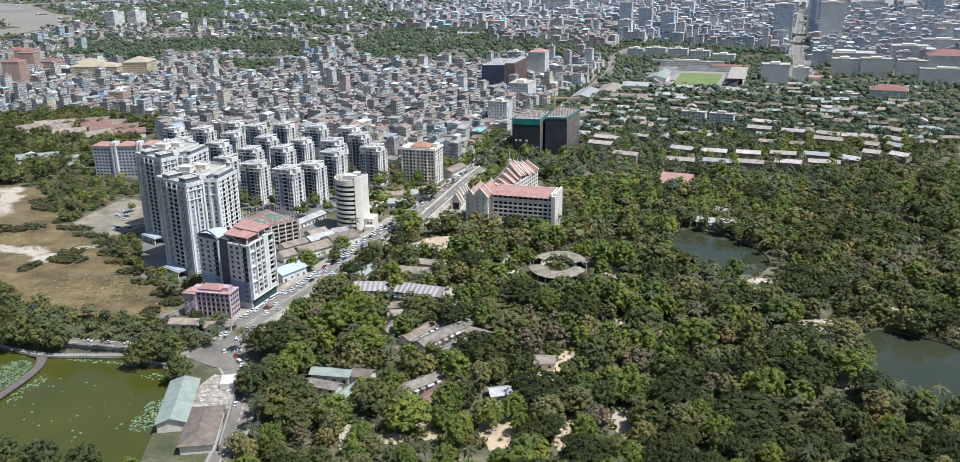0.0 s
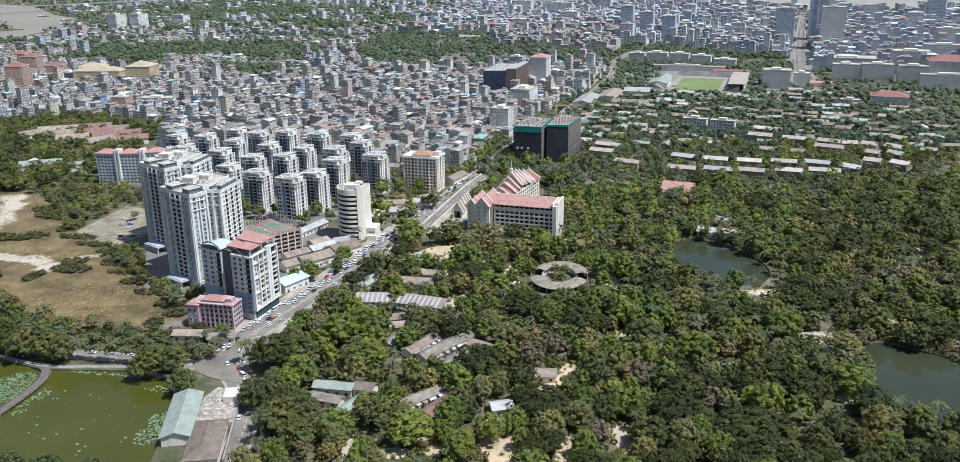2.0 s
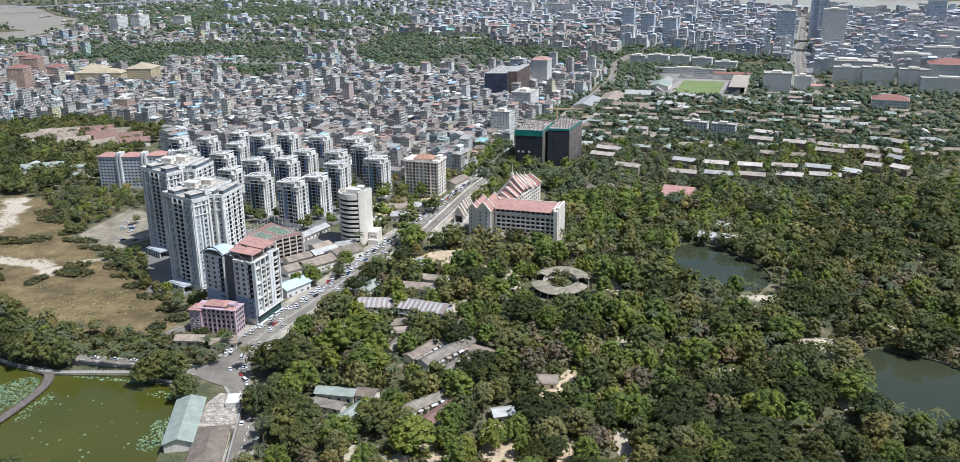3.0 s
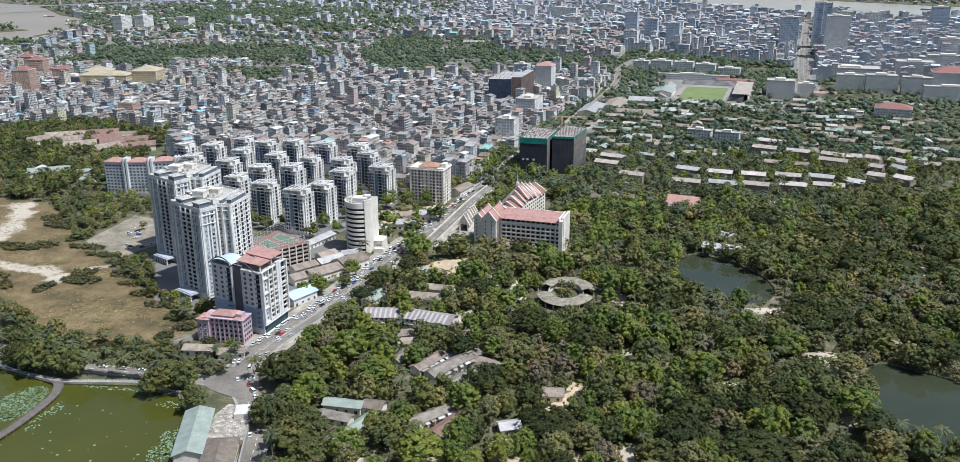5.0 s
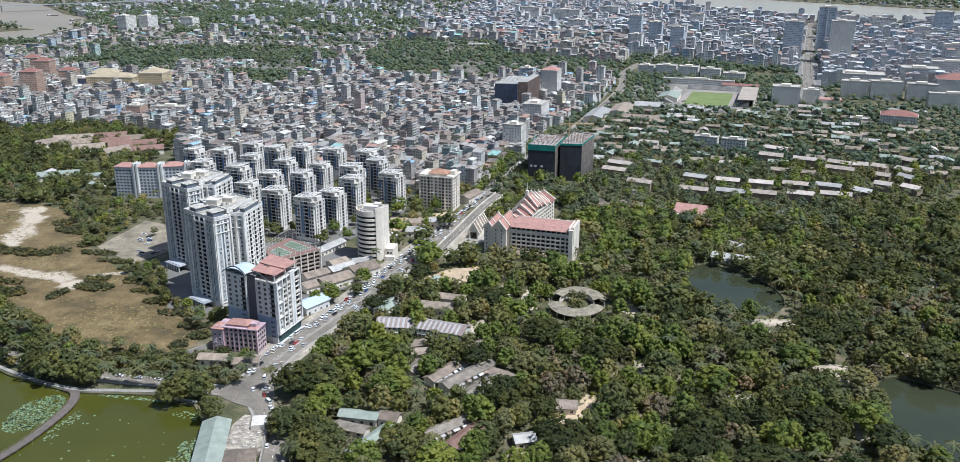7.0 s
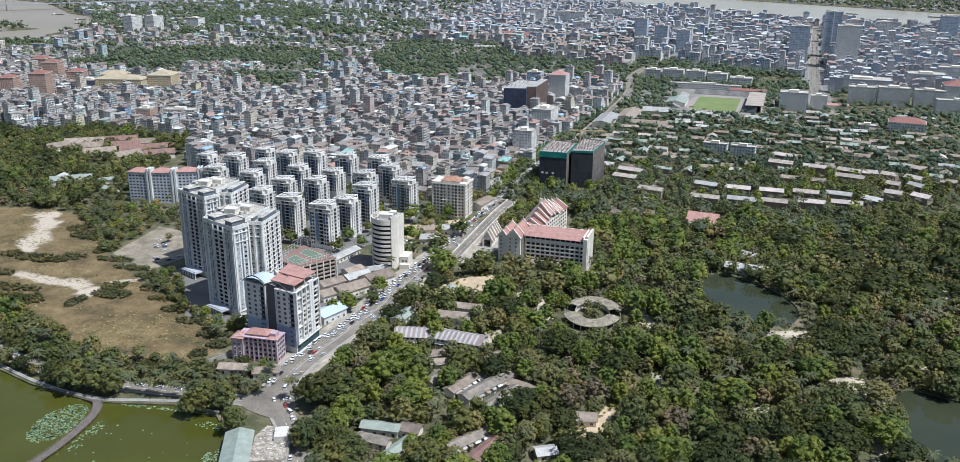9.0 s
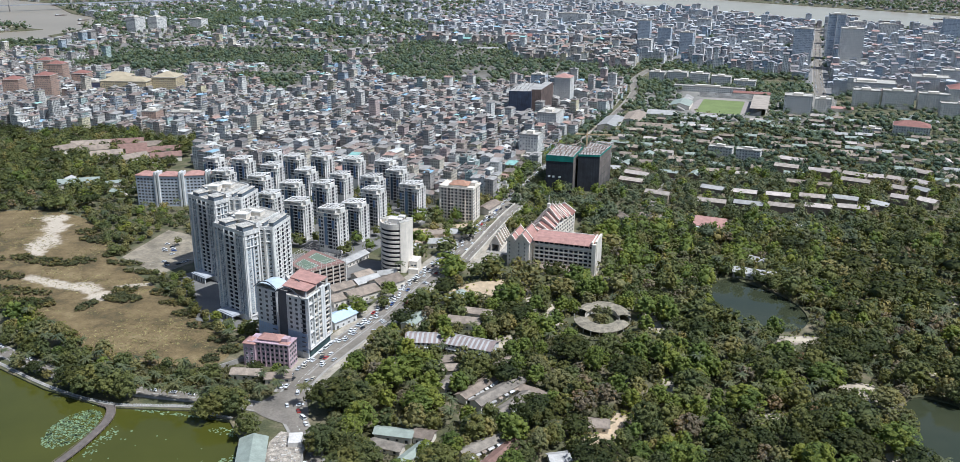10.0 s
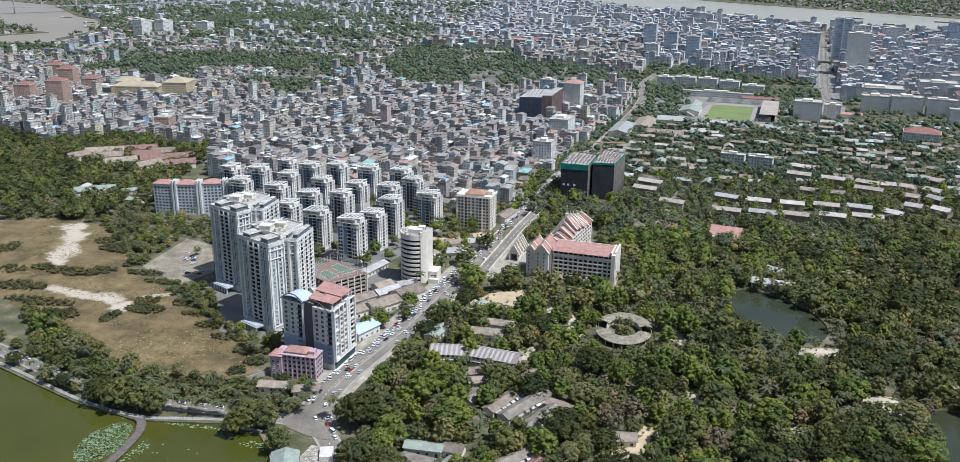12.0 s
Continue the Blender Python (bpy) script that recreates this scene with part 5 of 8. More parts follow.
for a, b in (((-13.2, 24.2), (-8.5, 26.6)), ((-8.5, 26.6), (6.5, 27.2)), ((6.5, 27.2), (10.2, 24.2))):
    for dz, order in ((0.35, 1), (0.0, -1)):
        s.face([(-16.3, a[0], a[1] + dz), (33.3, a[0], a[1] + dz), (33.3, b[0], b[1] + dz), (-16.3, b[0], b[1] + dz)][::order])
s.face([(-16.3, -13.2, 24.2), (33.3, -13.2, 24.2), (33.3, -13.2, 24.55), (-16.3, -13.2, 24.55)])
part("sloping_roof", s, M_TILEPALE, hotel, "pinkish red sloping roof")
part("ridge_wall", Shape().box(-16, 6.2, 27.2, 33, 7.0, 28.0), M_CREAM, hotel)
part("end_wall", Shape().box(31.0, -14, 0, 34.2, -11.2, 26.5).box(33.0, -11.2, 0, 34.6, 10, 28.4).box(30.6, -13.4, 26.5, 31.6, 8, 28.2), M_CREAM, hotel)
part("gable_wall", Shape().ring([(-38, -12), (-17, -12), (-17, 14), (-38, 14)], 0, 22, 0, 1), [M_CREAM, M_SLABROOF], hotel)
part("bay", Shape().ring([(-31, -15), (-19, -15), (-19, -12), (-31, -12)], 0, 23, 0, 0), M_CREAM, hotel)
grid(hotel, WIN_DARK, (-31, -15), (-19, -15), 4, 6, 3.1, 0, 1.1, 1.4, centred=[3.5, 8.5])
grid(hotel, WIN_DARK, (-38, -12), (-31, -12), 4, 6, 3.1, 0, 1.1, 1.4, centred=[2.2])
for x0, x1, y0, y1, z, rise in ((-30, -19, -16, 12, 23.0, 6.5), (-38.5, -30, -12.5, 13, 21.5, 5.0)):
    part("gable_roof", Shape().gable(x0, y0, x1, y1, z, rise, 0, 0.7, 0.4, "y", 1), [M_TILEPALE, M_CREAM], hotel, "red gable roof with pale bargeboards")
    for yy in (y0 - 0.8, (y0 + y1) / 2 - 4, y1 + 0.8):
        xm = (x0 + x1) / 2
        part("bargeboard", Shape().bar((x0 - 1.0, yy, z - 0.6), (xm, yy, z + rise + 0.5), 1.2, 1.0).bar((x1 + 1.0, yy, z - 0.6), (xm, yy, z + rise + 0.5), 1.2, 1.0).bar((xm, yy, z + rise), (xm, yy, z + rise + 2.2), 0.4, 0.4), M_CREAM, hotel, "pale pointed bargeboard")
part("main_wall", Shape().ring([(-31, 14), (-12, 14), (-4, 84), (-23, 86)], 0, 21, 0, 1), [M_CREAM, M_SLABROOF], hotel)
grid(hotel, WIN_BARE, (-12, 14), (-4, 84), 5, 5, 3.2, 14, 3.0, 2.1, 2.0, sill=0.6)
for k, (y0, y1, z, rise, w) in enumerate(((13, 22, 20.6, 5, 10.5), (21, 31, 21.6, 6, 10), (30, 40, 22.8, 7, 9.5), (38, 49, 24.2, 8, 9), (44, 55, 25.8, 9, 8.5), (53, 63, 24.2, 8, 9), (62, 73, 22.8, 7, 9.5), (72, 86, 21.4, 6, 10))):
    sh = pose(-22 + 8.0 * (y0 + y1 - 28) / 2 / 70, 0, 0)
    part("tier_roof", Shape().gable(-w, y0, w, y1, z, rise, 0, 0.6, 0.4, "y", 1), [M_TILE if k % 2 else M_TILEPALE, M_CREAM], hotel, "steep red tiered roof with pale bargeboards", sh)
    for yy in (y0 - 0.7, y1 + 0.7):
        s = Shape().bar((-w - 0.8, yy, z - 0.5), (0, yy, z + rise + 0.8), 1.3, 1.0).bar((w + 0.8, yy, z - 0.5), (0, yy, z + rise + 0.8), 1.3, 1.0)
        s.bar((0, yy, z + rise), (0, yy, z + rise + 3.0), 0.4, 0.4)
        part("bargeboard", s, M_CREAM, hotel, "pale pointed bargeboard", sh)
part("spire", Shape().ring([(-1.2, 46), (1.2, 46), (1.2, 48.4), (-1.2, 48.4)], 33, 38, 0, 0).bar((0, 47.2, 38), (0, 47.2, 45), 0.5, 0.5), M_CREAM, hotel, "slender pale roof spire", pose(-19, 0, 0))
M_PORCH = surface("weathered_shingle", (0.26, 0.20, 0.15), 0.85, 0.25)
for i in range(5):
    y0, zz = -12 + 5.6 * i, 6.0 + (0.9 * i if i < 3 else 0.9 * (4 - i))
    part("porch_roof", Shape().gable(-4.6, y0, 4.6, y0 + 4.6, zz, 7.5, 0, 0.3, 0.5, "y", 1), [M_PORCH, M_BEIGE], hotel, "steep brown entrance gable", pose(-57, 30, 0))
    s = Shape()
    for yy in (y0 - 0.4, y0 + 4.8):
        s.bar((-5.4, yy, zz - 0.9), (0, yy, zz + 8.2), 1.2, 0.9).bar((5.4, yy, zz - 0.9), (0, yy, zz + 8.2), 1.2, 0.9)
    part("bargeboard", s, M_CREAM, hotel, "pale pointed bargeboard", pose(-57, 30, 0))
part("porch_post", Shape().box(-61, 17, 0, -60, 46, 7).box(-54, 17, 0, -53, 46, 7), M_CREAM, hotel)
part("porch_floor", Shape().box(-64, 12, 0.0, -40, 48, 0.35), M_PAVE, hotel)
part("rear_hall", Shape().ring([(-14, -22), (16, -22), (16, -12.2), (-14, -12.2)], 0, 5.5, 0, 0), M_CREAM, hotel)
part("hall_roof", Shape().gable(-14, -22, 2, -12.5, 5.6, 1.6, 0).gable(3, -22, 16, -12.5, 5.4, 1.4, 0), M_BROWNSHEET, hotel)
keep_off([(-142, 632), (-62, 628), (-58, 672), (-88, 680), (-88, 752), (-122, 756), (-160, 720), (-160, 670)])

# ---------------------------------------------------------------- buildings under construction
site = thing("construction_block", "unfinished concrete blocks wrapped in black netting with a green band", "construction site", -106, 900)
for nm, poly, net in (("left_block", [(-137, 879), (-109, 877), (-104, 926), (-131, 936)], True), ("right_block", [(-105, 889), (-83, 890), (-74, 940), (-98, 952)], False)):
    q = local(poly, -106, 900)
    blk = part(nm, Shape().ring(q, 0, 39, 0, 1), [M_NET, M_CONCRETE], site, "black netting over concrete floors")
    part("green_band", Shape().ring(grow(q, 0.35), 33.5 if net else 37.5, 39.6, 0), M_GREENNET, blk, "green safety netting band")
    s = Shape()
    rnd = random.Random(3)
    for i in range(7):
        for j in range(9):
            p = Vector(q[0]).lerp(Vector(q[1]), (i + 0.5) / 7).lerp(Vector(q[3]).lerp(Vector(q[2]), (i + 0.5) / 7), (j + 0.5) / 9)
            hgt = 1.5 + 2.2 * rnd.random()
            s.box(p.x - 0.35, p.y - 0.35, 39, p.x + 0.35, p.y + 0.35, 39 + hgt)
            if rnd.random() < 0.7:
                s.bar((p.x, p.y, 39 + hgt), (p.x + 3.5, p.y + 0.4, 39 + hgt * 0.9), 0.5, 0.3)
    tagged(part("formwork", s, surface("raw_timber_%s" % nm, (0.36, 0.26, 0.21), 0.9, 0.3), blk, "timber formwork and steel bars"), kind="stuff")
    for k in range(5):
        length, yaw, at = wall_frame(q[1], q[2])
        part("scaffold_panel", Shape().box(0.4, -0.25, 2 + 7.2 * k, length - 0.4, 0.02, 8.6 + 7.2 * k), surface("faded_net_%s_%d" % (nm, k), (0.10 + 0.02 * k, 0.09 + 0.015 * k, 0.08 + 0.012 * k), 0.9, 0.35, streak=0.3), blk, "faded torn netting", pose(*q[1], 0, 0, 0, yaw))
    if net:
        length, yaw, at = wall_frame(q[0], q[1])
        for u in (3.5, 8.0, 14.5):
            part("banner", Shape().box(-1.2, -0.2, 16, 1.2, 0.01, 18), M_FRAME, blk, "pale worn banner", pose(*at(u), 0, 0, 0, yaw))
s = Shape().box(-0.8, -0.8, 0, 0.8, 0.8, 52).bar((-12, 0, 52), (26, 4, 52), 1.0, 1.2).bar((0, 0, 52), (0, 0, 58), 0.6, 0.6)
part("tower_crane", s, surface("crane_paint", (0.55, 0.40, 0.22), 0.6, 0.15), site, "thin yellow tower crane", pose(6, 30, 0))
keep_off([(-142, 872), (-80, 872), (-68, 945), (-100, 958), (-136, 942)])

far_site = thing("construction_block", "unfinished block in dark blue netting beside a finished pink tower", "construction site", -215, 1280)
part("netted_block", Shape().ring(local([(-240, 1254), (-208, 1258), (-198, 1330), (-232, 1334)], -215, 1280), 0, 42, 0, 1), [surface("navy_net", (0.035, 0.045, 0.075), 0.85, 0.3, streak=0.3), M_CONCRETE], far_site)
part("brown_block", Shape().ring(local([(-208, 1262), (-194, 1264), (-186, 1340), (-198, 1342)], -215, 1280), 0, 44, 0, 1), [surface("brown_net", (0.13, 0.092, 0.078), 0.85, 0.3, streak=0.3), M_CONCRETE], far_site)
for i in range(5):
    for j in range(6):
        part("column", Shape().box(-23 + 6 * i, -20 + 12 * j, 42, -22.2 + 6 * i, -19.2 + 12 * j, 44 + (i * j % 3)), M_BEIGE, far_site)
keep_rect(-210, 1298, 62, 90)


M_OCHRE = surface("ochre_roof", (0.40, 0.33, 0.22), 0.8, 0.15)


def office_block(x, y, w, d, h, rz, wall, label, roof="slab", category="building", name="office_block"):
    root = thing(name, label, category, x, y, 0, rz)
    keep_rect(x, y, w + 6, d + 6, rz)
    q = [(-w / 2, -d / 2), (w / 2, -d / 2), (w / 2, d / 2), (-w / 2, d / 2)]
    part("wall", Shape().ring(q, 0, h, 0), wall, root)
    if roof == "slab":
        s = Shape().ring(q, h - 0.1, h, 0, 0)
        parapet(s, grow(q, 0.3), h - 0.5, 1.7, 0.6)
        part("roof", s, M_SLABROOF, root)
        part("lift_house", Shape().box(-w * 0.2, -d * 0.2, h, w * 0.15, d * 0.2, h + 3.2), M_CREAM, root)
    else:
        part("eave", Shape().ring(grow(q, 0.9), h - 0.3, h + 0.3, 0, 0, 0), M_CREAM, root)
        part("roof", Shape().hip(*q[0], *q[2], h + 0.3, min(w, d) * 0.2, over=0.4), {"tile": M_TILE, "pale": M_TILEPALE, "ochre": M_OCHRE}[roof], root, "weathered hipped roof")
    return root


office_block(-172, 1366, 26, 26, 49, -8, M_OFFICE, "pink-beige apartment tower with red hipped roof", "pale", "tower", "apartment_tower")
office_block(-166, 1150, 26, 40, 35, -8, M_OFFICE, "plain white eleven-storey block")
office_block(-170, 998, 22, 22, 36, -8, M_OFFICE, "slim pale tower with grey windows", "slab", "tower", "apartment_tower")
office_block(-228, 1500, 24, 22, 32, -8, M_TOWERGLASS, "pale blue glass tower")
office_block(-874, 1288, 76, 30, 29, 8, M_YELLOW, "yellow apartment building with ochre hipped roof", "ochre", "apartment block", "apartment_block")
office_block(-820, 1322, 40, 38, 33, 8, M_YELLOW, "yellow apartment building with ochre hipped roof", "ochre", "apartment block", "apartment_block")
office_block(-925, 1345, 44, 30, 27, 8, M_YELLOW, "yellow apartment building with ochre hipped roof", "ochre", "apartment block", "apartment_block")
for x, y, h in ((-961, 1208, 46), (-1044, 1352, 42), (-1026, 1218, 36), (-998, 1350, 28), (-1125, 1430, 36)):
    office_block(x, y, 26, 24, h, 10, M_ORANGE, "orange-brown apartment tower with red roof", "tile", "tower", "apartment_tower")
office_block(-702, 1075, 20, 24, 26, 6, M_ORANGE, "narrow tan apartment tower", "slab", "tower", "apartment_tower")
office_block(-668, 1105, 44, 20, 20, 6, M_OFFICE, "pale blue-grey apartment block", "slab", "apartment block", "apartment_block")
office_block(-934, 1290, 32, 28, 25, 8, M_NAVY, "dark blue netted apartment block", "slab", "apartment block", "apartment_block")
# downtown towers
office_block(268, 2002, 38, 34, 76, -9, M_TOWERGLASS, "dark glass office tower", "slab", "tower", "office_tower")
office_block(352, 1935, 44, 40, 84, -9, M_OFFICE, "beige hotel tower with a grid of windows", "slab", "tower", "hotel_tower")
office_block(352, 1925, 66, 58, 16, -9, M_OFFICE, "beige podium of a hotel tower")
frame_tower = office_block(352, 2120, 36, 34, 98, -9, M_TOWERGLASS, "tall blue glass tower with a pale frame", "slab", "tower", "office_tower")
for x in (-18.6, -0.8, 17.0):
    part("pier", Shape().box(x, -17.9, 0, x + 1.6, -16.9, 101), M_FRAME, frame_tower, "pale vertical pier")
for x, y, w, d, h, mat in ((470, 2500, 40, 30, 52, M_OFFICE), (540, 2480, 40, 30, 50, M_OFFICE), (600, 2300, 34, 30, 44, M_OFFICE), (700, 2500, 40, 36, 66, M_TOWERGLASS), (560, 1900, 44, 34, 46, M_OFFICE), (630, 1960, 50, 30, 52, M_TOWERGLASS),
                           (30, 2120, 30, 26, 50, M_TOWERGLASS), (-20, 2160, 30, 26, 56, M_TOWERGLASS), (-60, 1990, 26, 24, 44, M_OFFICE), (-70, 2300, 30, 26, 60, M_TOWERGLASS), (-290, 2720, 90, 30, 40, M_OFFICE), (-400, 2740, 60, 30, 44, M_OFFICE), (-170, 2900, 60, 30, 38, M_OFFICE),
                           (90, 2600, 36, 30, 42, M_OFFICE), (180, 2480, 34, 28, 40, M_TOWERGLASS), (-230, 2450, 50, 30, 34, M_OFFICE), (180, 2080, 30, 26, 38, M_OFFICE), (-1420, 2200, 30, 40, 44, M_OFFICE), (-1380, 2240, 30, 40, 42, M_OFFICE), (-1290, 2300, 40, 30, 34, M_OFFICE)):
    office_block(x, y, w, d, h, -9, mat, "mid-rise town office block far off", "slab", "building")
for x, y, w, d, h, rf in ((182, 1395, 40, 30, 30, "slab"), (222, 1420, 24, 24, 22, "slab"), (300, 1500, 40, 26, 26, "slab"), (345, 1490, 46, 26, 28, "slab"), (395, 1480, 44, 24, 27, "slab"), (450, 1500, 60, 40, 34, "tile"), (430, 1420, 80, 20, 22, "slab"), (520, 1440, 80, 22, 22, "slab"),
                          (330, 1640, 90, 50, 20, "slab"), (430, 1640, 60, 40, 32, "slab"), (500, 1700, 70, 30, 36, "slab"), (600, 1650, 60, 30, 44, "slab"), (52, 1082, 28, 14, 13, "slab"), (84, 1073, 28, 14, 13, "slab"), (315, 1275, 46, 30, 14, "tile"), (265, 1275, 24, 18, 7, "slab")):
    office_block(x, y, w, d, h, -9 if y > 1300 else -14, M_OFFICE, "pale multi-storey town block", rf, "building", "town_block")

# ---------------------------------------------------------------- low houses, sheds and halls
def long_house(x, y, length, width, h, rz, roof, label, name="house", category="house", rise=None, wall=M_CREAM, group=""):
    """A low pitched-roof house: walls, openings, roof sheets with eaves; the ridge runs along its length."""
    root = thing(name, label, category, x, y, 0, rz, group)
    L, W = length / 2, width / 2
    part("wall", Shape().ring([(-L, -W), (L, -W), (L, W), (-L, W)], 0, h, 0), wall, root)
    part("roof", Shape().gable(-L, -W, L, W, h, rise or width * 0.2, 0, 0.9, 0.2, "x", 1), [roof, wall], root)
    n = max(2, int(length / (4.5 if y < 700 else 9))) if y < 930 and name != "hall" else 0
    for i in range(n):
        u = -L + length * (i + 0.5) / n
        ob = part("window" if i % 3 else "door", WIN_DARK, None, root, m=pose(u, -W, 0.9 if i % 3 else 0.1) @ Matrix.Diagonal((1.6, 1, min(1.4, h - 1.4) if i % 3 else 2.1, 1)))
    if name == "shed" and length > 24:          # awnings of odd sheets along both long sides
        own = random.Random(int(x * 7 + y))
        for side in (-1, 1):
            u = -L + 1.0
            while u < L - 4:
                run = own.uniform(2.5, 5.5)
                s = Shape()
                s.face([(u, side * (W + 2.1), h - 1.5), (u + run, side * (W + 2.1), h - 1.5), (u + run, side * W, h - 0.7), (u, side * W, h - 0.7)][::-side])
                s.face([(u, side * (W + 2.1), h - 1.58), (u + run, side * (W + 2.1), h - 1.58), (u + run, side * W, h - 0.78), (u, side * W, h - 0.78)][::side])
                part("awning", s, own.choice((M_FRAME, M_ZINC, M_RUSTY)), root, "patched sheet awning")
                u += run + own.uniform(0.2, 2.5)
    keep_rect(x, y, length + 3, width + 3, rz)
    if y < 650 or x < -500:
        keep_rect(x + 1.5, y - 9, length + 1, width + 3, rz, True)
    return root


def ends_house(a, b, width, h, roof, label, **kw):
    return long_house((a[0] + b[0]) / 2, (a[1] + b[1]) / 2, math.dist(a, b), width, h, math.degrees(math.atan2(b[1] - a[1], b[0] - a[0])), roof, label, **kw)


# park sheds
M_SHEDSHEET = surface("dusty_sheet", (0.205, 0.175, 0.14), 0.8, 0.35, 0.25, 1.4, each=0.15)
M_BROWNTILE = surface("dusty_brown_tile", (0.215, 0.125, 0.098), 0.8, 0.25, 0.3, 2.0)
for a, b, w, h, roof, label in (((-127, 427), (-110, 462), 7.5, 4.6, M_BROWNSHEET, "long zoo shed with a brown roof"), ((-117, 420), (-97, 454), 8.5, 5.5, M_SHEDSHEET, "long weathered zoo shed with pale awnings"), ((-103, 411), (-90, 438), 7.5, 5.0, M_SHEDSHEET, "white shed with a grey rusty roof"), ((-115, 465), (-106, 483), 7, 4.5, M_BROWNSHEET, "low shed with a brown roof"), ((-141, 435), (-136, 450), 7, 4.2, M_SHEDSHEET, "low shed with a grey roof"),
                                ((-114, 370), (-96, 393), 7.5, 4.5, M_SHEDSHEET, "low shed with patched brown sheets"), ((-100, 363), (-89, 388), 7, 4, M_BROWNTILE, "low shed with rusty striped sheets"), ((-163, 383), (-143, 383), 7.5, 4.5, M_GREENSHEET, "park building with a green-grey roof"),
                                ((-162, 373), (-145, 370), 6.5, 3.6, M_SHEDSHEET, "park building with a grey roof"), ((-142, 385), (-132, 384), 8.5, 4.5, M_BROWNSHEET, "dark grey hipped park building"), ((-146, 348), (-135, 376), 5.5, 3.8, M_GREENSHEET, "narrow green-roofed covered walk"),
                                ((-70, 376), (-61, 380), 8, 4, M_ZINC, "small hut with a pale roof"), ((-53, 415), (-43, 416), 9, 4, M_RUSTY, "small open hut with striped roof"), ((-148, 459), (-137, 463), 8, 4.5, M_RUSTY, "small house with a brown roof"), ((-158, 531), (-136, 530), 11, 5, M_RUSTY, "house with rusty patched roof"),
                                ((-184, 515), (-179, 536), 9, 4.5, M_GREENSHEET, "house with a grey-green roof"), ((-150, 470), (-139, 476), 8, 4.5, M_RUSTY, "small house with a brown roof"), ((-152, 548), (-132, 546), 9, 5, M_RUSTY, "low house with a rusty roof"), ((-178, 452), (-176, 470), 6, 4, M_RUSTY, "narrow house with a brown roof"),
                                ((-170, 560), (-160, 580), 8, 5, M_GREENSHEET, "house with a pale green roof"), ((40, 672), (74, 664), 12, 5, M_ZINC, "pondside pavilion with a pale roof"), ((55, 702), (66, 696), 10, 5, M_ZINC, "small hall with a steep pale roof"), ((14, 792), (40, 786), 26, 6, M_TILEPALE, "low hall with a red sheet roof"), ((104, 800), (126, 794), 9, 5, M_ZINC, "long hall with a pale roof"),
                                ((-57, 806), (-48, 786), 9, 5, M_RUSTY, "low house with a grey roof"), ((-42, 806), (-18, 800), 10, 5, M_RUSTY, "low house with a grey roof"), ((-97, 447), (-80, 440), 7, 4, M_BROWNSHEET, "low shed with a brown roof"), ((60, 545), (70, 540), 6, 3.5, M_RUSTY, "small kiosk with red-brown roof")):
    ends_house(a, b, w, h, roof, label, name="shed", category="shed")
# striped long hall by the road
M_FADED_HALL = surface("faded_hall_sheet", (0.25, 0.195, 0.175), 0.7, 0.22, 0.2, 1.2, each=0.15)
M_NEWSHEET = surface("pale_roof_sheet", (0.42, 0.41, 0.39), 0.5, 0.12, 0.3, 1.5)
for i, (a, b) in enumerate((((-177, 492), (-154, 495), ), ((-149, 495), (-119, 490)))):
    hall = ends_house(a, b, 15, 7.0, M_FADED_HALL, "two-storey hall with a striped corrugated roof", name="hall", category="hall", rise=2.6, wall=M_WHITE)
    L, yaw, at = wall_frame(a, b)
    grid(hall, WIN_DARK, (-L / 2, -7.5), (L / 2, -7.5), 0.4, 2, 3.4, int(L / 3.0), 1.5, 1.7, 0.8)
    for k in range(int(L / 3.2)):
        s = Shape()
        for side in (-1, 1):
            s.face([(-L / 2 + 3.2 * k + 0.2, side * 8.4, 6.78), (-L / 2 + 3.2 * k + 1.6, side * 8.4, 6.78), (-L / 2 + 3.2 * k + 1.6, 0, 9.66), (-L / 2 + 3.2 * k + 0.2, 0, 9.66)][::side])
        part("roof_sheet", s, M_NEWSHEET, hall, "pale new roof sheet")
    part("porch", Shape().box(-L / 2, -8.6, 3.1, L / 2, -7.5, 3.4), M_WHITE, hall)
ends_house((-237, 508), (-228, 527), 13, 6, M_BLUESHEET, "white house with a pale blue sheet roof", wall=M_WHITE)
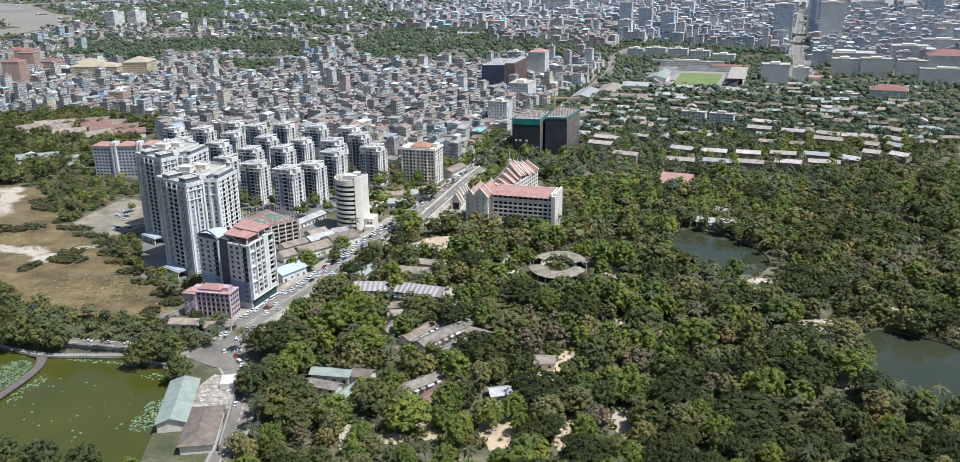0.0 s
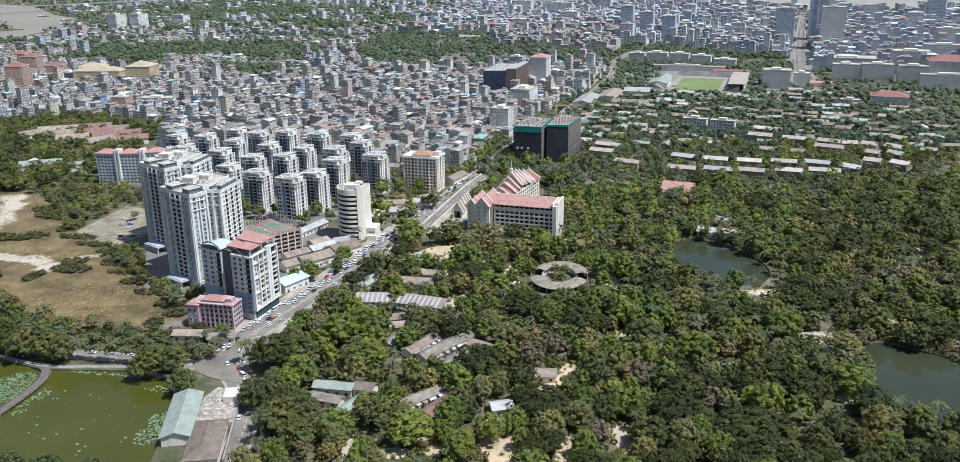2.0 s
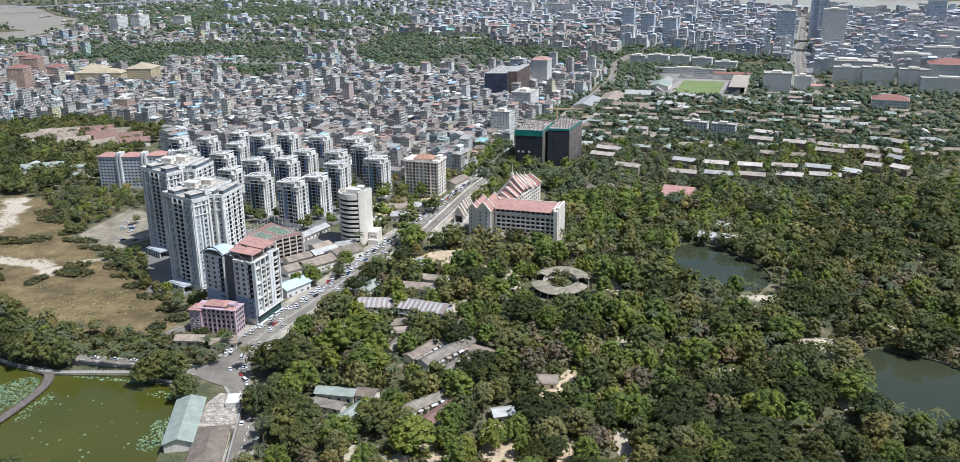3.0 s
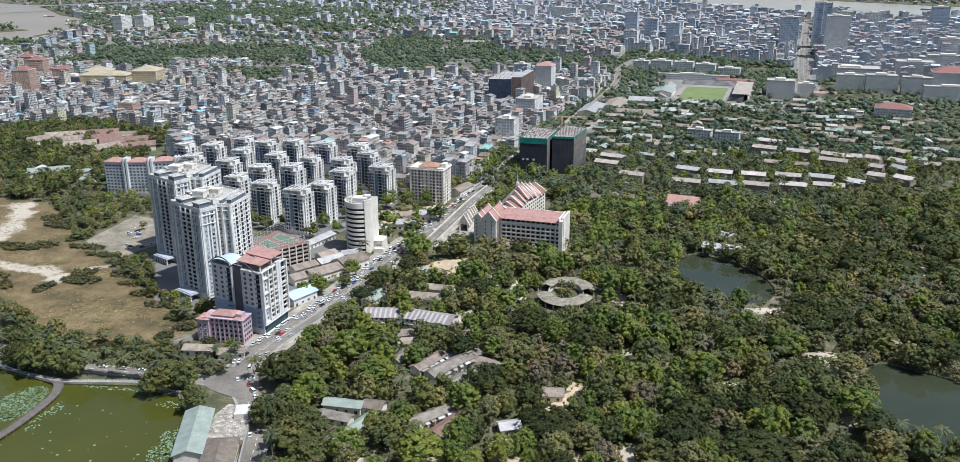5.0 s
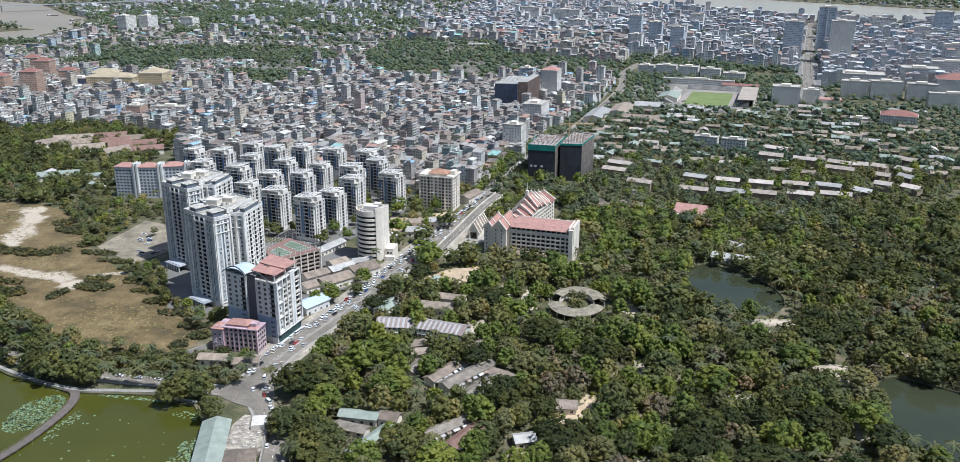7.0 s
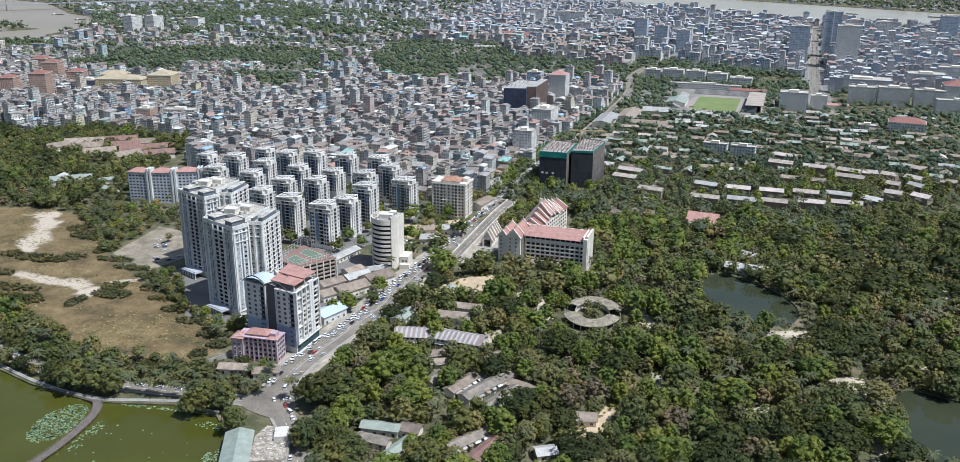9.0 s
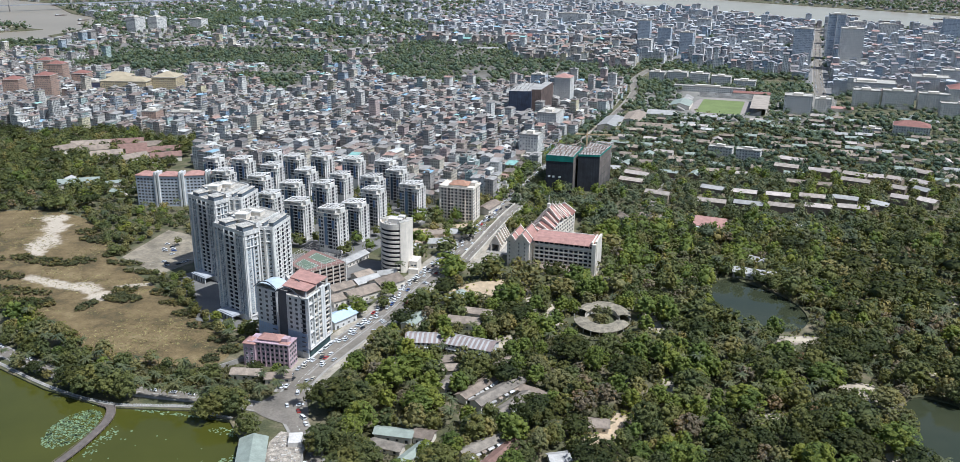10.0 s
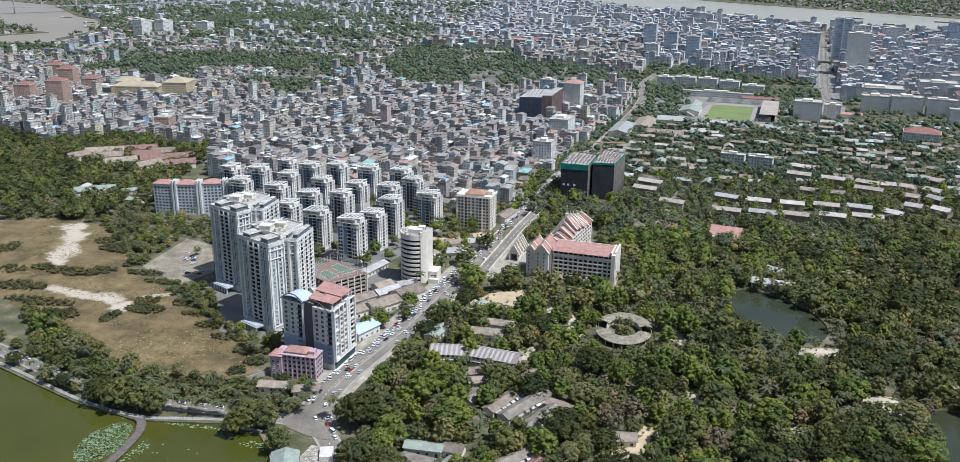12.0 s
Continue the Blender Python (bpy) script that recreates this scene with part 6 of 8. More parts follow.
for a, b, w, h, roof in (((-250, 545), (-238, 560), 12, 5, M_RUSTY), ((-239, 552), (-225, 572), 14, 6, M_BROWNSHEET), ((-256, 563), (-245, 578), 10, 5, M_RUSTY), ((-226, 578), (-214, 596), 16, 6, M_BROWNSHEET), ((-243, 580), (-231, 596), 11, 5, M_ZINC), ((-248, 594), (-240, 606), 10, 4.5, M_RUSTY), ((-268, 618), (-258, 648), 9, 4.5, M_ZINC), ((-232, 602), (-220, 610), 9, 5, M_ZINC),
                         ((-213, 685), (-196, 690), 12, 5, M_ZINC), ((-222, 706), (-206, 712), 10, 5, M_RUSTY), ((-200, 715), (-186, 716), 12, 5, M_ZINC), ((-230, 670), (-218, 676), 9, 4, M_ZINC), ((-185, 785), (-178, 812), 12, 6, M_BROWNSHEET),
                         ((-268, 430), (-252, 432), 8, 4, M_RUSTY), ((-246, 428), (-232, 433), 8, 4, M_BROWNSHEET)):
    ends_house(a, b, w, h, roof, "low roadside house with a weathered sheet roof")
# lakeside restaurant
ends_house((-208, 322), (-222, 361), 13, 5, M_GREENSHEET, "long lakeside restaurant with a pale green roof on posts", name="restaurant", category="restaurant", rise=2.2)
rest = thing("restaurant", "lakeside terrace building with grey hipped roof and pale terrace", "restaurant", -194, 326, 0, 18)
part("wall", Shape().ring([(-7, -20), (7, -20), (7, 13), (-7, 13)], 0, 4.5, 0), M_CREAM, rest)
part("roof", Shape().hip(-7, -20, 7, 13, 4.6, 2.8, over=1.0), M_BROWNSHEET, rest)
part("terrace", Shape().ring([(-9, 13), (9, 13), (12, 44), (-3, 50), (-8, 40)], 0, 3.0, 0, 0), surface("stained_terrace", (0.33, 0.285, 0.23), 0.9, 0.5, 0.3, 1.2), rest, "pale rubble-strewn terrace")
s = Shape()
rnd = random.Random(8)
for _ in range(80):
    x, y, k = -6 + 15 * rnd.random(), 15 + 30 * rnd.random(), 0.15 + 0.6 * rnd.random() ** 2
    s.box(x - k, y - k * 0.6, 3.0, x + k, y + k * 0.6, 3.2 + 0.8 * rnd.random())
tagged(part("terrace_clutter", s, M_BEIGE, rest, "white tables, boards and rubble"), kind="stuff")
part("terrace_wall", Shape().box(9.5, -20, 0, 10.3, 46, 3.6), M_PAVE, rest)
part("terrace_roof", Shape().box(2, 34, 3.0, 9, 44, 5.4), M_BEIGE, rest)
keep_off([(-228, 300), (-172, 300), (-190, 350), (-205, 380), (-236, 384)])
# ring pavilion
ring_root = thing("ring_pavilion", "round open pavilion with a grey ring roof", "pavilion", -56, 558)
n = 40
m_ring = surface("ring_roof_felt", (0.25, 0.215, 0.155), 0.85, 0.4, 0.3, 1.2)
for lo, hi in ((1, 18), (22, 38)):
    s = Shape()
    for i in range(lo, hi):
        w0, w1 = 2 * math.pi * i / n, 2 * math.pi * (i + 1) / n
        at_ = lambda rx, ry, w, z: (rx * math.cos(w), ry * math.sin(w), z)
        s.face([at_(20, 27, w0, 4.0), at_(20, 27, w1, 4.0), at_(15.5, 21, w1, 5.4), at_(15.5, 21, w0, 5.4)])
        s.face([at_(15.5, 21, w0, 5.4), at_(15.5, 21, w1, 5.4), at_(10.5, 14.5, w1, 4.5), at_(10.5, 14.5, w0, 4.5)])
        s.face([at_(20, 27, w0, 3.6), at_(20, 27, w1, 3.6), at_(20, 27, w1, 4.0), at_(20, 27, w0, 4.0)])
    part("roof", s, m_ring, ring_root)
for i in range(0, n, 2):
    w = 2 * math.pi * i / n
    part("post", Shape().box(-0.25, -0.25, 0, 0.25, 0.25, 4), M_CREAM, ring_root, m=pose(19 * math.cos(w), 26 * math.sin(w), 0))
part("inner_wall", Shape().ring([(12 * math.cos(2 * math.pi * i / 24), 16 * math.sin(2 * math.pi * i / 24)) for i in range(24)], 0, 4.4, 0), M_CREAM, ring_root)
for dy in (0, -10, -20):
    keep_off([(-56 + (27 if dy else 21) * math.cos(i * 0.314), 558 + dy + 28 * math.sin(i * 0.314)) for i in range(20)], dy < 0)
# road ramp beside the hotel
RAMP = smooth_line([(-179, 655), (-173, 695), (-166, 745), (-157, 806)], 6)
ramp_root = thing("road_ramp", "walled concrete road ramp rising along the main road", "road ramp", kind="structure")
ramp_z = lambda f: 0.3 + 6.2 * min(1.0, f * 1.3)
left, right = offset_line(RAMP, 0.0), offset_line(RAMP, 8.4)
deck_s, wall_s, mark_s = Shape(), Shape(), Shape()
for i in range(len(RAMP) - 1):
    z0, z1 = ramp_z(i / (len(RAMP) - 1)), ramp_z((i + 1) / (len(RAMP) - 1))
    deck_s.face([(*right[i], z0), (*right[i + 1], z1), (*left[i + 1], z1), (*left[i], z0)])
    for e, side in ((left, -1), (right, 1)):
        d = (e[i + 1] - e[i]).normalized()
        o = Vector((d.y, -d.x)) * 0.9 * side
        p, q, p2, q2 = e[i], e[i + 1], e[i] + o, e[i + 1] + o
        for quad in ([(*p2, 0), (*q2, 0), (*q2, z1 + 1.2), (*p2, z0 + 1.2)], [(*p, z0), (*q, z1), (*q, z1 + 1.2), (*p, z0 + 1.2)], [(*p, z0 + 1.2), (*q, z1 + 1.2), (*q2, z1 + 1.2), (*p2, z0 + 1.2)]):
            wall_s.face(quad)
    a, b = left[i].lerp(right[i], 0.5), left[i + 1].lerp(right[i + 1], 0.5)
    mark_s.bar((*a, z0 + 0.02), (*a.lerp(b, 0.5), (z0 + z1) / 2 + 0.02), 0.25, 0.04)
part("deck", deck_s, M_ROADTOP, ramp_root, "grey asphalt ramp deck")
part("parapet", wall_s, surface("ramp_concrete", (0.56, 0.51, 0.43), 0.85, 0.2, streak=0.25), ramp_root, "pale concrete side walls")
part("lane_marking", mark_s, M_PAINT, ramp_root)
keep_off(strip(RAMP, -3, 12))

# football ground
stadium = thing("stadium", "football ground with a green pitch, track and low stands", "stadium", 72, 1436, 0, -8)
part("track", Shape().ring([(44 * math.copysign(abs(math.cos(w)) ** 0.6, math.cos(w)), 82 * math.copysign(abs(math.sin(w)) ** 0.6, math.sin(w))) for w in (2 * math.pi * i / 36 for i in range(36))], 0.05, 0.2, 0, 0), M_TRACK, stadium)
part("pitch", Shape().ring([(-33, -62), (33, -62), (33, 62), (-33, 62)], 0.2, 0.28, 0, 0), M_PITCH, stadium, "bright green mown pitch")
for x0, y0, x1, y1 in ((-44, 88, 44, 100), (-62, -60, -50, 70)):
    s = Shape()
    for k in range(5):
        if x1 - x0 > y1 - y0:
            s.box(x0, y0 + 2.4 * k, 0, x1, y0 + 2.4 * (k + 1), 1.2 * (k + 1))
        else:
            s.box(x1 - 2.4 * (k + 1), y0, 0, x1 - 2.4 * k, y1, 1.2 * (k + 1))
    part("stand", s, M_CONCRETE, stadium, "stepped concrete stand")
for k in range(6):
    part("stand_tier", Shape().box(48 + 2.6 * k, -60, 0, 48 + 2.6 * (k + 1), 66, 1.3 * (k + 1)), M_CONCRETE, stadium)
s = Shape()
s.ring([(46, -62), (72, -62), (72, 68), (46, 68)], 11.0, 11.5, 0, 0, 0)
part("stand_roof", s, surface("stand_sheet", (0.38, 0.32, 0.26), 0.7, 0.2), stadium, "beige cantilever stand roof")
part("back_wall", Shape().box(69, -62, 0, 70, 68, 11), M_CREAM, stadium)
keep_rect(76, 1436, 136, 204, -8)
# long institution behind the ground
for x0, x1, h in ((-44, -16, 20), (-12, 24, 22), (28, 62, 22), (66, 100, 20), (104, 142, 15)):
    office_block((x0 + x1) / 2, 1668 - (x0 + 44) * 0.25, x1 - x0, 26, h, -9, M_OFFICE, "long cream colonnaded station building", "slab", "station", "station_building")
office_block(60, 1580, 120, 16, 9, -9, M_OFFICE, "low grey stand building with arches", "slab")
# red-roofed school compound
for i, (x, y, l, w, rz) in enumerate(((-712, 948, 44, 13, 28), (-676, 968, 40, 13, 30), (-690, 926, 36, 14, 32), (-655, 942, 38, 13, 30), (-662, 905, 34, 15, 34), (-630, 925, 32, 14, 30), (-636, 962, 34, 12, 28), (-606, 942, 34, 15, 33), (-622, 898, 30, 13, 60), (-590, 912, 34, 14, 34), (-728, 918, 26, 13, 62))):
    long_house(x, y, l, w - 2, 7, rz, (M_RUSTY, M_BROWNTILE, M_BROWNSHEET, M_BROWNTILE)[i % 4], "school building with a red-brown tiled roof", name="school", category="school", rise=4.2)
long_house(-620, 790, 40, 16, 6, 30, M_GREENSHEET, "hall with a pale green roof", name="hall", category="hall")
for i, (x, y) in enumerate(((-560, 770), (-545, 785), (-585, 800), (-560, 820), (-530, 800), (-640, 800))):
    long_house(x, y, 16, 9, 4.5, 20 * i, M_ZINC if i % 2 else M_GREENSHEET, "low white house with a pale roof")
# far halls by the main road, shrine halls and the red roofs before downtown
for x, y, l, w, h, rz, rf in ((-90, 1240, 26, 70, 9, -8, M_ZINC), (-60, 1290, 26, 70, 8, -8, M_RUSTY), (-30, 1235, 50, 22, 7, -8, M_BROWNSHEET), (-20, 1330, 40, 30, 8, -8, M_ZINC), (-380, 2300, 90, 40, 18, -9, M_TILE), (-370, 2230, 80, 30, 14, -9, M_TILEPALE), (-220, 2330, 70, 40, 16, -9, M_TILE),
                              (-560, 2330, 110, 40, 10, 20, M_ZINC), (10, 1420, 30, 50, 8, -8, M_GREENSHEET), (-420, 2060, 60, 20, 9, 10, M_ZINC), (250, 1440, 40, 16, 7, -9, M_TILEPALE), (130, 1560, 60, 16, 6, -9, M_TILE)):
    long_house(x, y, max(l, w), min(l, w), h * 0.8, rz if l >= w else rz + 90, rf, "large hall with a weathered pitched roof", name="hall", category="hall", rise=min(l, w) * 0.13)

# rows of workers' houses
M_FADED = surface("faded_sheet", (0.45, 0.385, 0.335), 0.7, 0.22, 0.2, 1.2, each=0.2)
ROWS = [((18, 860), (44, 856)), ((53, 902), (77, 898)), ((53, 860), (79, 855)), ((87, 898), (109, 895)), ((85, 859), (108, 855)), ((120, 900), (143, 896)), ((120, 864), (143, 860)), ((152, 901), (174, 895)), ((151, 868), (178, 864)), ((-33, 880), (-10, 872)), ((-61, 926), (-38, 918)),
        ((-57, 956), (-32, 946)), ((24, 912), (45, 904)), ((145, 1014), (168, 1007)), ((181, 1006), (202, 995)), ((174, 978), (200, 968)), ((119, 1066), (143, 1054)), ((185, 890), (200, 879)), ((211, 918), (225, 912)), ((218, 956), (232, 949)), ((225, 996), (238, 988)),
        ((236, 912), (249, 901)), ((243, 955), (254, 944)), ((248, 988), (261, 976)), ((110, 1028), (134, 1020)), ((262, 1035), (275, 1022))]
for i, (a, b) in enumerate(ROWS):
    ends_house(a, b, 12 if i > 16 else 10, 7.6, (M_DUN, M_FADED, M_ZINC, M_FADED, M_DUN)[i % 5], "long two-storey house with a weathered sheet roof", group="workers' houses", rise=2.2, wall=M_BROWNSHEET if i % 3 else M_RUSTY)
    keep_rect((a[0] + b[0]) / 2, (a[1] + b[1]) / 2 - 11, 27, 12, -10)
rnd = random.Random(21)
QUARTER = [(-60, 830), (240, 850), (330, 1000), (380, 1400), (150, 1370), (0, 1330), (-60, 1250), (-110, 1100), (-95, 960)]
count = 0
for r in range(26):
    for c in range(16):
        x, y = -110 + 33 * c + rnd.uniform(-5, 5) + 0.14 * 24 * r + (14 if r % 2 else 0), 985 + 19 * r + rnd.uniform(-4, 4) - 3.5 * c
        if in_poly(x, y, QUARTER) and is_free(x, y) and is_free(x + 10, y) and is_free(x - 10, y) and rnd.random() < 0.55:
            long_house(x, y, rnd.uniform(12, 24), rnd.uniform(8, 12), rnd.uniform(4.0, 6.5), -9 + rnd.uniform(-10, 10) + (90 if rnd.random() < 0.12 else 0), rnd.choice((M_ZINC, M_RUSTY, M_FADED, M_RUSTY, M_RUSTY, M_BROWNSHEET, M_GREENSHEET)), "low house with a weathered sheet roof among trees", group="workers' houses", wall=rnd.choice((M_RUSTY, M_BROWNSHEET, M_BEIGE)))
            count += 1

# ---------------------------------------------------------------- the dense town
WOODS = [(-626, 1695), (-433, 1462), (-330, 1500), (-250, 1560), (-90, 1560), (-40, 1780), (-200, 1880), (-332, 1900), (-396, 2162), (-658, 2179)]
BELTS = [WOODS,
         [(-826, 1575), (-640, 1340), (-560, 1430), (-660, 1560)],
         [(-1230, 1560), (-1000, 1540), (-880, 1700), (-640, 1700), (-640, 1830), (-900, 1960), (-1150, 1860)],
         [(-1700, 1600), (-1500, 1730), (-1380, 1880), (-1560, 1960), (-1800, 1800)],
         [(-1500, 2620), (-1250, 3000), (-1080, 2800), (-1350, 2440)]]
TOWN = [(-500, 850), (-420, 850), (-245, 800), (-178, 800), (-159, 950), (-127, 1161), (-100, 1344), (-85, 1500), (-80, 1900), (-60, 3400), (-300, 3750), (-1400, 4300), (-2400, 3500), (-2000, 2800), (-1660, 2420), (-1500, 1980), (-1500, 1600), (-1100, 1150), (-1000, 1085), (-830, 990), (-740, 1045), (-600, 1015), (-540, 890)]
DOWNTOWN = [(-80, 1960), (200, 1800), (240, 1760), (250, 1600), (640, 1540), (1300, 2600), (830, 2790), (470, 2880), (280, 3060), (50, 3380), (-60, 3400)]
m_street = bpy.data.materials.new("street_dust")
t_, b_ = links(m_street)
street = ramp(t_, noise_of(t_, 0.012, 5, 0.6), [(0.38, (0.22, 0.20, 0.18)), (0.50, (0.16, 0.145, 0.115)), (0.58, (0.085, 0.090, 0.050))])
t_.links.new(mixed(t_, 1.0, street, ramp(t_, noise_of(t_, 0.35, 4), [(0.3, (0.7, 0.7, 0.7)), (0.7, (1.25, 1.25, 1.25))]), "MULTIPLY"), b_.inputs["Base Color"])
b_.inputs["Roughness"].default_value = 0.9
sheet("pavement", turned(TOWN), 0.05, m_street, "grey dusty streets between the houses", "pavement")
sheet("pavement", turned(DOWNTOWN), 0.05, surface("street_asphalt", (0.20, 0.19, 0.18), 0.9, 0.25, 0.03, 0.4), "grey downtown streets", "pavement")


def town_house(s, x, y, w, d, h, rz, kind, rnd, plain=False):
    """Adds one town house to a joined mesh: walls in slot 0, roof in slot 1."""
    c, sn = math.cos(radians(rz)), math.sin(radians(rz))
    P_ = lambda a, b: (x + c * a - sn * b, y + sn * a + c * b)
    q = [P_(-w / 2, -d / 2), P_(w / 2, -d / 2), P_(w / 2, d / 2), P_(-w / 2, d / 2)]
    shift = rnd.random() * 40
    s.ring(q, 0, h, 0, None, None, shift)
    if kind == 0:
        s.ring([P_(-w / 2 - 0.4, -d / 2 - 0.4), P_(w / 2 + 0.4, -d / 2 - 0.4), P_(w / 2 + 0.4, d / 2 + 0.4), P_(-w / 2 - 0.4, d / 2 + 0.4)], h - 0.2, h + 0.8, 0, None, 0)
        s.face([(*p, h + 0.35) for p in q], 1)
        a, b = rnd.uniform(-w * 0.25, w * 0.2), rnd.uniform(-d * 0.3, d * 0.3)
        s.ring([P_(a - 1.6, b - 2), P_(a + 1.6, b - 2), P_(a + 1.6, b + 2), P_(a - 1.6, b + 2)], h + 0.3, h + 3.1, 0, 1)
    else:
        rise, o = min(w, d) * rnd.uniform(0.10, 0.17), 0.7
        n = len(s.v)
        if kind == 1:      # ridge along the depth
            pts = [(-w / 2 - o, -d / 2 - o, h), (w / 2 + o, -d / 2 - o, h), (w / 2 + o, d / 2 + o, h), (-w / 2 - o, d / 2 + o, h), (0, -d / 2 - o, h + rise), (0, d / 2 + o, h + rise)]
            fs = ((0, 4, 5, 3), (4, 1, 2, 5), (0, 1, 4), (2, 3, 5))
        elif kind == 2:
            pts = [(-w / 2 - o, -d / 2 - o, h), (w / 2 + o, -d / 2 - o, h), (w / 2 + o, d / 2 + o, h), (-w / 2 - o, d / 2 + o, h), (-w / 2 - o, 0, h + rise), (w / 2 + o, 0, h + rise)]
            fs = ((0, 1, 5, 4), (4, 5, 2, 3), (1, 2, 5), (3, 0, 4))
        else:              # one slope
            pts = [(-w / 2 - o, -d / 2 - o, h), (w / 2 + o, -d / 2 - o, h), (w / 2 + o, d / 2 + o, h + rise), (-w / 2 - o, d / 2 + o, h + rise), (-w / 2 - o, d / 2 + o, h), (w / 2 + o, d / 2 + o, h)]
            fs = ((0, 1, 2, 3), (4, 3, 2, 5), (0, 3, 4), (1, 5, 2))
        s.v += [(*P_(a, b), z) for a, b, z in pts]
        for f in fs:
            s.f.append(tuple(n + i for i in f))
            s.m.append(1)
            s.uv.append([(0.0, 0.0)] * len(f))
        s.face([(*P_(a, b), h - 0.05) for a, b, z in (pts[3], pts[2], pts[1], pts[0])], 1)
        if plain:
            return
        s.ring([P_(a, b) for a, b, z in pts[:4]] if kind != 3 else [P_(a, b) for a, b in ((-w / 2 - o, -d / 2 - o), (w / 2 + o, -d / 2 - o), (w / 2 + o, d / 2 + o), (-w / 2 - o, d / 2 + o))], h - 0.45, h + 0.02, 0)
        if not plain and rnd.random() < 0.45:      # a lower lean-to or a raised roof room
            a, k, up = rnd.uniform(-w * 0.2, w * 0.2), rnd.uniform(1.8, 3.2), rise + rnd.uniform(0.6, 1.8)
            b = rnd.uniform(-d * 0.35, d * 0.3)
            s.ring([P_(a - k, b - 2), P_(a + k, b - 2), P_(a + k, b + 2), P_(a - k, b + 2)], h, h + up, 0)
            s.face([(*P_(a - k - 0.4, b - 2.4), h + up), (*P_(a + k + 0.4, b - 2.4), h + up), (*P_(a + k + 0.4, b + 2.4), h + up + 0.7), (*P_(a - k - 0.4, b + 2.4), h + up + 0.7)], 1)
    if kind == 0 and not plain:
        for _ in range(rnd.randrange(1, 4)):      # sheds, awnings and boards on the flat roof
            a, b, k = rnd.uniform(-w * 0.38, w * 0.3), rnd.uniform(-d * 0.4, d * 0.35), rnd.uniform(0.8, 2.2)
            s.ring([P_(a - k, b - 1.2), P_(a + k, b - 1.2), P_(a + k, b + 1.2), P_(a - k, b + 1.2)], h + 0.3, h + rnd.uniform(1.2, 2.6), rnd.choice((0, 1)), rnd.choice((0, 1)))
    if rnd.random() < 0.35:
        a, b = rnd.uniform(-w * 0.3, w * 0.3), rnd.uniform(-d * 0.35, d * 0.35)
        s.ring([P_(a + 0.8 * math.cos(k * 1.047), b + 0.8 * math.sin(k * 1.047)) for k in range(6)], h, h + 2.6, 1, 1)


def town_balconies(s, x, y, w, d, h, rz, rnd):
    """Stacks of balcony slabs on the street front, part of the walls."""
    c, sn = math.cos(radians(rz)), math.sin(radians(rz))
    P_ = lambda a, b: (x + c * a - sn * b, y + sn * a + c * b)
    both = rnd.random() < 0.6
    for side, fl in [(k, j) for k in ((False, True) if both else (rnd.random() < 0.5,)) for j in range(1, int(h / 3.1))]:
        z = 3.1 * fl
        if side:
            q = [P_(w / 2, -d * 0.4), P_(w / 2 + 1.1, -d * 0.4), P_(w / 2 + 1.1, d * 0.4), P_(w / 2, d * 0.4)]
        else:
            q = [P_(-w * 0.42, -d / 2 - 1.1), P_(w * 0.42, -d / 2 - 1.1), P_(w * 0.42, -d / 2), P_(-w * 0.42, -d / 2)]
        n = len(s.v)
        s.v += [(*p, z) for p in q] + [(*p, z + 0.85) for p in q]
        for f in ((0, 1, 5, 4), (1, 2, 6, 5), (3, 0, 4, 7), (4, 5, 6, 7), (3, 2, 1, 0)):
            s.f.append(tuple(n + i for i in f))
            s.m.append(0)
            s.uv.append([(0.0, 0.0)] * 4)


rnd = random.Random(77)
spots = []
GX, GY = Vector((math.cos(radians(-8)), math.sin(radians(-8)))), Vector((-math.sin(radians(-8)), math.cos(radians(-8))))
origin = Vector((-150, 780))
v = 0.0
row = 0
while v < 3300:
    scale = 0.9 if v < 500 else (1.1 if v < 1300 else 1.45)
    dep = rnd.uniform(12, 17) * scale
    u = -2300.0
    while u < 1100:
        wid = rnd.uniform(7.6, 12.6) * scale
        p = origin + GX * (u + wid / 2) + GY * (v + dep / 2)
        u += wid + (0.6 if rnd.random() < 0.72 else rnd.uniform(3, 9))
        if not (-0.92 * p.y - 60 < p.x < 0.40 * p.y + 60):
            continue
        town, down = in_poly(p.x, p.y, TOWN), in_poly(p.x, p.y, DOWNTOWN)
        if not (town or down) or any(in_poly(p.x, p.y, q) for q in BELTS) or not is_free(p.x, p.y) or not is_free(p.x + 8, p.y) or not is_free(p.x - 8, p.y):
            continue
        gap = noise.noise((p.x * 0.006, p.y * 0.006, 3.0))
        leafy = p.x < -520 - 0.05 * p.y and p.y > 1420          # outskirts with gardens
        if gap > (0.08 if leafy else 0.55) or rnd.random() < (0.2 if leafy else 0.04):
            continue
        floors = rnd.choice((1, 2, 2, 2, 3, 3, 4)) if leafy else rnd.choice((3, 3, 4, 4, 5, 5, 6, 6, 7, 7)) if town else rnd.choice((3, 4, 4, 5, 6, 7, 8))
        if rnd.random() < (0.05 if town else 0.16):
            floors += rnd.choice((3, 4, 5, 6))
        if p.y < 900:
            floors = rnd.choice((3, 4, 5, 6, 8))
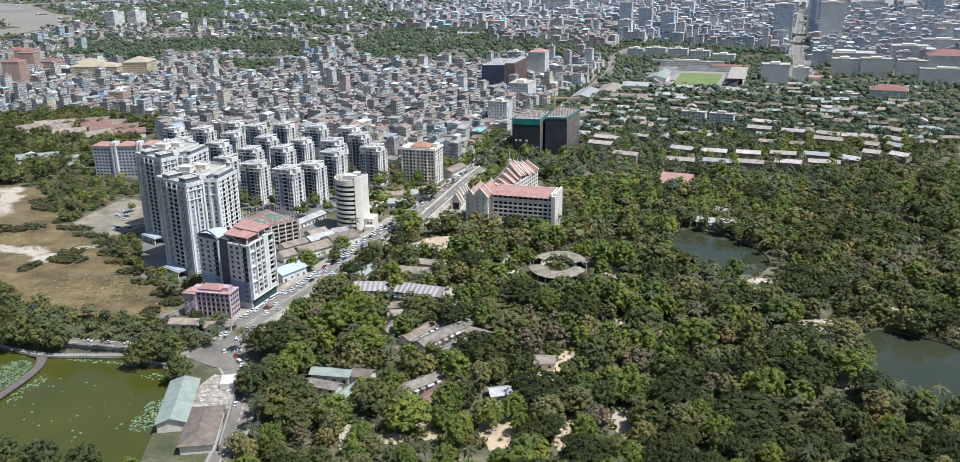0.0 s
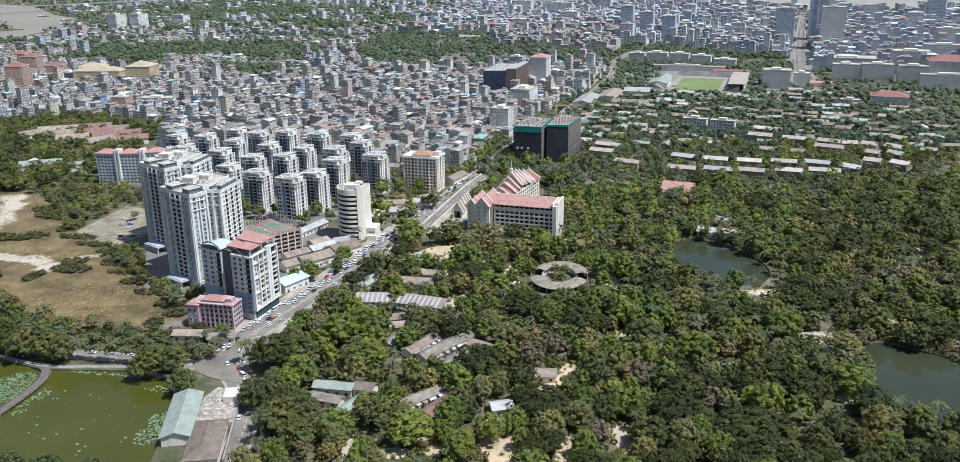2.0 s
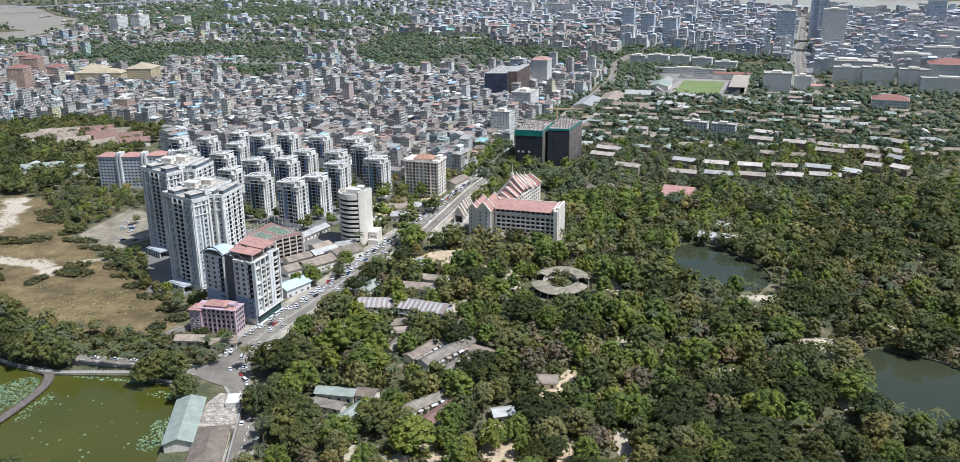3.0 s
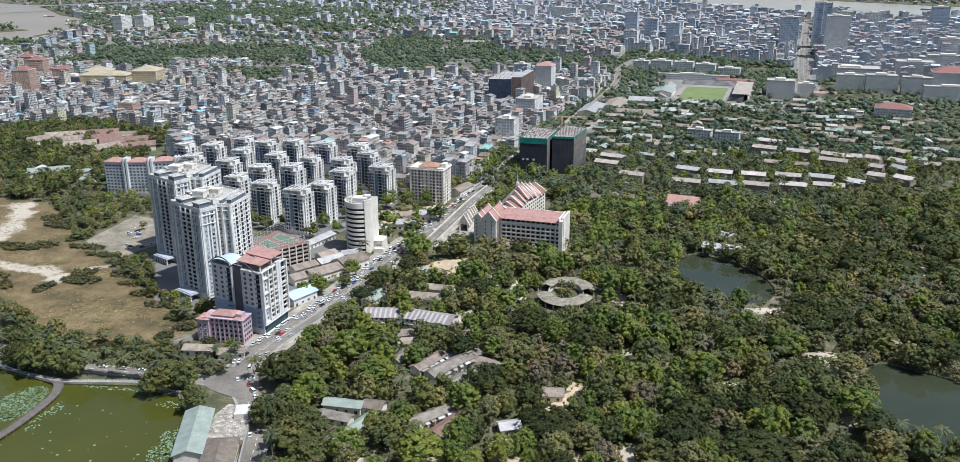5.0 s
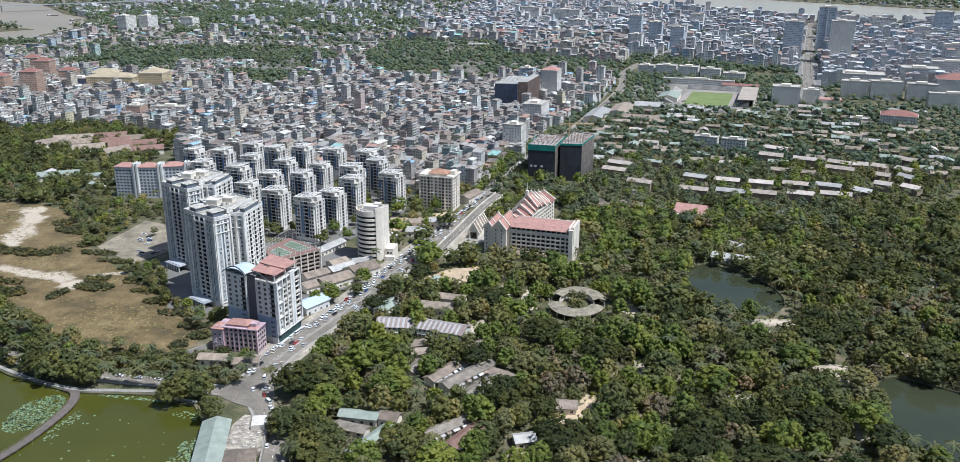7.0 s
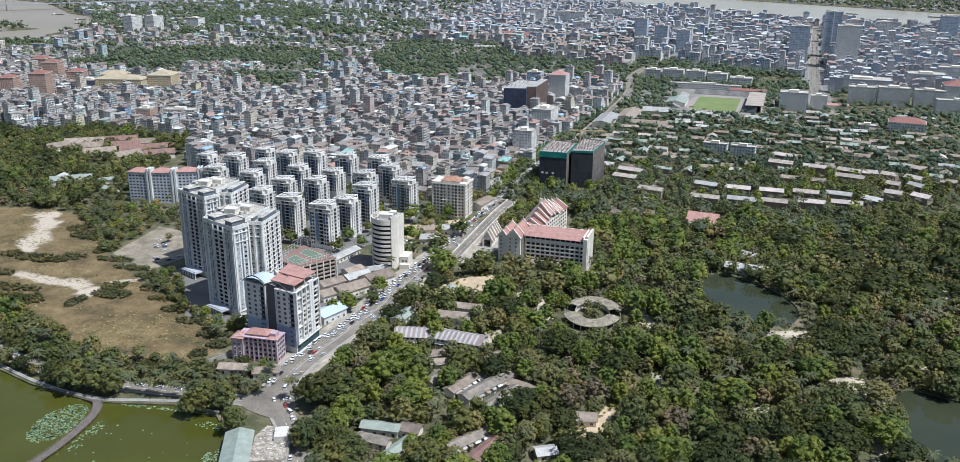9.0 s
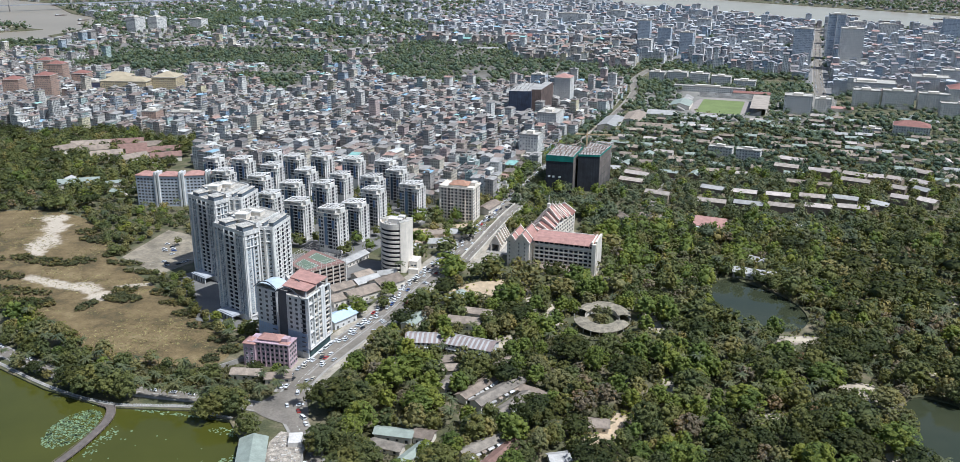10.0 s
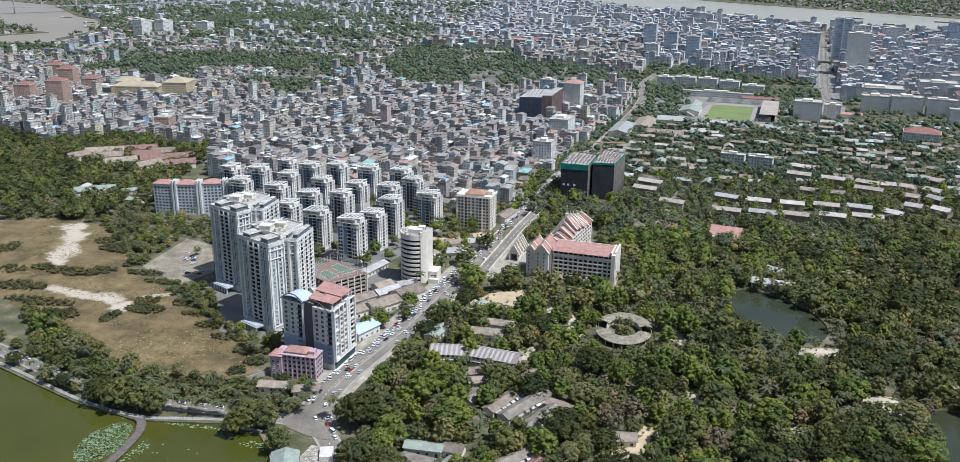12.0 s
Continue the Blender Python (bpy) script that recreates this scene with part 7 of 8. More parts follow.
        spots.append((p.x, p.y, wid, dep * rnd.uniform(0.85, 1.0), floors * 3.1 + 0.8 + rnd.uniform(-0.9, 0.9), -8 + rnd.uniform(-3, 3), rnd.choice((0, 0, 1, 1, 1, 1, 2, 3))))
    row += 1
    v += dep + (rnd.uniform(5, 8.5) if row % 2 == 0 else 1.2)
spots.sort(key=lambda q: q[1] - 0.2 * q[0])
near, rest_of = spots[:230], spots[230:]
PROTO = []
for i in range(36):
    w, d, h, kind = rnd.uniform(7.5, 12), rnd.uniform(12, 17), 3.1 * rnd.choice((3, 4, 5, 5, 6, 7, 8)) + 0.8, (0, 1, 1, 2, 1, 3)[i % 6]
    s = Shape()
    town_house(s, 0, 0, w, d, h, 0, kind, rnd)
    walls, roofs = Shape(), Shape()
    for tgt, slot in ((walls, 0), (roofs, 1)):
        for f, m, uv in zip(s.f, s.m, s.uv):
            if m == slot:
                n = len(tgt.v)
                tgt.v += [s.v[k] for k in f]
                tgt.f.append(tuple(range(n, n + len(f))))
                tgt.m.append(0)
                tgt.uv.append(uv)
    bal = Shape()
    if i % 2:              # one stack: a thin back with a balcony on each floor
        prof = [(-0.02, 3.0)]
        for fl in range(1, int(h / 3.1)):
            prof += [(-0.06, 3.1 * fl), (-1.0, 3.1 * fl), (-1.0, 3.1 * fl + 0.9), (-0.06, 3.1 * fl + 0.9)]
        prof.append((-0.02, prof[-1][1] + 0.05))
        n = len(prof)
        bal.v = [(sx * w * 0.36, -d / 2 + a, z) for sx in (-1, 1) for a, z in prof]
        bal.f = [(k, n + k, n + (k + 1) % n, (k + 1) % n) for k in range(n)] + [tuple(range(n)), tuple(range(2 * n - 1, n - 1, -1))]
        bal.m, bal.uv = [0] * (n + 2), [[(0.0, 0.0)] * len(f) for f in bal.f]
    PROTO.append((walls.mesh("wall", [M_HOUSEWALL]), roofs.mesh("roof", [M_HOUSEROOF]), bal.mesh("balcony", [M_HOUSEWALL]) if bal.f else None, w, d, h))
for x, y, w, d, h, rz, kind in near:
    k = min(range(len(PROTO)), key=lambda j: abs(PROTO[j][3] - w) + abs(PROTO[j][5] - h) * 0.8 + rnd.random() * 3)
    walls, roofs, bal, *_ = PROTO[k]
    root = thing("town_house", "narrow rendered town house with windows and a weathered roof", "house", x, y, 0, rz, "town houses")
    part("wall", walls, None, root)
    part("roof", roofs, None, root)
    if bal:
        part("balcony", bal, None, root)
s, s_down = Shape(), Shape()
for q in rest_of:
    inner = in_poly(q[0], q[1], DOWNTOWN) or q[1] > 2300
    town_house(s_down if inner else s, *q, rnd, q[1] > 1700)
    if q[1] < 1450 and rnd.random() < 0.6:
        town_balconies(s, *q[:6], rnd)
tagged(new("downtown_houses", s_down.mesh("downtown_houses", [M_DOWNWALL, M_DOWNROOF])), "pale downtown blocks and houses towards the river", "houses", "", "stuff")
tagged(new("town_houses", s.mesh("town_houses", [M_CITYWALL, M_CITYROOF])), "dense grey, white and brown town houses stretching away", "houses", "", "stuff")

# ---------------------------------------------------------------- trees
def tube(p, q, r0, r1, n=6):
    """Corners and faces of a tapered limb."""
    p, q = np.array(p, float), np.array(q, float)
    a = (q - p) / np.linalg.norm(q - p)
    s = np.cross(a, (0.31, 0.95, 0.05) if abs(a[2]) > 0.9 else (0, 0, 1))
    s /= np.linalg.norm(s)
    t = np.cross(a, s)
    w = np.arange(n) * 2 * np.pi / n
    ring = np.cos(w)[:, None] * s + np.sin(w)[:, None] * t
    v = np.vstack([p + r0 * ring, q + r1 * ring])
    return v, [(i, (i + 1) % n, n + (i + 1) % n, n + i) for i in range(n)]


def gather(pieces):
    v, f, n = [], [], 0
    for pv, pf in pieces:
        v.append(pv)
        f += [tuple(i + n for i in q) for q in pf]
        n += len(pv)
    return np.vstack(v), f


ICO_V, ICO_F = None, None
bm = bmesh.new()
bmesh.ops.create_icosphere(bm, subdivisions=1, radius=1.0)
ICO_V = np.array([v_.co[:] for v_ in bm.verts])
ICO_F = [tuple(v_.index for v_ in f_.verts) for f_ in bm.faces]
bm.free()


def leaf_quads(rs, centres, radii, middle, n, size, flat=1.0, ruffle=0.42):
    """Leaf clusters over the outer side of the clumps of a crown."""
    pick = rs.randint(len(centres), size=n)
    out = centres[pick] - middle
    out /= np.linalg.norm(out, axis=1)[:, None] + 1e-6
    d = out * 0.9 + rs.normal(size=(n, 3)) * 0.62 + (0, 0, 0.15)
    d /= np.linalg.norm(d, axis=1)[:, None]
    c = centres[pick] + d * radii[pick][:, None] * rs.uniform(0.85, 1.12, (n, 1)) * (1, 1, flat)
    nn = d + rs.normal(scale=ruffle, size=(n, 3)) + (0, 0, 0.3)
    nn /= np.linalg.norm(nn, axis=1)[:, None]
    a = np.cross(nn, rs.normal(size=(n, 3)))
    a /= np.linalg.norm(a, axis=1)[:, None]
    b = np.cross(nn, a)
    k = size * rs.uniform(0.55, 1.35, (n, 1))
    v = np.stack([c - a * k, c - b * k * 0.75, c + a * k, c + b * k * 0.75], 1).reshape(-1, 3)
    return v, [(4 * i, 4 * i + 1, 4 * i + 2, 4 * i + 3) for i in range(n)]


def make_tree(kind, seed, leaves, size, fine=True, coarse=16):
    """(trunk verts, faces), (crown verts, faces) for one broad-leaved tree about its foot."""
    rs = np.random.RandomState(seed)
    # crown radius, height of its underside and top, clumps, clump size against the radius, how solid
    R, base, top, n, lump, solid = {"rain": (9.6, 6.0, 12.0, 90, 0.15, 0.93), "round": (5.8, 2.5, 11.5, 46, 0.23, 0.90), "bright": (6.0, 3.0, 12.5, 40, 0.25, 0.88),
                                    "olive": (5.2, 3.0, 11.0, 34, 0.24, 0.82), "dry": (4.8, 4.0, 11.0, 26, 0.24, 0.45)}[kind]
    R *= rs.uniform(0.92, 1.08)
    wob = rs.uniform(0.82, 1.15, 9)
    mid = np.array((0, 0, base + (top - base) * (0.12 if kind == "rain" else 0.40)))
    hi, lo = top - mid[2], mid[2] - base
    centres, radii = [], []
    for i in range(n):
        w, f = 2.39996 * i + rs.uniform(-0.2, 0.2), (i + 0.5) / n
        el = math.asin(1 - (1.0 if kind == "rain" else 1.45) * f)
        k = wob[int((w % 6.2832) / 6.2832 * 9)] * rs.uniform(0.86, 1.04)
        lr = R * lump * rs.uniform(0.75, 1.25)
        z = math.sin(el)
        centres.append(mid + np.array((math.cos(w) * math.cos(el) * (R - lr) * k, math.sin(w) * math.cos(el) * (R - lr) * k, z * (hi if z > 0 else lo) * (0.9 + 0.12 * k) - lr * 0.3)))
        radii.append(lr)
    centres, radii = np.array(centres), np.array(radii)
    crown = [leaf_quads(rs, centres, radii, mid - (0, 0, 1.5), leaves, size, 0.7 if kind == "rain" else 0.95, 0.3 if kind == "rain" else 0.42)]
    if solid:
        lumps = range(0, n, 3 if kind == "rain" else 2) if fine else range(0, n, max(2, n // coarse))
        for i in lumps:
            k = radii[i] * (0.95 if fine else 1.05) * rs.uniform(0.45, 1.25, (len(ICO_V), 1))
            crown.append((centres[i] + rs.normal(scale=0.25, size=3) + ICO_V * k * (1, 1, 0.66 if kind == "rain" else 0.85), ICO_F))
        shape = ICO_V * np.where(ICO_V[:, 2:] > 0, (R * solid, R * solid, hi * solid), (R * solid, R * solid, lo * 0.8)) * 0.80
        crown.append((mid + shape - (0, 0, 0.5), ICO_F))
    trunk, fork = [], base * 0.6
    trunk.append(tube((0, 0, -0.3), (rs.normal() * 0.3, rs.normal() * 0.3, fork), 0.6 if kind == "rain" else 0.36, 0.3))
    for c in centres[1::max(1, n // 7)]:
        m = (c[0] * 0.45, c[1] * 0.45, fork + (c[2] - fork) * 0.5)
        trunk.append(tube((0, 0, fork - 0.3), m, 0.22, 0.15, 5))
        trunk.append(tube(m, c, 0.15, 0.05, 4))
    return gather(trunk), gather(crown)


def make_palm(seed, fronds=22, seg=3):
    rs = np.random.RandomState(seed)
    h = rs.uniform(8, 13)
    lean = rs.normal(scale=0.6, size=2)
    trunk = gather([tube((0, 0, -0.2), (lean[0] * 0.5, lean[1] * 0.5, h * 0.5), 0.22, 0.17), tube((lean[0] * 0.5, lean[1] * 0.5, h * 0.5), (lean[0], lean[1], h), 0.17, 0.13)])
    pieces = []
    for i in range(fronds):
        w = 2.4 * i + rs.uniform(-0.2, 0.2)
        up, ln = rs.uniform(-0.25, 1.0), rs.uniform(2.9, 4.3)
        d, sd = np.array((math.cos(w), math.sin(w), 0)), np.array((-math.sin(w), math.cos(w), 0))
        pts = [np.array((lean[0], lean[1], h)) + d * ln * f + np.array((0, 0, up * ln * f * (1 - 0.4 * f) - 1.7 * f * f)) for f in np.linspace(0, 1, seg + 1)]
        wid = [0.16, 0.52, 0.42, 0.05]
        v, f = [], []
        for k, p in enumerate(pts):
            v += [p - sd * wid[k] + (0, 0, -0.25), p + (0, 0, 0.1), p + sd * wid[k] + (0, 0, -0.25)]
        for k in range(seg):
            for j in (0, 1):
                f.append((3 * k + j, 3 * k + j + 1, 3 * k + j + 4, 3 * k + j + 3))
        pieces.append((np.array(v), f))
    return trunk, gather(pieces)


def mesh_of(name, vf, mat):
    me = bpy.data.meshes.new(name)
    me.from_pydata(vf[0].tolist(), [], vf[1])
    me.materials.append(mat)
    me.update()
    return me


class Wood:
    """Many trees joined into one mesh."""

    def __init__(self):
        self.v, self.f4, self.f3, self.n = [], [], [], 0

    def add(self, vf, x, y, rz, k, kz):
        v, quads, tris = vf
        c, s = math.cos(rz) * k, math.sin(rz) * k
        self.v.append(np.column_stack([x + c * v[:, 0] - s * v[:, 1], y + s * v[:, 0] + c * v[:, 1], kz * v[:, 2]]))
        self.f4.append(quads + self.n)
        self.f3.append(tris + self.n)
        self.n += len(v)

    def build(self, name, mat, label):
        if not self.v:
            return None
        v, q, t = np.vstack(self.v), np.vstack(self.f4), np.vstack(self.f3)
        me = bpy.data.meshes.new(name)
        me.vertices.add(len(v))
        me.vertices.foreach_set("co", v.astype(np.float32).ravel())
        me.loops.add(q.size + t.size)
        me.loops.foreach_set("vertex_index", np.concatenate([q.ravel(), t.ravel()]).astype(np.int32))
        me.polygons.add(len(q) + len(t))
        me.polygons.foreach_set("loop_start", np.concatenate([np.arange(len(q)) * 4, q.size + np.arange(len(t)) * 3]).astype(np.int32))
        me.update(calc_edges=True)
        me.materials.append(mat)
        return tagged(new(name, me), label, "trees", "", "stuff")


def split(vf):
    v, f = vf
    q = np.array([p for p in f if len(p) == 4], dtype=np.int64).reshape(-1, 4)
    t = np.array([p for p in f if len(p) == 3], dtype=np.int64).reshape(-1, 3)
    return v, q, t


KINDS = ("rain", "round", "bright", "olive", "dry")
NEAR = {k: [make_tree(k, 100 + 7 * i + 31 * j, {"rain": 1300, "round": 850, "bright": 850, "olive": 700, "dry": 460}[k], 0.40) for i in range(4)] for j, k in enumerate(KINDS)}
MID = {k: [split(make_tree(k, 300 + 7 * i + 31 * j, {"rain": 330, "round": 190, "bright": 190, "olive": 160, "dry": 100}[k], 0.60, False, 14)[1]) for i in range(4)] for j, k in enumerate(KINDS)}
MIDLOW = {k: [split(make_tree(k, 700 + 7 * i + 31 * j, {"rain": 140, "round": 84, "bright": 84, "olive": 76, "dry": 56}[k], 0.85, False, 8)[1]) for i in range(4)] for j, k in enumerate(KINDS)}


def far_tree(seed):
    rs = np.random.RandomState(seed)
    c = rs.uniform((-3.0, -3.0, 4.0), (3.0, 3.0, 8.0), (4, 3))
    core = np.array((0, 0, 5.5)) + ICO_V * (3.7, 3.7, 3.0) * rs.uniform(0.55, 1.25, (len(ICO_V), 1))
    return split(gather([(core, ICO_F), leaf_quads(rs, c, np.full(4, 2.6), np.array((0, 0, 4.0)), 8, 1.6, 0.8)]))


FAR = [far_tree(900 + i) for i in range(6)]
PALMS = [make_palm(500 + i) for i in range(5)]
PALM_MID = [split(make_palm(600 + i, 15)[1]) for i in range(3)]
TRUNK_MESH = {k: [mesh_of("trunk", t, M_BARK) for t, c in NEAR[k]] for k in KINDS}
CROWN_MESH = {k: [mesh_of("crown", c, LEAF[k]) for t, c in NEAR[k]] for k in KINDS}
PALM_TRUNK, PALM_CROWN = [mesh_of("trunk", t, M_BARK) for t, c in PALMS], [mesh_of("crown", c, LEAF["palm"]) for t, c in PALMS]
NEAR_SPLIT = {k: [split(c) for t, c in NEAR[k]] for k in KINDS}
PALM_SPLIT = [split(c) for t, c in PALMS]
TREE_LABEL = {"rain": "wide dark green umbrella-crowned rain tree", "round": "dense dark green round-crowned tree", "bright": "fresh bright green leafy tree", "olive": "olive green thin-crowned tree", "dry": "brownish half-bare dry-season tree"}

# regions: polygon, spacing, chances of the kinds (rain, round, bright, olive, dry, palm)
ZOO = [(-176, 250), (230, 250), (330, 520), (420, 780), (230, 850), (-90, 800), (-80, 690), (-142, 640), (-172, 600), (-185, 545), (-200, 470), (-205, 420), (-178, 350)]
REGIONS = [
    ([(40, 480), (110, 432), (200, 500), (215, 590), (165, 640), (90, 560), (30, 556)], 6.4, (0.10, 0.18, 0.10, 0.12, 0.05, 0.45)),
    ([(-20, 500), (40, 470), (50, 545), (-15, 575)], 6.2, (0.14, 0.20, 0.16, 0.12, 0.02, 0.36)),
    ([(15, 655), (90, 585), (118, 640), (70, 690), (20, 690)], 6.0, (0.05, 0.30, 0.15, 0.15, 0.0, 0.35)),
    ([(-145, 575), (-85, 590), (-30, 600), (10, 690), (-60, 790), (-90, 800), (-80, 690), (-142, 640)], 7.0, (0.06, 0.22, 0.34, 0.26, 0.06, 0.06)),
    ([(10, 250), (230, 250), (330, 520), (420, 780), (230, 850), (120, 830), (20, 560)], 8.2, (0.56, 0.22, 0.05, 0.11, 0.02, 0.04)),
    (ZOO, 7.4, (0.16, 0.17, 0.37, 0.18, 0.04, 0.08)),
    ([(-150, 640), (-142, 700), (-128, 760), (-80, 800), (-70, 872), (-142, 872), (-154, 790)], 7.5, (0.1, 0.4, 0.2, 0.2, 0.02, 0.08)),
    ([(-204, 790), (-176, 800), (-156, 950), (-120, 1150), (-92, 1344), (-106, 1344), (-142, 1165), (-182, 950)], 6.0, (0.1, 0.4, 0.25, 0.1, 0.0, 0.15)),
    ([(-470, 745), (-380, 685), (-300, 645), (-262, 640), (-232, 745), (-240, 800), (-350, 860), (-470, 850)], 13, (0.0, 0.5, 0.3, 0.1, 0.0, 0.1)),
    ([(-330, 498), (-285, 480), (-262, 500), (-300, 506)], 6.0, (0.0, 0.5, 0.3, 0.1, 0.0, 0.1)),
    (QUARTER, 7.6, (0.10, 0.45, 0.15, 0.08, 0.02, 0.20)),
    ([(230, 850), (420, 780), (620, 1480), (380, 1420), (330, 1000)], 9.5, (0.15, 0.40, 0.15, 0.15, 0.05, 0.10)),
    ([(-160, 800), (-60, 800), (-95, 960), (-92, 1100), (-60, 1250), (-85, 1340), (-110, 1150), (-145, 960)], 7.0, (0.15, 0.40, 0.20, 0.15, 0.0, 0.10)),
    ([(-380, 404), (-240, 403), (-222, 424), (-230, 440), (-290, 436), (-380, 424)], 7.0, (0.10, 0.35, 0.15, 0.1, 0.0, 0.30)),
    ([(-720, 530), (-560, 466), (-440, 424), (-380, 400), (-320, 404), (-320, 436), (-380, 448), (-450, 484), (-560, 552), (-650, 645), (-760, 640)], 5.6, (0.12, 0.40, 0.14, 0.08, 0.02, 0.24)),
    ([(-340, 506), (-288, 466), (-280, 480), (-318, 508), (-378, 572), (-392, 570), (-455, 600), (-545, 692), (-530, 740), (-450, 690), (-398, 556)], 6.0, (0.0, 0.52, 0.10, 0.33, 0.0, 0.05)),
    ([(-620, 700), (-545, 690), (-450, 685), (-360, 630), (-350, 650), (-390, 690), (-470, 735), (-530, 735), (-560, 860), (-600, 1010), (-740, 1040), (-830, 985), (-1000, 1080), (-1100, 1100), (-900, 760), (-700, 640)], 8.6, (0.30, 0.46, 0.06, 0.08, 0.02, 0.08)),
    ([(-232, 640), (-215, 660), (-196, 720), (-186, 800), (-240, 800), (-262, 745), (-250, 690)], 9.0, (0.1, 0.4, 0.3, 0.1, 0.0, 0.1)),
    ([(-96, 1225), (-20, 1210), (40, 1330), (10, 1400), (-60, 1380)], 11.0, (0.05, 0.5, 0.2, 0.1, 0.0, 0.15)),
    ([(150, 1370), (250, 1400), (600, 1440), (620, 1500), (250, 1480), (150, 1470)], 12.0, (0.1, 0.5, 0.15, 0.15, 0.0, 0.10)),
    ([(-228, 480), (-212, 480), (-205, 560), (-196, 640), (-215, 650), (-226, 560)], 8.0, (0.0, 0.4, 0.3, 0.1, 0.0, 0.2)),
    ([(-250, 330), (-240, 384), (-224, 392), (-236, 384), (-250, 400), (-262, 396)], 6.0, (0.1, 0.6, 0.2, 0.0, 0.0, 0.1)),
    ([(-300, 230), (-205, 230), (-205, 288), (-265, 286), (-300, 262)], 7.0, (0.0, 0.4, 0.3, 0.1, 0.0, 0.2)),
]
rnd = random.Random(11)
chosen = {}


def roomy(x, y, r):
    gx, gy = int(x // 8), int(y // 8)
    for i in (-2, -1, 0, 1, 2):
        for j in (-2, -1, 0, 1, 2):
            for px, py, pr in chosen.get((gx + i, gy + j), ()):
                if (px - x) ** 2 + (py - y) ** 2 < (0.5 * (r + pr)) ** 2:
                    return False
    return True


# trees that stand out, by kind: x, y, size
LANDMARKS = {
    "round": [(-146, 622, 1.9), (-158, 616, 1.2), (-210, 548, 0.8), (-217, 575, 0.75), (-186, 478, 1.9), (-174, 880, 1.3), (-186, 858, 1.2), (-161, 850, 1.2), (-152, 836, 1.2), (-150, 860, 1.1), (-262, 282, 1.3), (-226, 283, 1.25), (-284, 266, 1.3), (-255, 388, 2.0), (-229, 368, 1.22), (-259, 380, 1.28), (-246, 388, 1.42), (-322, 394, 2.0), (-336, 393, 2.0), (-314, 390, 1.22), (-177, 370, 1.95), (-167, 344, 2.0), (-243, 280, 1.5), (-186, 361, 1.55), (-153, 332, 1.67), (-181, 408, 2.0), (-124, 458, 1.96), (-123, 356, 2.0), (-83, 366, 1.51), (-24, 419, 1.51), (-159, 349, 1.78), (-48, 504, 1.59), (-70, 394, 1.19), (-148, 632, 2.0), (-182, 557, 1.98), (-159, 552, 1.75), (-183, 710, 1.7), (-193, 667, 1.85), (45, 484, 1.68), (2, 466, 1.81), (156, 509, 2.0), (131, 500, 2.0), (8, 563, 2.0)],
    "rain": [(-351, 396, 1.16), (-193, 405, 1.86), (-115, 538, 1.25), (-70, 493, 1.72), (-82, 411, 1.58), (-46, 374, 1.61), (-35, 469, 1.46), (-114, 543, 1.38), (80, 410, 1.72), (112, 534, 1.38), (152, 648, 2.0), (176, 634, 1.63), (133, 696, 2.0), (53, 367, 2.0), (172, 704, 1.94), (212, 702, 2.0), (164, 497, 1.46)],
    "olive": [(-395, 446, 1.5), (-355, 432, 1.3), (-128, 600, 1.2), (-120, 612, 1.1), (-422, 640, 0.7), (-194, 427, 1.56), (-189, 477, 2.0), (-74, 450, 1.73), (-88, 467, 1.63), (-27, 367, 1.6), (-77, 384, 1.4), (-87, 594, 2.0), (-108, 610, 2.0), (-73, 653, 1.9), (-48, 614, 1.79), (-58, 706, 2.0), (109, 469, 2.0), (116, 684, 2.0), (175, 554, 2.0), (110, 384, 2.0)],
    "palm": [(-227, 532, 1.2), (-212, 556, 1.1), (-234, 427, 1.2), (-213, 406, 1.81), (-295, 421, 1.24), (-230, 408, 1.15), (-237, 403, 1.38), (-127, 399, 1.75), (-112, 396, 1.72), (-185, 617, 2.0), (-141, 564, 1.89), (121, 404, 1.57), (128, 401, 1.56), (136, 395, 1.54), (33, 535, 2.0), (23, 466, 2.0), (67, 550, 2.0), (86, 565, 2.0), (152, 578, 2.0), (155, 561, 2.0), (-12, 529, 2.0)],
    "bright": [(-181, 626, 2.1), (-223, 531, 1.2), (-211, 566, 0.95), (-232, 524, 0.9), (-175, 606, 1.3), (-173, 387, 1.49), (-160, 455, 2.0), (-145, 412, 2.0), (-169, 436, 1.94), (-92, 521, 1.6), (-102, 342, 2.0), (-174, 372, 1.25), (-65, 350, 1.13), (-55, 481, 1.43), (-86, 356, 1.38), (-176, 619, 2.0), (-86, 540, 1.0), (-26, 546, 1.0), (-27, 568, 1.45), (80, 490, 2.0), (104, 425, 1.93), (30, 450, 1.97), (60, 393, 1.49)],
    "dry": [(-46, 441, 1.39), (-58, 428, 1.54), (-72, 712, 2.0), (-1, 414, 1.6)],
}
plantings = []
for kind, rows in LANDMARKS.items():
    for x, y, k in rows:
        chosen.setdefault((int(x // 8), int(y // 8)), []).append((x, y, {"rain": 17, "palm": 5}.get(kind, 10) * k))
        plantings.append((x, y, kind, k))
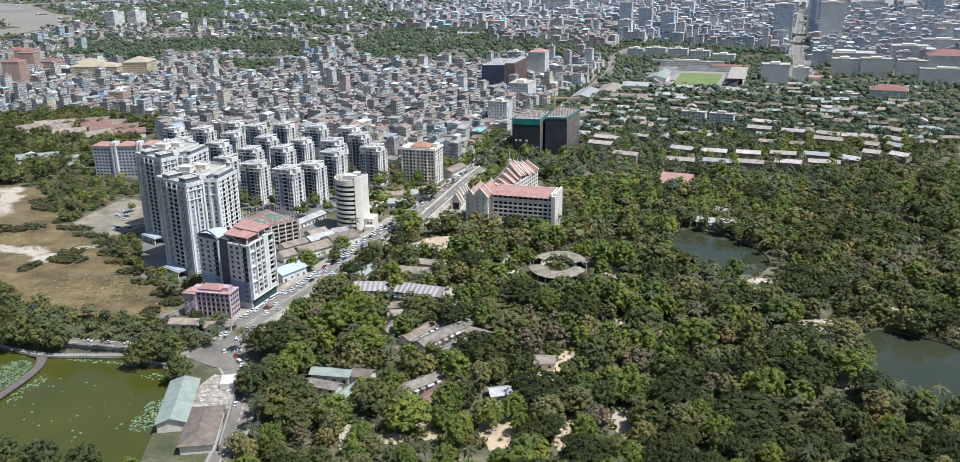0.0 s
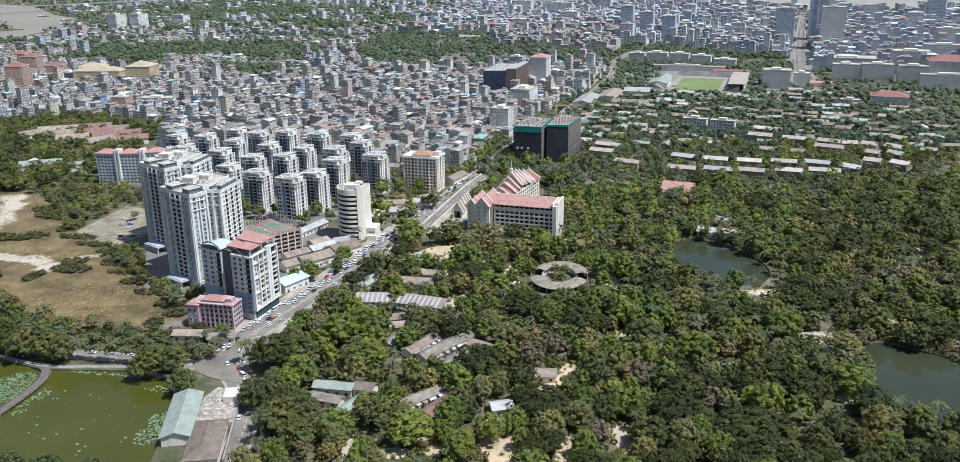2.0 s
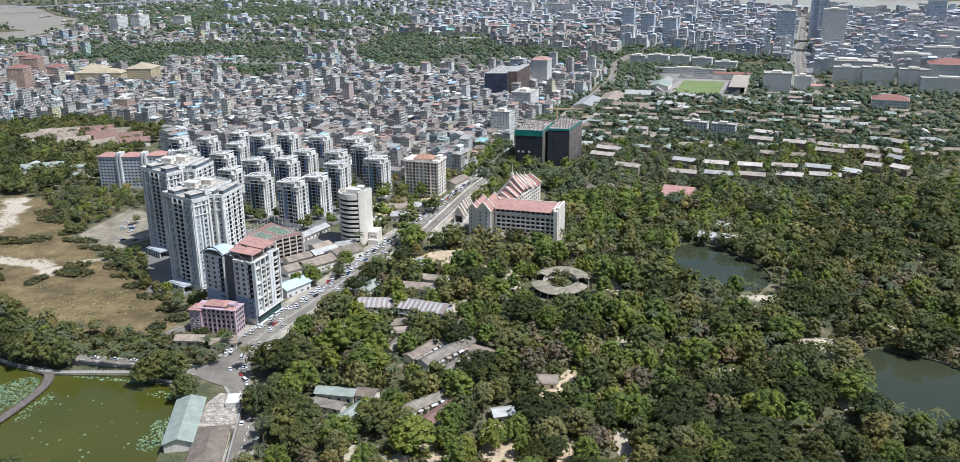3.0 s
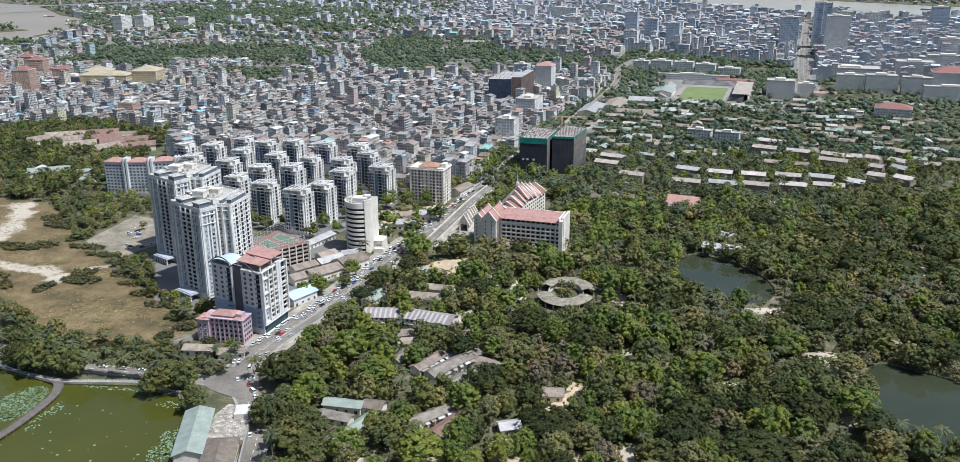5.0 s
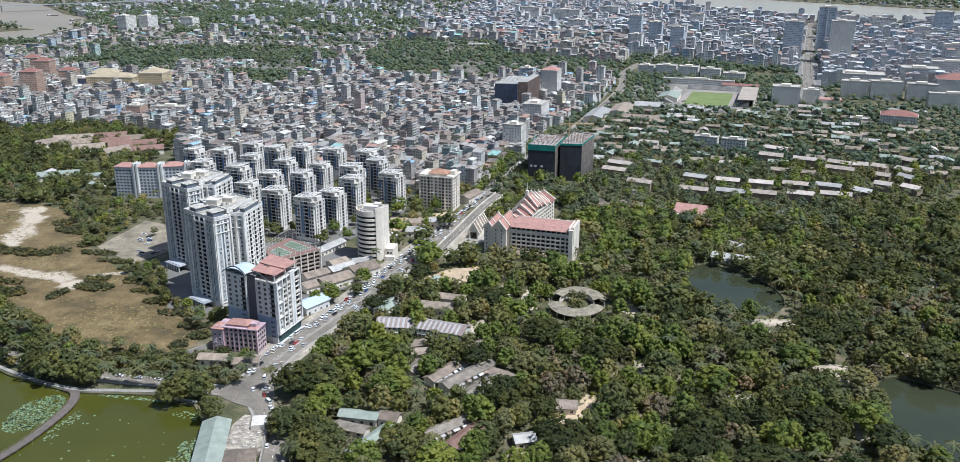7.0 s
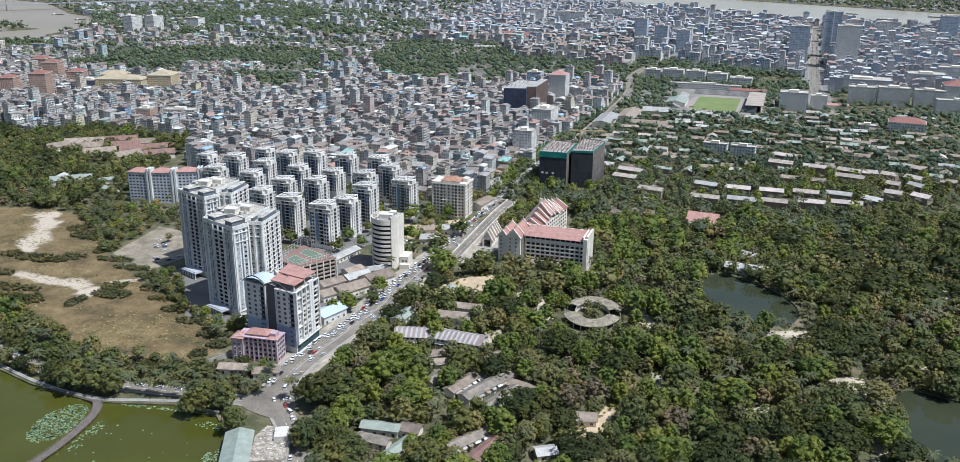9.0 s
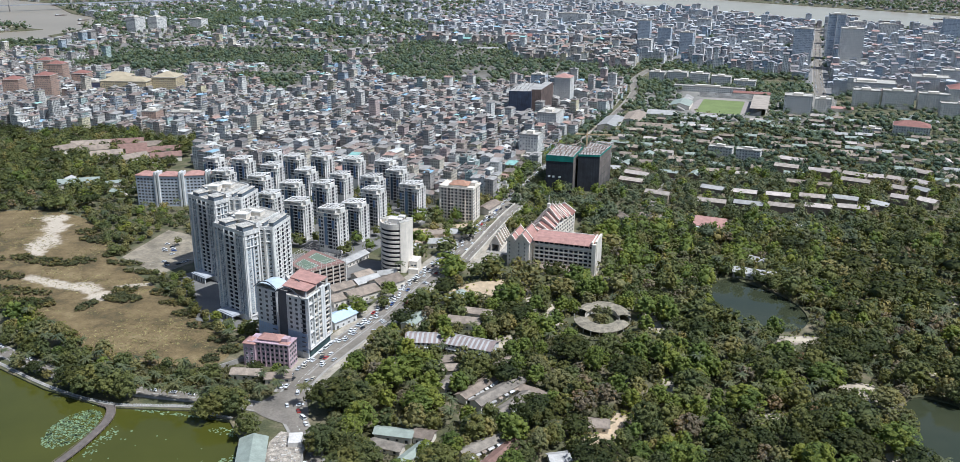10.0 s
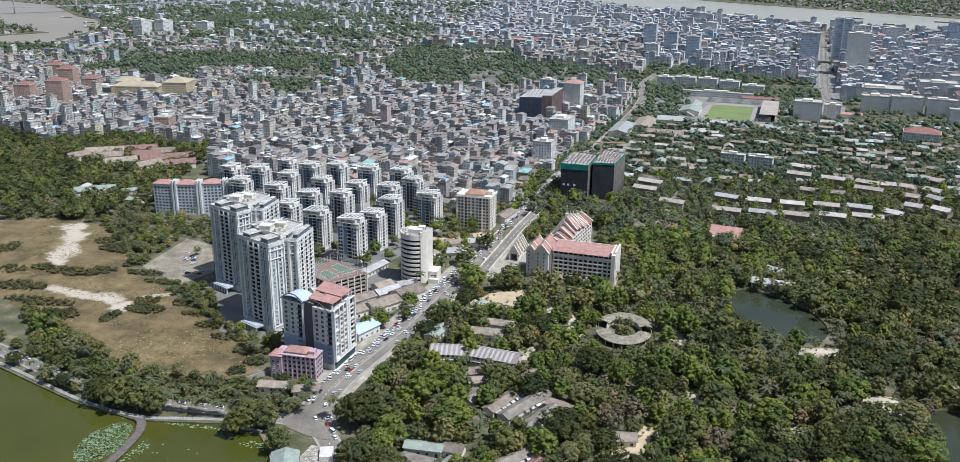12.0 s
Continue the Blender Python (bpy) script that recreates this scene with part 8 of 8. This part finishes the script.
for poly, gap, odds in REGIONS:
    xs, ys = [p[0] for p in poly], [p[1] for p in poly]
    area = (max(xs) - min(xs)) * (max(ys) - min(ys))
    for _ in range(int(area / gap ** 2 * 3.2)):
        x, y = rnd.uniform(min(xs), max(xs)), rnd.uniform(min(ys), max(ys))
        if not (-0.88 * y - 40 < x < 0.36 * y + 35) or not in_poly(x, y, poly):
            continue
        r = gap * rnd.uniform(0.85, 1.3)
        if not roomy(x, y, r) or not is_free(x, y):
            continue
        k = noise.noise((x * 0.018, y * 0.018, 7.0)) * 0.35
        pick, acc, kind = min(max(rnd.random() + k, 0), 0.999), 0.0, "round"
        for name, p in zip(KINDS + ("palm",), odds):
            acc += p
            if pick < acc:
                kind = name
                break
        if kind == "rain":
            r *= 1.7
            if not roomy(x, y, r):
                kind, r = "round", r / 1.7
        chosen.setdefault((int(x // 8), int(y // 8)), []).append((x, y, r))
        plantings.append((x, y, kind, 0))
# bushes and tufts in the dry field, and the garden inside the ring
bushes, tufts, shrubs = Wood(), Wood(), Wood()
for cx, cy, a, b, n in ((-401, 524, 15, 8, 150), (-408, 538, 9, 8, 70), (-418, 506, 5, 10, 50), (-500, 580, 24, 9, 170), (-478, 588, 12, 8, 70), (-530, 585, 10, 7, 60), (-486, 520, 30, 7, 130), (-520, 545, 22, 10, 130), (-455, 503, 14, 9, 90), (-592, 620, 10, 16, 70), (-552, 575, 12, 8, 56),
                        (-490, 640, 24, 12, 150), (-520, 655, 10, 8, 60), (-462, 612, 10, 14, 80), (-442, 590, 16, 5, 70), (-418, 575, 15, 4, 70), (-396, 562, 10, 4, 50), (-318, 492, 14, 5, 70), (-338, 508, 14, 5, 70), (-298, 476, 10, 6, 60), (-286, 462, 7, 6, 50), (-292, 448, 6, 7, 40), (-360, 524, 12, 5, 50), (-378, 540, 10, 6, 50)):
    for _ in range(n):
        w, r, k = rnd.uniform(0, 6.28), math.sqrt(rnd.random()), rnd.triangular(0.15, 0.55, 0.32)
        (bushes if rnd.random() < 0.8 else tufts).add(FAR[rnd.randrange(6)], cx + a * r * math.cos(w), cy + b * r * math.sin(w), w * 7, k, k * 0.6)
for cx, cy, a, b, rz in BARE:
    for i in range(int(8 + a + b)):
        w, r, k = rnd.uniform(0, 6.28), rnd.choice((0.5, 0.85, 1.0, 1.1, 1.15, 1.2)), rnd.uniform(0.10, 0.34)
        x, y = a * r * math.cos(w), b * r * math.sin(w)
        c, sn = math.cos(radians(rz)), math.sin(radians(rz))
        shrubs.add(FAR[rnd.randrange(6)], cx + c * x - sn * y, cy + sn * x + c * y, w * 7, k, k * 0.8)
shrubs.build("shrubs", LEAF["bright"], "small green shrubs along trodden clearings")
tufts.build("scrub", foliage("leaf_scrub", (0.11, 0.098, 0.036), (0.22, 0.185, 0.075)), "low yellowish scrub in the dry field")
bushes.build("bushes", foliage("leaf_bush", (0.062, 0.064, 0.026), (0.150, 0.142, 0.060)), "low olive green bushes in the dry field")
for x, y in ((-58, 553), (-53, 562), (-60, 566), (-54, 548)):
    plantings.append((x, y, "olive", 0.8))
# the row of palms between the lake and its road
for i in range(34):
    x = -252 - 3.6 * i
    plantings.append((x, 394.5 + rnd.uniform(-0.6, 0.6) + (0 if x > -325 else (-325 - x) * 0.2), "palm", 0))
    if i % 2:
        plantings.append((x + 1, 408 + rnd.uniform(-1, 1) + (0 if x > -325 else (-325 - x) * 0.25), "palm", 0))
# shade trees on both sides of the lakeside road
for off, step in ((-6.5, 7.0), (6.8, 5.5)):
    edge, run = offset_line(LAKESIDE, off), 0.0
    for p, q in zip(edge, edge[1:]):
        run += (q - p).length
        if run > step and -640 < q.x < -335:
            run = 0.0
            plantings.append((q.x + rnd.uniform(-1.5, 1.5), q.y + rnd.uniform(-0.8, 0.8), rnd.choice(("round", "round", "palm", "rain")), rnd.uniform(0.55, 0.95)))
plantings.sort(key=lambda q: q[1] + 0.12 * abs(q[0] + 40))
woods = {}
singles = 0
for x, y, kind, own in plantings:
    rz, k = rnd.uniform(0, 6.28), own or rnd.triangular(0.55, 1.6, 0.95)
    k = min(k, 1.25) if kind == "palm" else k
    if not own and y > 830 and x > -110 and kind != "palm":
        k *= 0.8
    kz = min(k, 1.35) * rnd.uniform(0.85, 1.1)
    if not own and kind != "palm" and -560 < x < -385 and 555 < y < 745:
        k, kz = k * 0.7, kz * 0.55
    if not own and kind != "palm" and -400 < x < -270 and 450 < y < 600:
        k, kz = k * 0.6, kz * 0.55
    if not own and kind != "palm" and x < -225 and 385 < y < 440:
        k, kz = k * 0.8, kz * 0.75
    if singles < 300:
        singles += 1
        i = rnd.randrange(4)
        root = thing("palm_tree" if kind == "palm" else "tree", "tall slender palm with drooping fronds" if kind == "palm" else TREE_LABEL[kind], "palm" if kind == "palm" else "tree", x, y, 0, math.degrees(rz), "park trees")
        root.scale = (k, k, kz)
        part("trunk", PALM_TRUNK[i] if kind == "palm" else TRUNK_MESH[kind][i], None, root)
        part("crown", PALM_CROWN[i] if kind == "palm" else CROWN_MESH[kind][i], None, root)
        continue
    # Farther trees switch to the haze-tinted leaf colours; "dusty" is only a key.
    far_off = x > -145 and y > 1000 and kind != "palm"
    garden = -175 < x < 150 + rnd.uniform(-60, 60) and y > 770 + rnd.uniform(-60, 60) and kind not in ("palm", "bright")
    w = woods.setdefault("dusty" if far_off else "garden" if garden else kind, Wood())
    if y > 1040 and kind != "palm":
        w.add(FAR[rnd.randrange(6)], x, y, rz, k * 1.25, kz * 1.15)
    elif y < 375 or (own and y < 520):
        w.add(PALM_SPLIT[rnd.randrange(5)] if kind == "palm" else NEAR_SPLIT[kind][rnd.randrange(4)], x, y, rz, k, kz)
    else:
        w.add(PALM_MID[rnd.randrange(3)] if kind == "palm" else (MID if y < 600 else MIDLOW)[kind][rnd.randrange(4)], x, y, rz, k, kz)
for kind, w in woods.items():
    w.build("woodland", {"dusty": LEAF_FAR_HAZED, "garden": LEAF_GARDEN_HAZED}.get(kind) or LEAF[kind], "spreading wood of " + ("palms" if kind == "palm" else {"dusty": "mixed green garden trees", "garden": "haze-greyed green garden trees among houses", "rain": "dark umbrella-crowned trees", "round": "dark round trees", "bright": "bright green trees", "olive": "olive green trees", "dry": "brown dry trees"}[kind]))

# low growth that covers the ground between the park trees
def bush_tuft(seed):
    rs = np.random.RandomState(seed)
    c = rs.uniform((-1.6, -1.6, 0.0), (1.6, 1.6, 0.9), (5, 3))
    v, f = leaf_quads(rs, c, np.full(5, 1.3), np.array((0, 0, -0.5)), 13, 0.85, 0.9)
    return split((v, f))


TUFTS = [bush_tuft(1200 + i) for i in range(6)]
under = Wood()
for poly, n in ((ZOO, 11000), ([(-100, 800), (-60, 800), (240, 850), (330, 1000), (330, 1250), (0, 1300), (-60, 1250), (-110, 1100), (-95, 960)], 5000), ([(-380, 404), (-240, 403), (-222, 424), (-230, 440), (-290, 436), (-380, 424)], 500), ([(-620, 700), (-545, 690), (-450, 685), (-360, 630), (-350, 650), (-390, 690), (-470, 735), (-530, 735), (-560, 860), (-600, 1010), (-740, 1040), (-830, 985), (-900, 760), (-700, 640)], 4500)):
    xs, ys = [p[0] for p in poly], [p[1] for p in poly]
    for _ in range(n):
        x, y = rnd.uniform(min(xs), max(xs)), rnd.uniform(min(ys), max(ys))
        if -0.88 * y - 40 < x < 0.36 * y + 35 and in_poly(x, y, poly) and is_free(x, y, True):
            k = rnd.uniform(0.7, 1.7)
            under.add(TUFTS[rnd.randrange(6)], x, y, rnd.uniform(0, 6.28), k, k * 1.1)
under.build("undergrowth", LEAF_UNDER, "low green shrubs and saplings between the park trees")

far, far_pale = Wood(), Wood()
FAR_REGIONS = [(q, 12, 1.0) for q in BELTS] + [([(-40, 1520), (40, 1560), (240, 1600), (250, 1760), (190, 1810), (-60, 1950), (-90, 1600)], 9.5, 1.0), ([(-80, 1345), (10, 1360), (10, 1560), (-60, 1600), (-85, 1500)], 11, 0.9), ([(140, 1360), (170, 1370), (230, 1600), (150, 1580)], 11, 0.8), (TOWN, 25, 0.5), ([(-600, 1450), (-700, 2600), (-1500, 3400), (-2000, 2800), (-1500, 1980), (-1500, 1600), (-1100, 1440)], 20, 0.8), (DOWNTOWN, 30, 0.5), ([(250, 1430), (620, 1480), (900, 1700), (640, 1540), (260, 1590)], 15, 0.6),
               ([(-1500, 1000), (-1000, 1085), (-1100, 1150), (-1500, 1600), (-1900, 1700), (-2300, 2000), (-1400, 900)], 20, 0.7), ([(-2600, 3150), (-1990, 2740), (-1660, 2420), (-2000, 2800), (-2400, 3500), (-1400, 4300), (-2800, 4300)], 40, 0.8), ([(1010, 3560), (1800, 3500), (2000, 4600), (390, 4600), (-60, 4540), (383, 4060)], 32, 0.9), ([(-1900, 2310), (-1730, 2240), (-1800, 2130), (-2300, 2010), (-2500, 2500), (-2050, 2430)], 24, 0.9)]
for poly, gap, chance in FAR_REGIONS:
    xs, ys = [p[0] for p in poly], [p[1] for p in poly]
    for _ in range(int((max(xs) - min(xs)) * (max(ys) - min(ys)) / gap ** 2)):
        x, y = rnd.uniform(min(xs), max(xs)), rnd.uniform(min(ys), max(ys))
        if -0.92 * y - 60 < x < 0.40 * y + 60 and rnd.random() < chance and in_poly(x, y, poly) and is_free(x, y):
            if gap < 16 and noise.noise((x * 0.012, y * 0.012, 5.0)) + rnd.uniform(-0.15, 0.15) > 0.30:
                continue
            k = rnd.triangular(0.6, 1.7, 1.0) * (1.0 if y < 2200 else 1.5)
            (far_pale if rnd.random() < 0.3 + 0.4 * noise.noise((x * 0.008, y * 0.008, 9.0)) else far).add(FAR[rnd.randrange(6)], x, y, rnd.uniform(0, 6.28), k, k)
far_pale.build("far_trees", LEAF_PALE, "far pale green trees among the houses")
far.build("far_trees", LEAF_FAR_HAZED, "far green trees among the houses and along the river")

# ---------------------------------------------------------------- vehicles
def car(name, label, paint, length=4.3, width=1.75, height=1.48, van=False):
    """A car: body with bonnet and boot, wheels, and the glazed cabin; it faces +x."""
    root = thing(name, label, "van" if van else "car", group="vehicles")
    L, W = length / 2, width / 2
    s = Shape()
    prof = [(-L, 0.35), (L, 0.35), (L, 0.75), (L * 0.55, 0.92), (-L * 0.8, 0.95), (-L, 0.85)] if not van else [(-L, 0.4), (L, 0.4), (L, 1.0), (L * 0.8, 1.2), (-L, 1.2), (-L, 0.8)]
    n = len(prof)
    s.v += [(x, -W, z) for x, z in prof] + [(x, W, z) for x, z in prof]
    for i in range(n):
        j = (i + 1) % n
        s.f.append((i, n + i, n + j, j))
        s.m.append(0)
        s.uv.append([(0.0, 0.0)] * 4)
    s.f += [tuple(range(n)), tuple(range(2 * n - 1, n - 1, -1))]
    s.m += [0, 0]
    s.uv += [[(0.0, 0.0)] * n] * 2
    for x in (-L * 0.62, L * 0.62):
        for y in (-W, W - 0.2):
            k = len(s.v)
            s.v += [(x + 0.33 * math.cos(a * 0.785), y + d, 0.33 + 0.33 * math.sin(a * 0.785)) for d in (-0.02, 0.22) for a in range(8)]
            for a in range(8):
                s.f.append((k + a, k + (a + 1) % 8, k + 8 + (a + 1) % 8, k + 8 + a))
                s.m.append(1)
                s.uv.append([(0.0, 0.0)] * 4)
            s.f += [tuple(range(k + 7, k - 1, -1)), tuple(range(k + 8, k + 16))]
            s.m += [1, 1]
            s.uv += [[(0.0, 0.0)] * 8] * 2
    part("body", s, [paint, M_TYRE], root)
    s = Shape()
    z0, z1 = (0.93, height) if not van else (1.2, 2.05)
    a0, a1, b0, b1 = (-L * 0.78, L * 0.42, -L * 0.55, L * 0.15) if not van else (-L, L * 0.82, -L * 0.97, L * 0.6)
    w0, w1 = W * 0.94, W * 0.78
    lo = [(a0, -w0, z0), (a1, -w0, z0), (a1, w0, z0), (a0, w0, z0)]
    hi = [(b0, -w1, z1), (b1, -w1, z1), (b1, w1, z1), (b0, w1, z1)]
    for i in range(4):
        s.face([lo[i], lo[(i + 1) % 4], hi[(i + 1) % 4], hi[i]], 0)
    s.face(hi, 1)
    part("cabin", s, [M_GLASS, paint], root, "dark windows under a painted roof")
    return root


def gloss(name, col):
    m = surface(name, col, 0.3, 0.05)
    return m


PAINTS = [("white", (0.75, 0.75, 0.74)), ("silver", (0.48, 0.49, 0.50)), ("black", (0.03, 0.03, 0.035)), ("red", (0.40, 0.04, 0.03)), ("blue", (0.05, 0.10, 0.28)), ("beige", (0.50, 0.45, 0.36))]
rnd = random.Random(4)
makes = [car("car", "small %s saloon car on the road" % n, gloss("car_%s" % n, c)) for n, c in PAINTS]
makes += [car("van", "white box-shaped van on the road", makes[0].children[0].data.materials[0], 4.9, 1.9, 2.0, True)]
used = [False] * len(makes)


def put_car(x, y, rz, z=0.14):
    k = rnd.choices(range(len(makes)), (14, 4, 3, 0.6, 0.5, 2, 3))[0]
    m = pose(x, y, z, 0, 0, rz)
    if used[k]:
        copy_thing(makes[k], m)
    else:
        makes[k].matrix_basis, used[k] = m, True


def along(line, off, gap, lo=0.0, hi=1.0, back=False, chance=0.7):
    e = offset_line(line, off)
    total = sum((b - a).length for a, b in zip(e, e[1:]))
    d, run = 0.0, 0.0
    for a, b in zip(e, e[1:]):
        seg = (b - a).length
        while d < run + seg:
            f = d / total
            if lo <= f <= hi and rnd.random() < chance:
                p = a.lerp(b, (d - run) / seg)
                ang = math.degrees(math.atan2((b - a).y, (b - a).x))
                put_car(p.x + rnd.uniform(-0.3, 0.3), p.y, ang + (180 if back else 0) + rnd.uniform(-3, 3))
            d += gap * rnd.uniform(0.8, 1.5)
        run += seg


along(ROAD, -7.0, 6.4, 0.085, 0.37, True, 0.88)
along(ROAD, -4.4, 6.6, 0.085, 0.35, True, 0.8)
along(ROAD, -1.8, 7.6, 0.09, 0.31, True, 0.62)
along(ROAD, 4.4, 15.0, 0.05, 0.28, False, 0.5)
along(ROAD, 6.9, 13.0, 0.085, 0.22, False, 0.55)
along(LAKESIDE, 2.6, 9.0, 0.05, 0.5, False, 0.45)
along(AVENUE, 5.0, 17.0, 0.0, 0.75, False, 0.8)
along(AVENUE, -5.0, 17.0, 0.0, 0.75, True, 0.8)
for x, y, rz in ((-424, 634, 20), (-421, 630, 25), (-418, 626, 22), (-428, 628, 20), (-425, 624, 24), (-415, 618, 60), (-432, 640, 20), (-412, 600, 60), (-408, 597, 60), (-405, 592, 62), (-398, 598, 60), (-396, 602, 62), (-394, 606, 60), (-246, 505, 40), (-242, 510, 40), (-238, 514, 40),
                 (-236, 600, 10), (-238, 604, 10), (-240, 608, 12), (-236, 612, 10), (-242, 598, 10), (-244, 603, 10), (-246, 607, 10), (-330, 512, 60), (-222, 464, 80), (-221, 470, 80), (-222, 457, 85), (-268, 507, 30), (-264, 504, 30), (-215, 405, 30), (-222, 403, 120), (-208, 392, 140), (-190, 350, 110), (-198, 368, 125)):
    put_car(x, y, rz, 0.12 if x < -390 else 0.08 if in_poly(x, y, TOWER_YARD) else 0.14)

# ---------------------------------------------------------------- bridge, boats and the far bank
M_STEEL = surface("bridge_steel", (0.30, 0.31, 0.33), 0.6, 0.15)
bridge = thing("road_bridge", "long grey road bridge with tall pylons over the creek", "bridge")
deck = [Vector((-2560, 2430)), Vector((-2280, 2735)), Vector((-2120, 2905)), Vector((-1700, 3350))]
part("deck", strip_shape(deck, -7, 7, 20, drop=2.5), M_STEEL, bridge)
for f in (0.06, 0.2, 0.36, 0.52, 0.68, 0.82, 0.94):
    p = deck[0].lerp(deck[3], f)
    part("pier", Shape().box(-4, -2, -2, 4, 2, 17.5), M_CONCRETE, bridge, m=pose(p.x, p.y, 0, 0, 0, -42))
for f in (0.36, 0.52):
    p = deck[0].lerp(deck[3], f)
    m = pose(p.x, p.y, 0, 0, 0, -42)
    part("pylon", Shape().box(-8.5, -1.5, -2, -6.5, 1.5, 52).box(6.5, -1.5, -2, 8.5, 1.5, 52).box(-6.5, -1, 44, 6.5, 1, 46.5), M_CONCRETE, bridge, "tall portal pylon", m)
    for k in (30, 60, -30, -60):
        q = p + (deck[3] - deck[0]).normalized() * k
        part("cable", Shape().bar((p.x, p.y, 50), (q.x, q.y, 20), 0.6, 0.6), M_STEEL, bridge)


def boat(x, y, rz, length, paint, label):
    root = thing("boat", label, "boat", x, y, -1.2, rz, "river boats")
    L, W = length / 2, length * 0.11
    s = Shape().ring([(-L, -W), (L * 0.7, -W), (L, 0), (L * 0.7, W), (-L, W)], -0.5, 2.2, 0, 0)
    part("hull", s, paint, root)
    part("cabin", Shape().box(-L * 0.9, -W * 0.8, 2.2, -L * 0.45, W * 0.8, 5.6), M_FRAME, root)
    part("hatch", Shape().box(-L * 0.3, -W * 0.6, 2.2, L * 0.5, W * 0.6, 3.0), M_RUSTY, root)


HULL = surface("boat_hull", (0.07, 0.06, 0.06), 0.6, 0.2)
for x, y, rz, n in ((420, 3250, 20, 40), (560, 3150, -15, 60), (700, 3200, -10, 46), (860, 3120, -12, 70), (900, 3350, -15, 50), (240, 3500, -40, 44), (1000, 3250, -12, 60), (640, 3420, -20, 40), (90, 3700, -45, 50), (-1800, 2520, 60, 36), (-1720, 2400, 40, 30), (-1980, 2660, 50, 36)):
    boat(x, y, rz, n, HULL, "dark barge lying on the muddy water")
rnd = random.Random(31)
s = Shape()
for _ in range(700):
    x, y = rnd.uniform(200, 1700), rnd.uniform(3500, 4600)
    if in_poly(x, y, [(1010, 3570), (1800, 3510), (2000, 4600), (390, 4600), (383, 4070)]):
        town_house(s, x, y, rnd.uniform(10, 22), rnd.uniform(10, 18), rnd.uniform(4, 8), rnd.uniform(0, 90), 1, rnd)
for _ in range(260):
    x, y = rnd.uniform(-2600, -1700), rnd.uniform(2000, 3300)
    if is_free(x, y) and not in_poly(x, y, TOWN):
        town_house(s, x, y, rnd.uniform(12, 26), rnd.uniform(10, 20), rnd.uniform(4, 9), rnd.uniform(0, 90), rnd.choice((1, 2)), rnd)
tagged(new("far_houses", s.mesh("far_houses", [M_CITYWALL, M_CITYROOF])), "scattered pale low houses on the far banks", "houses", "", "stuff")
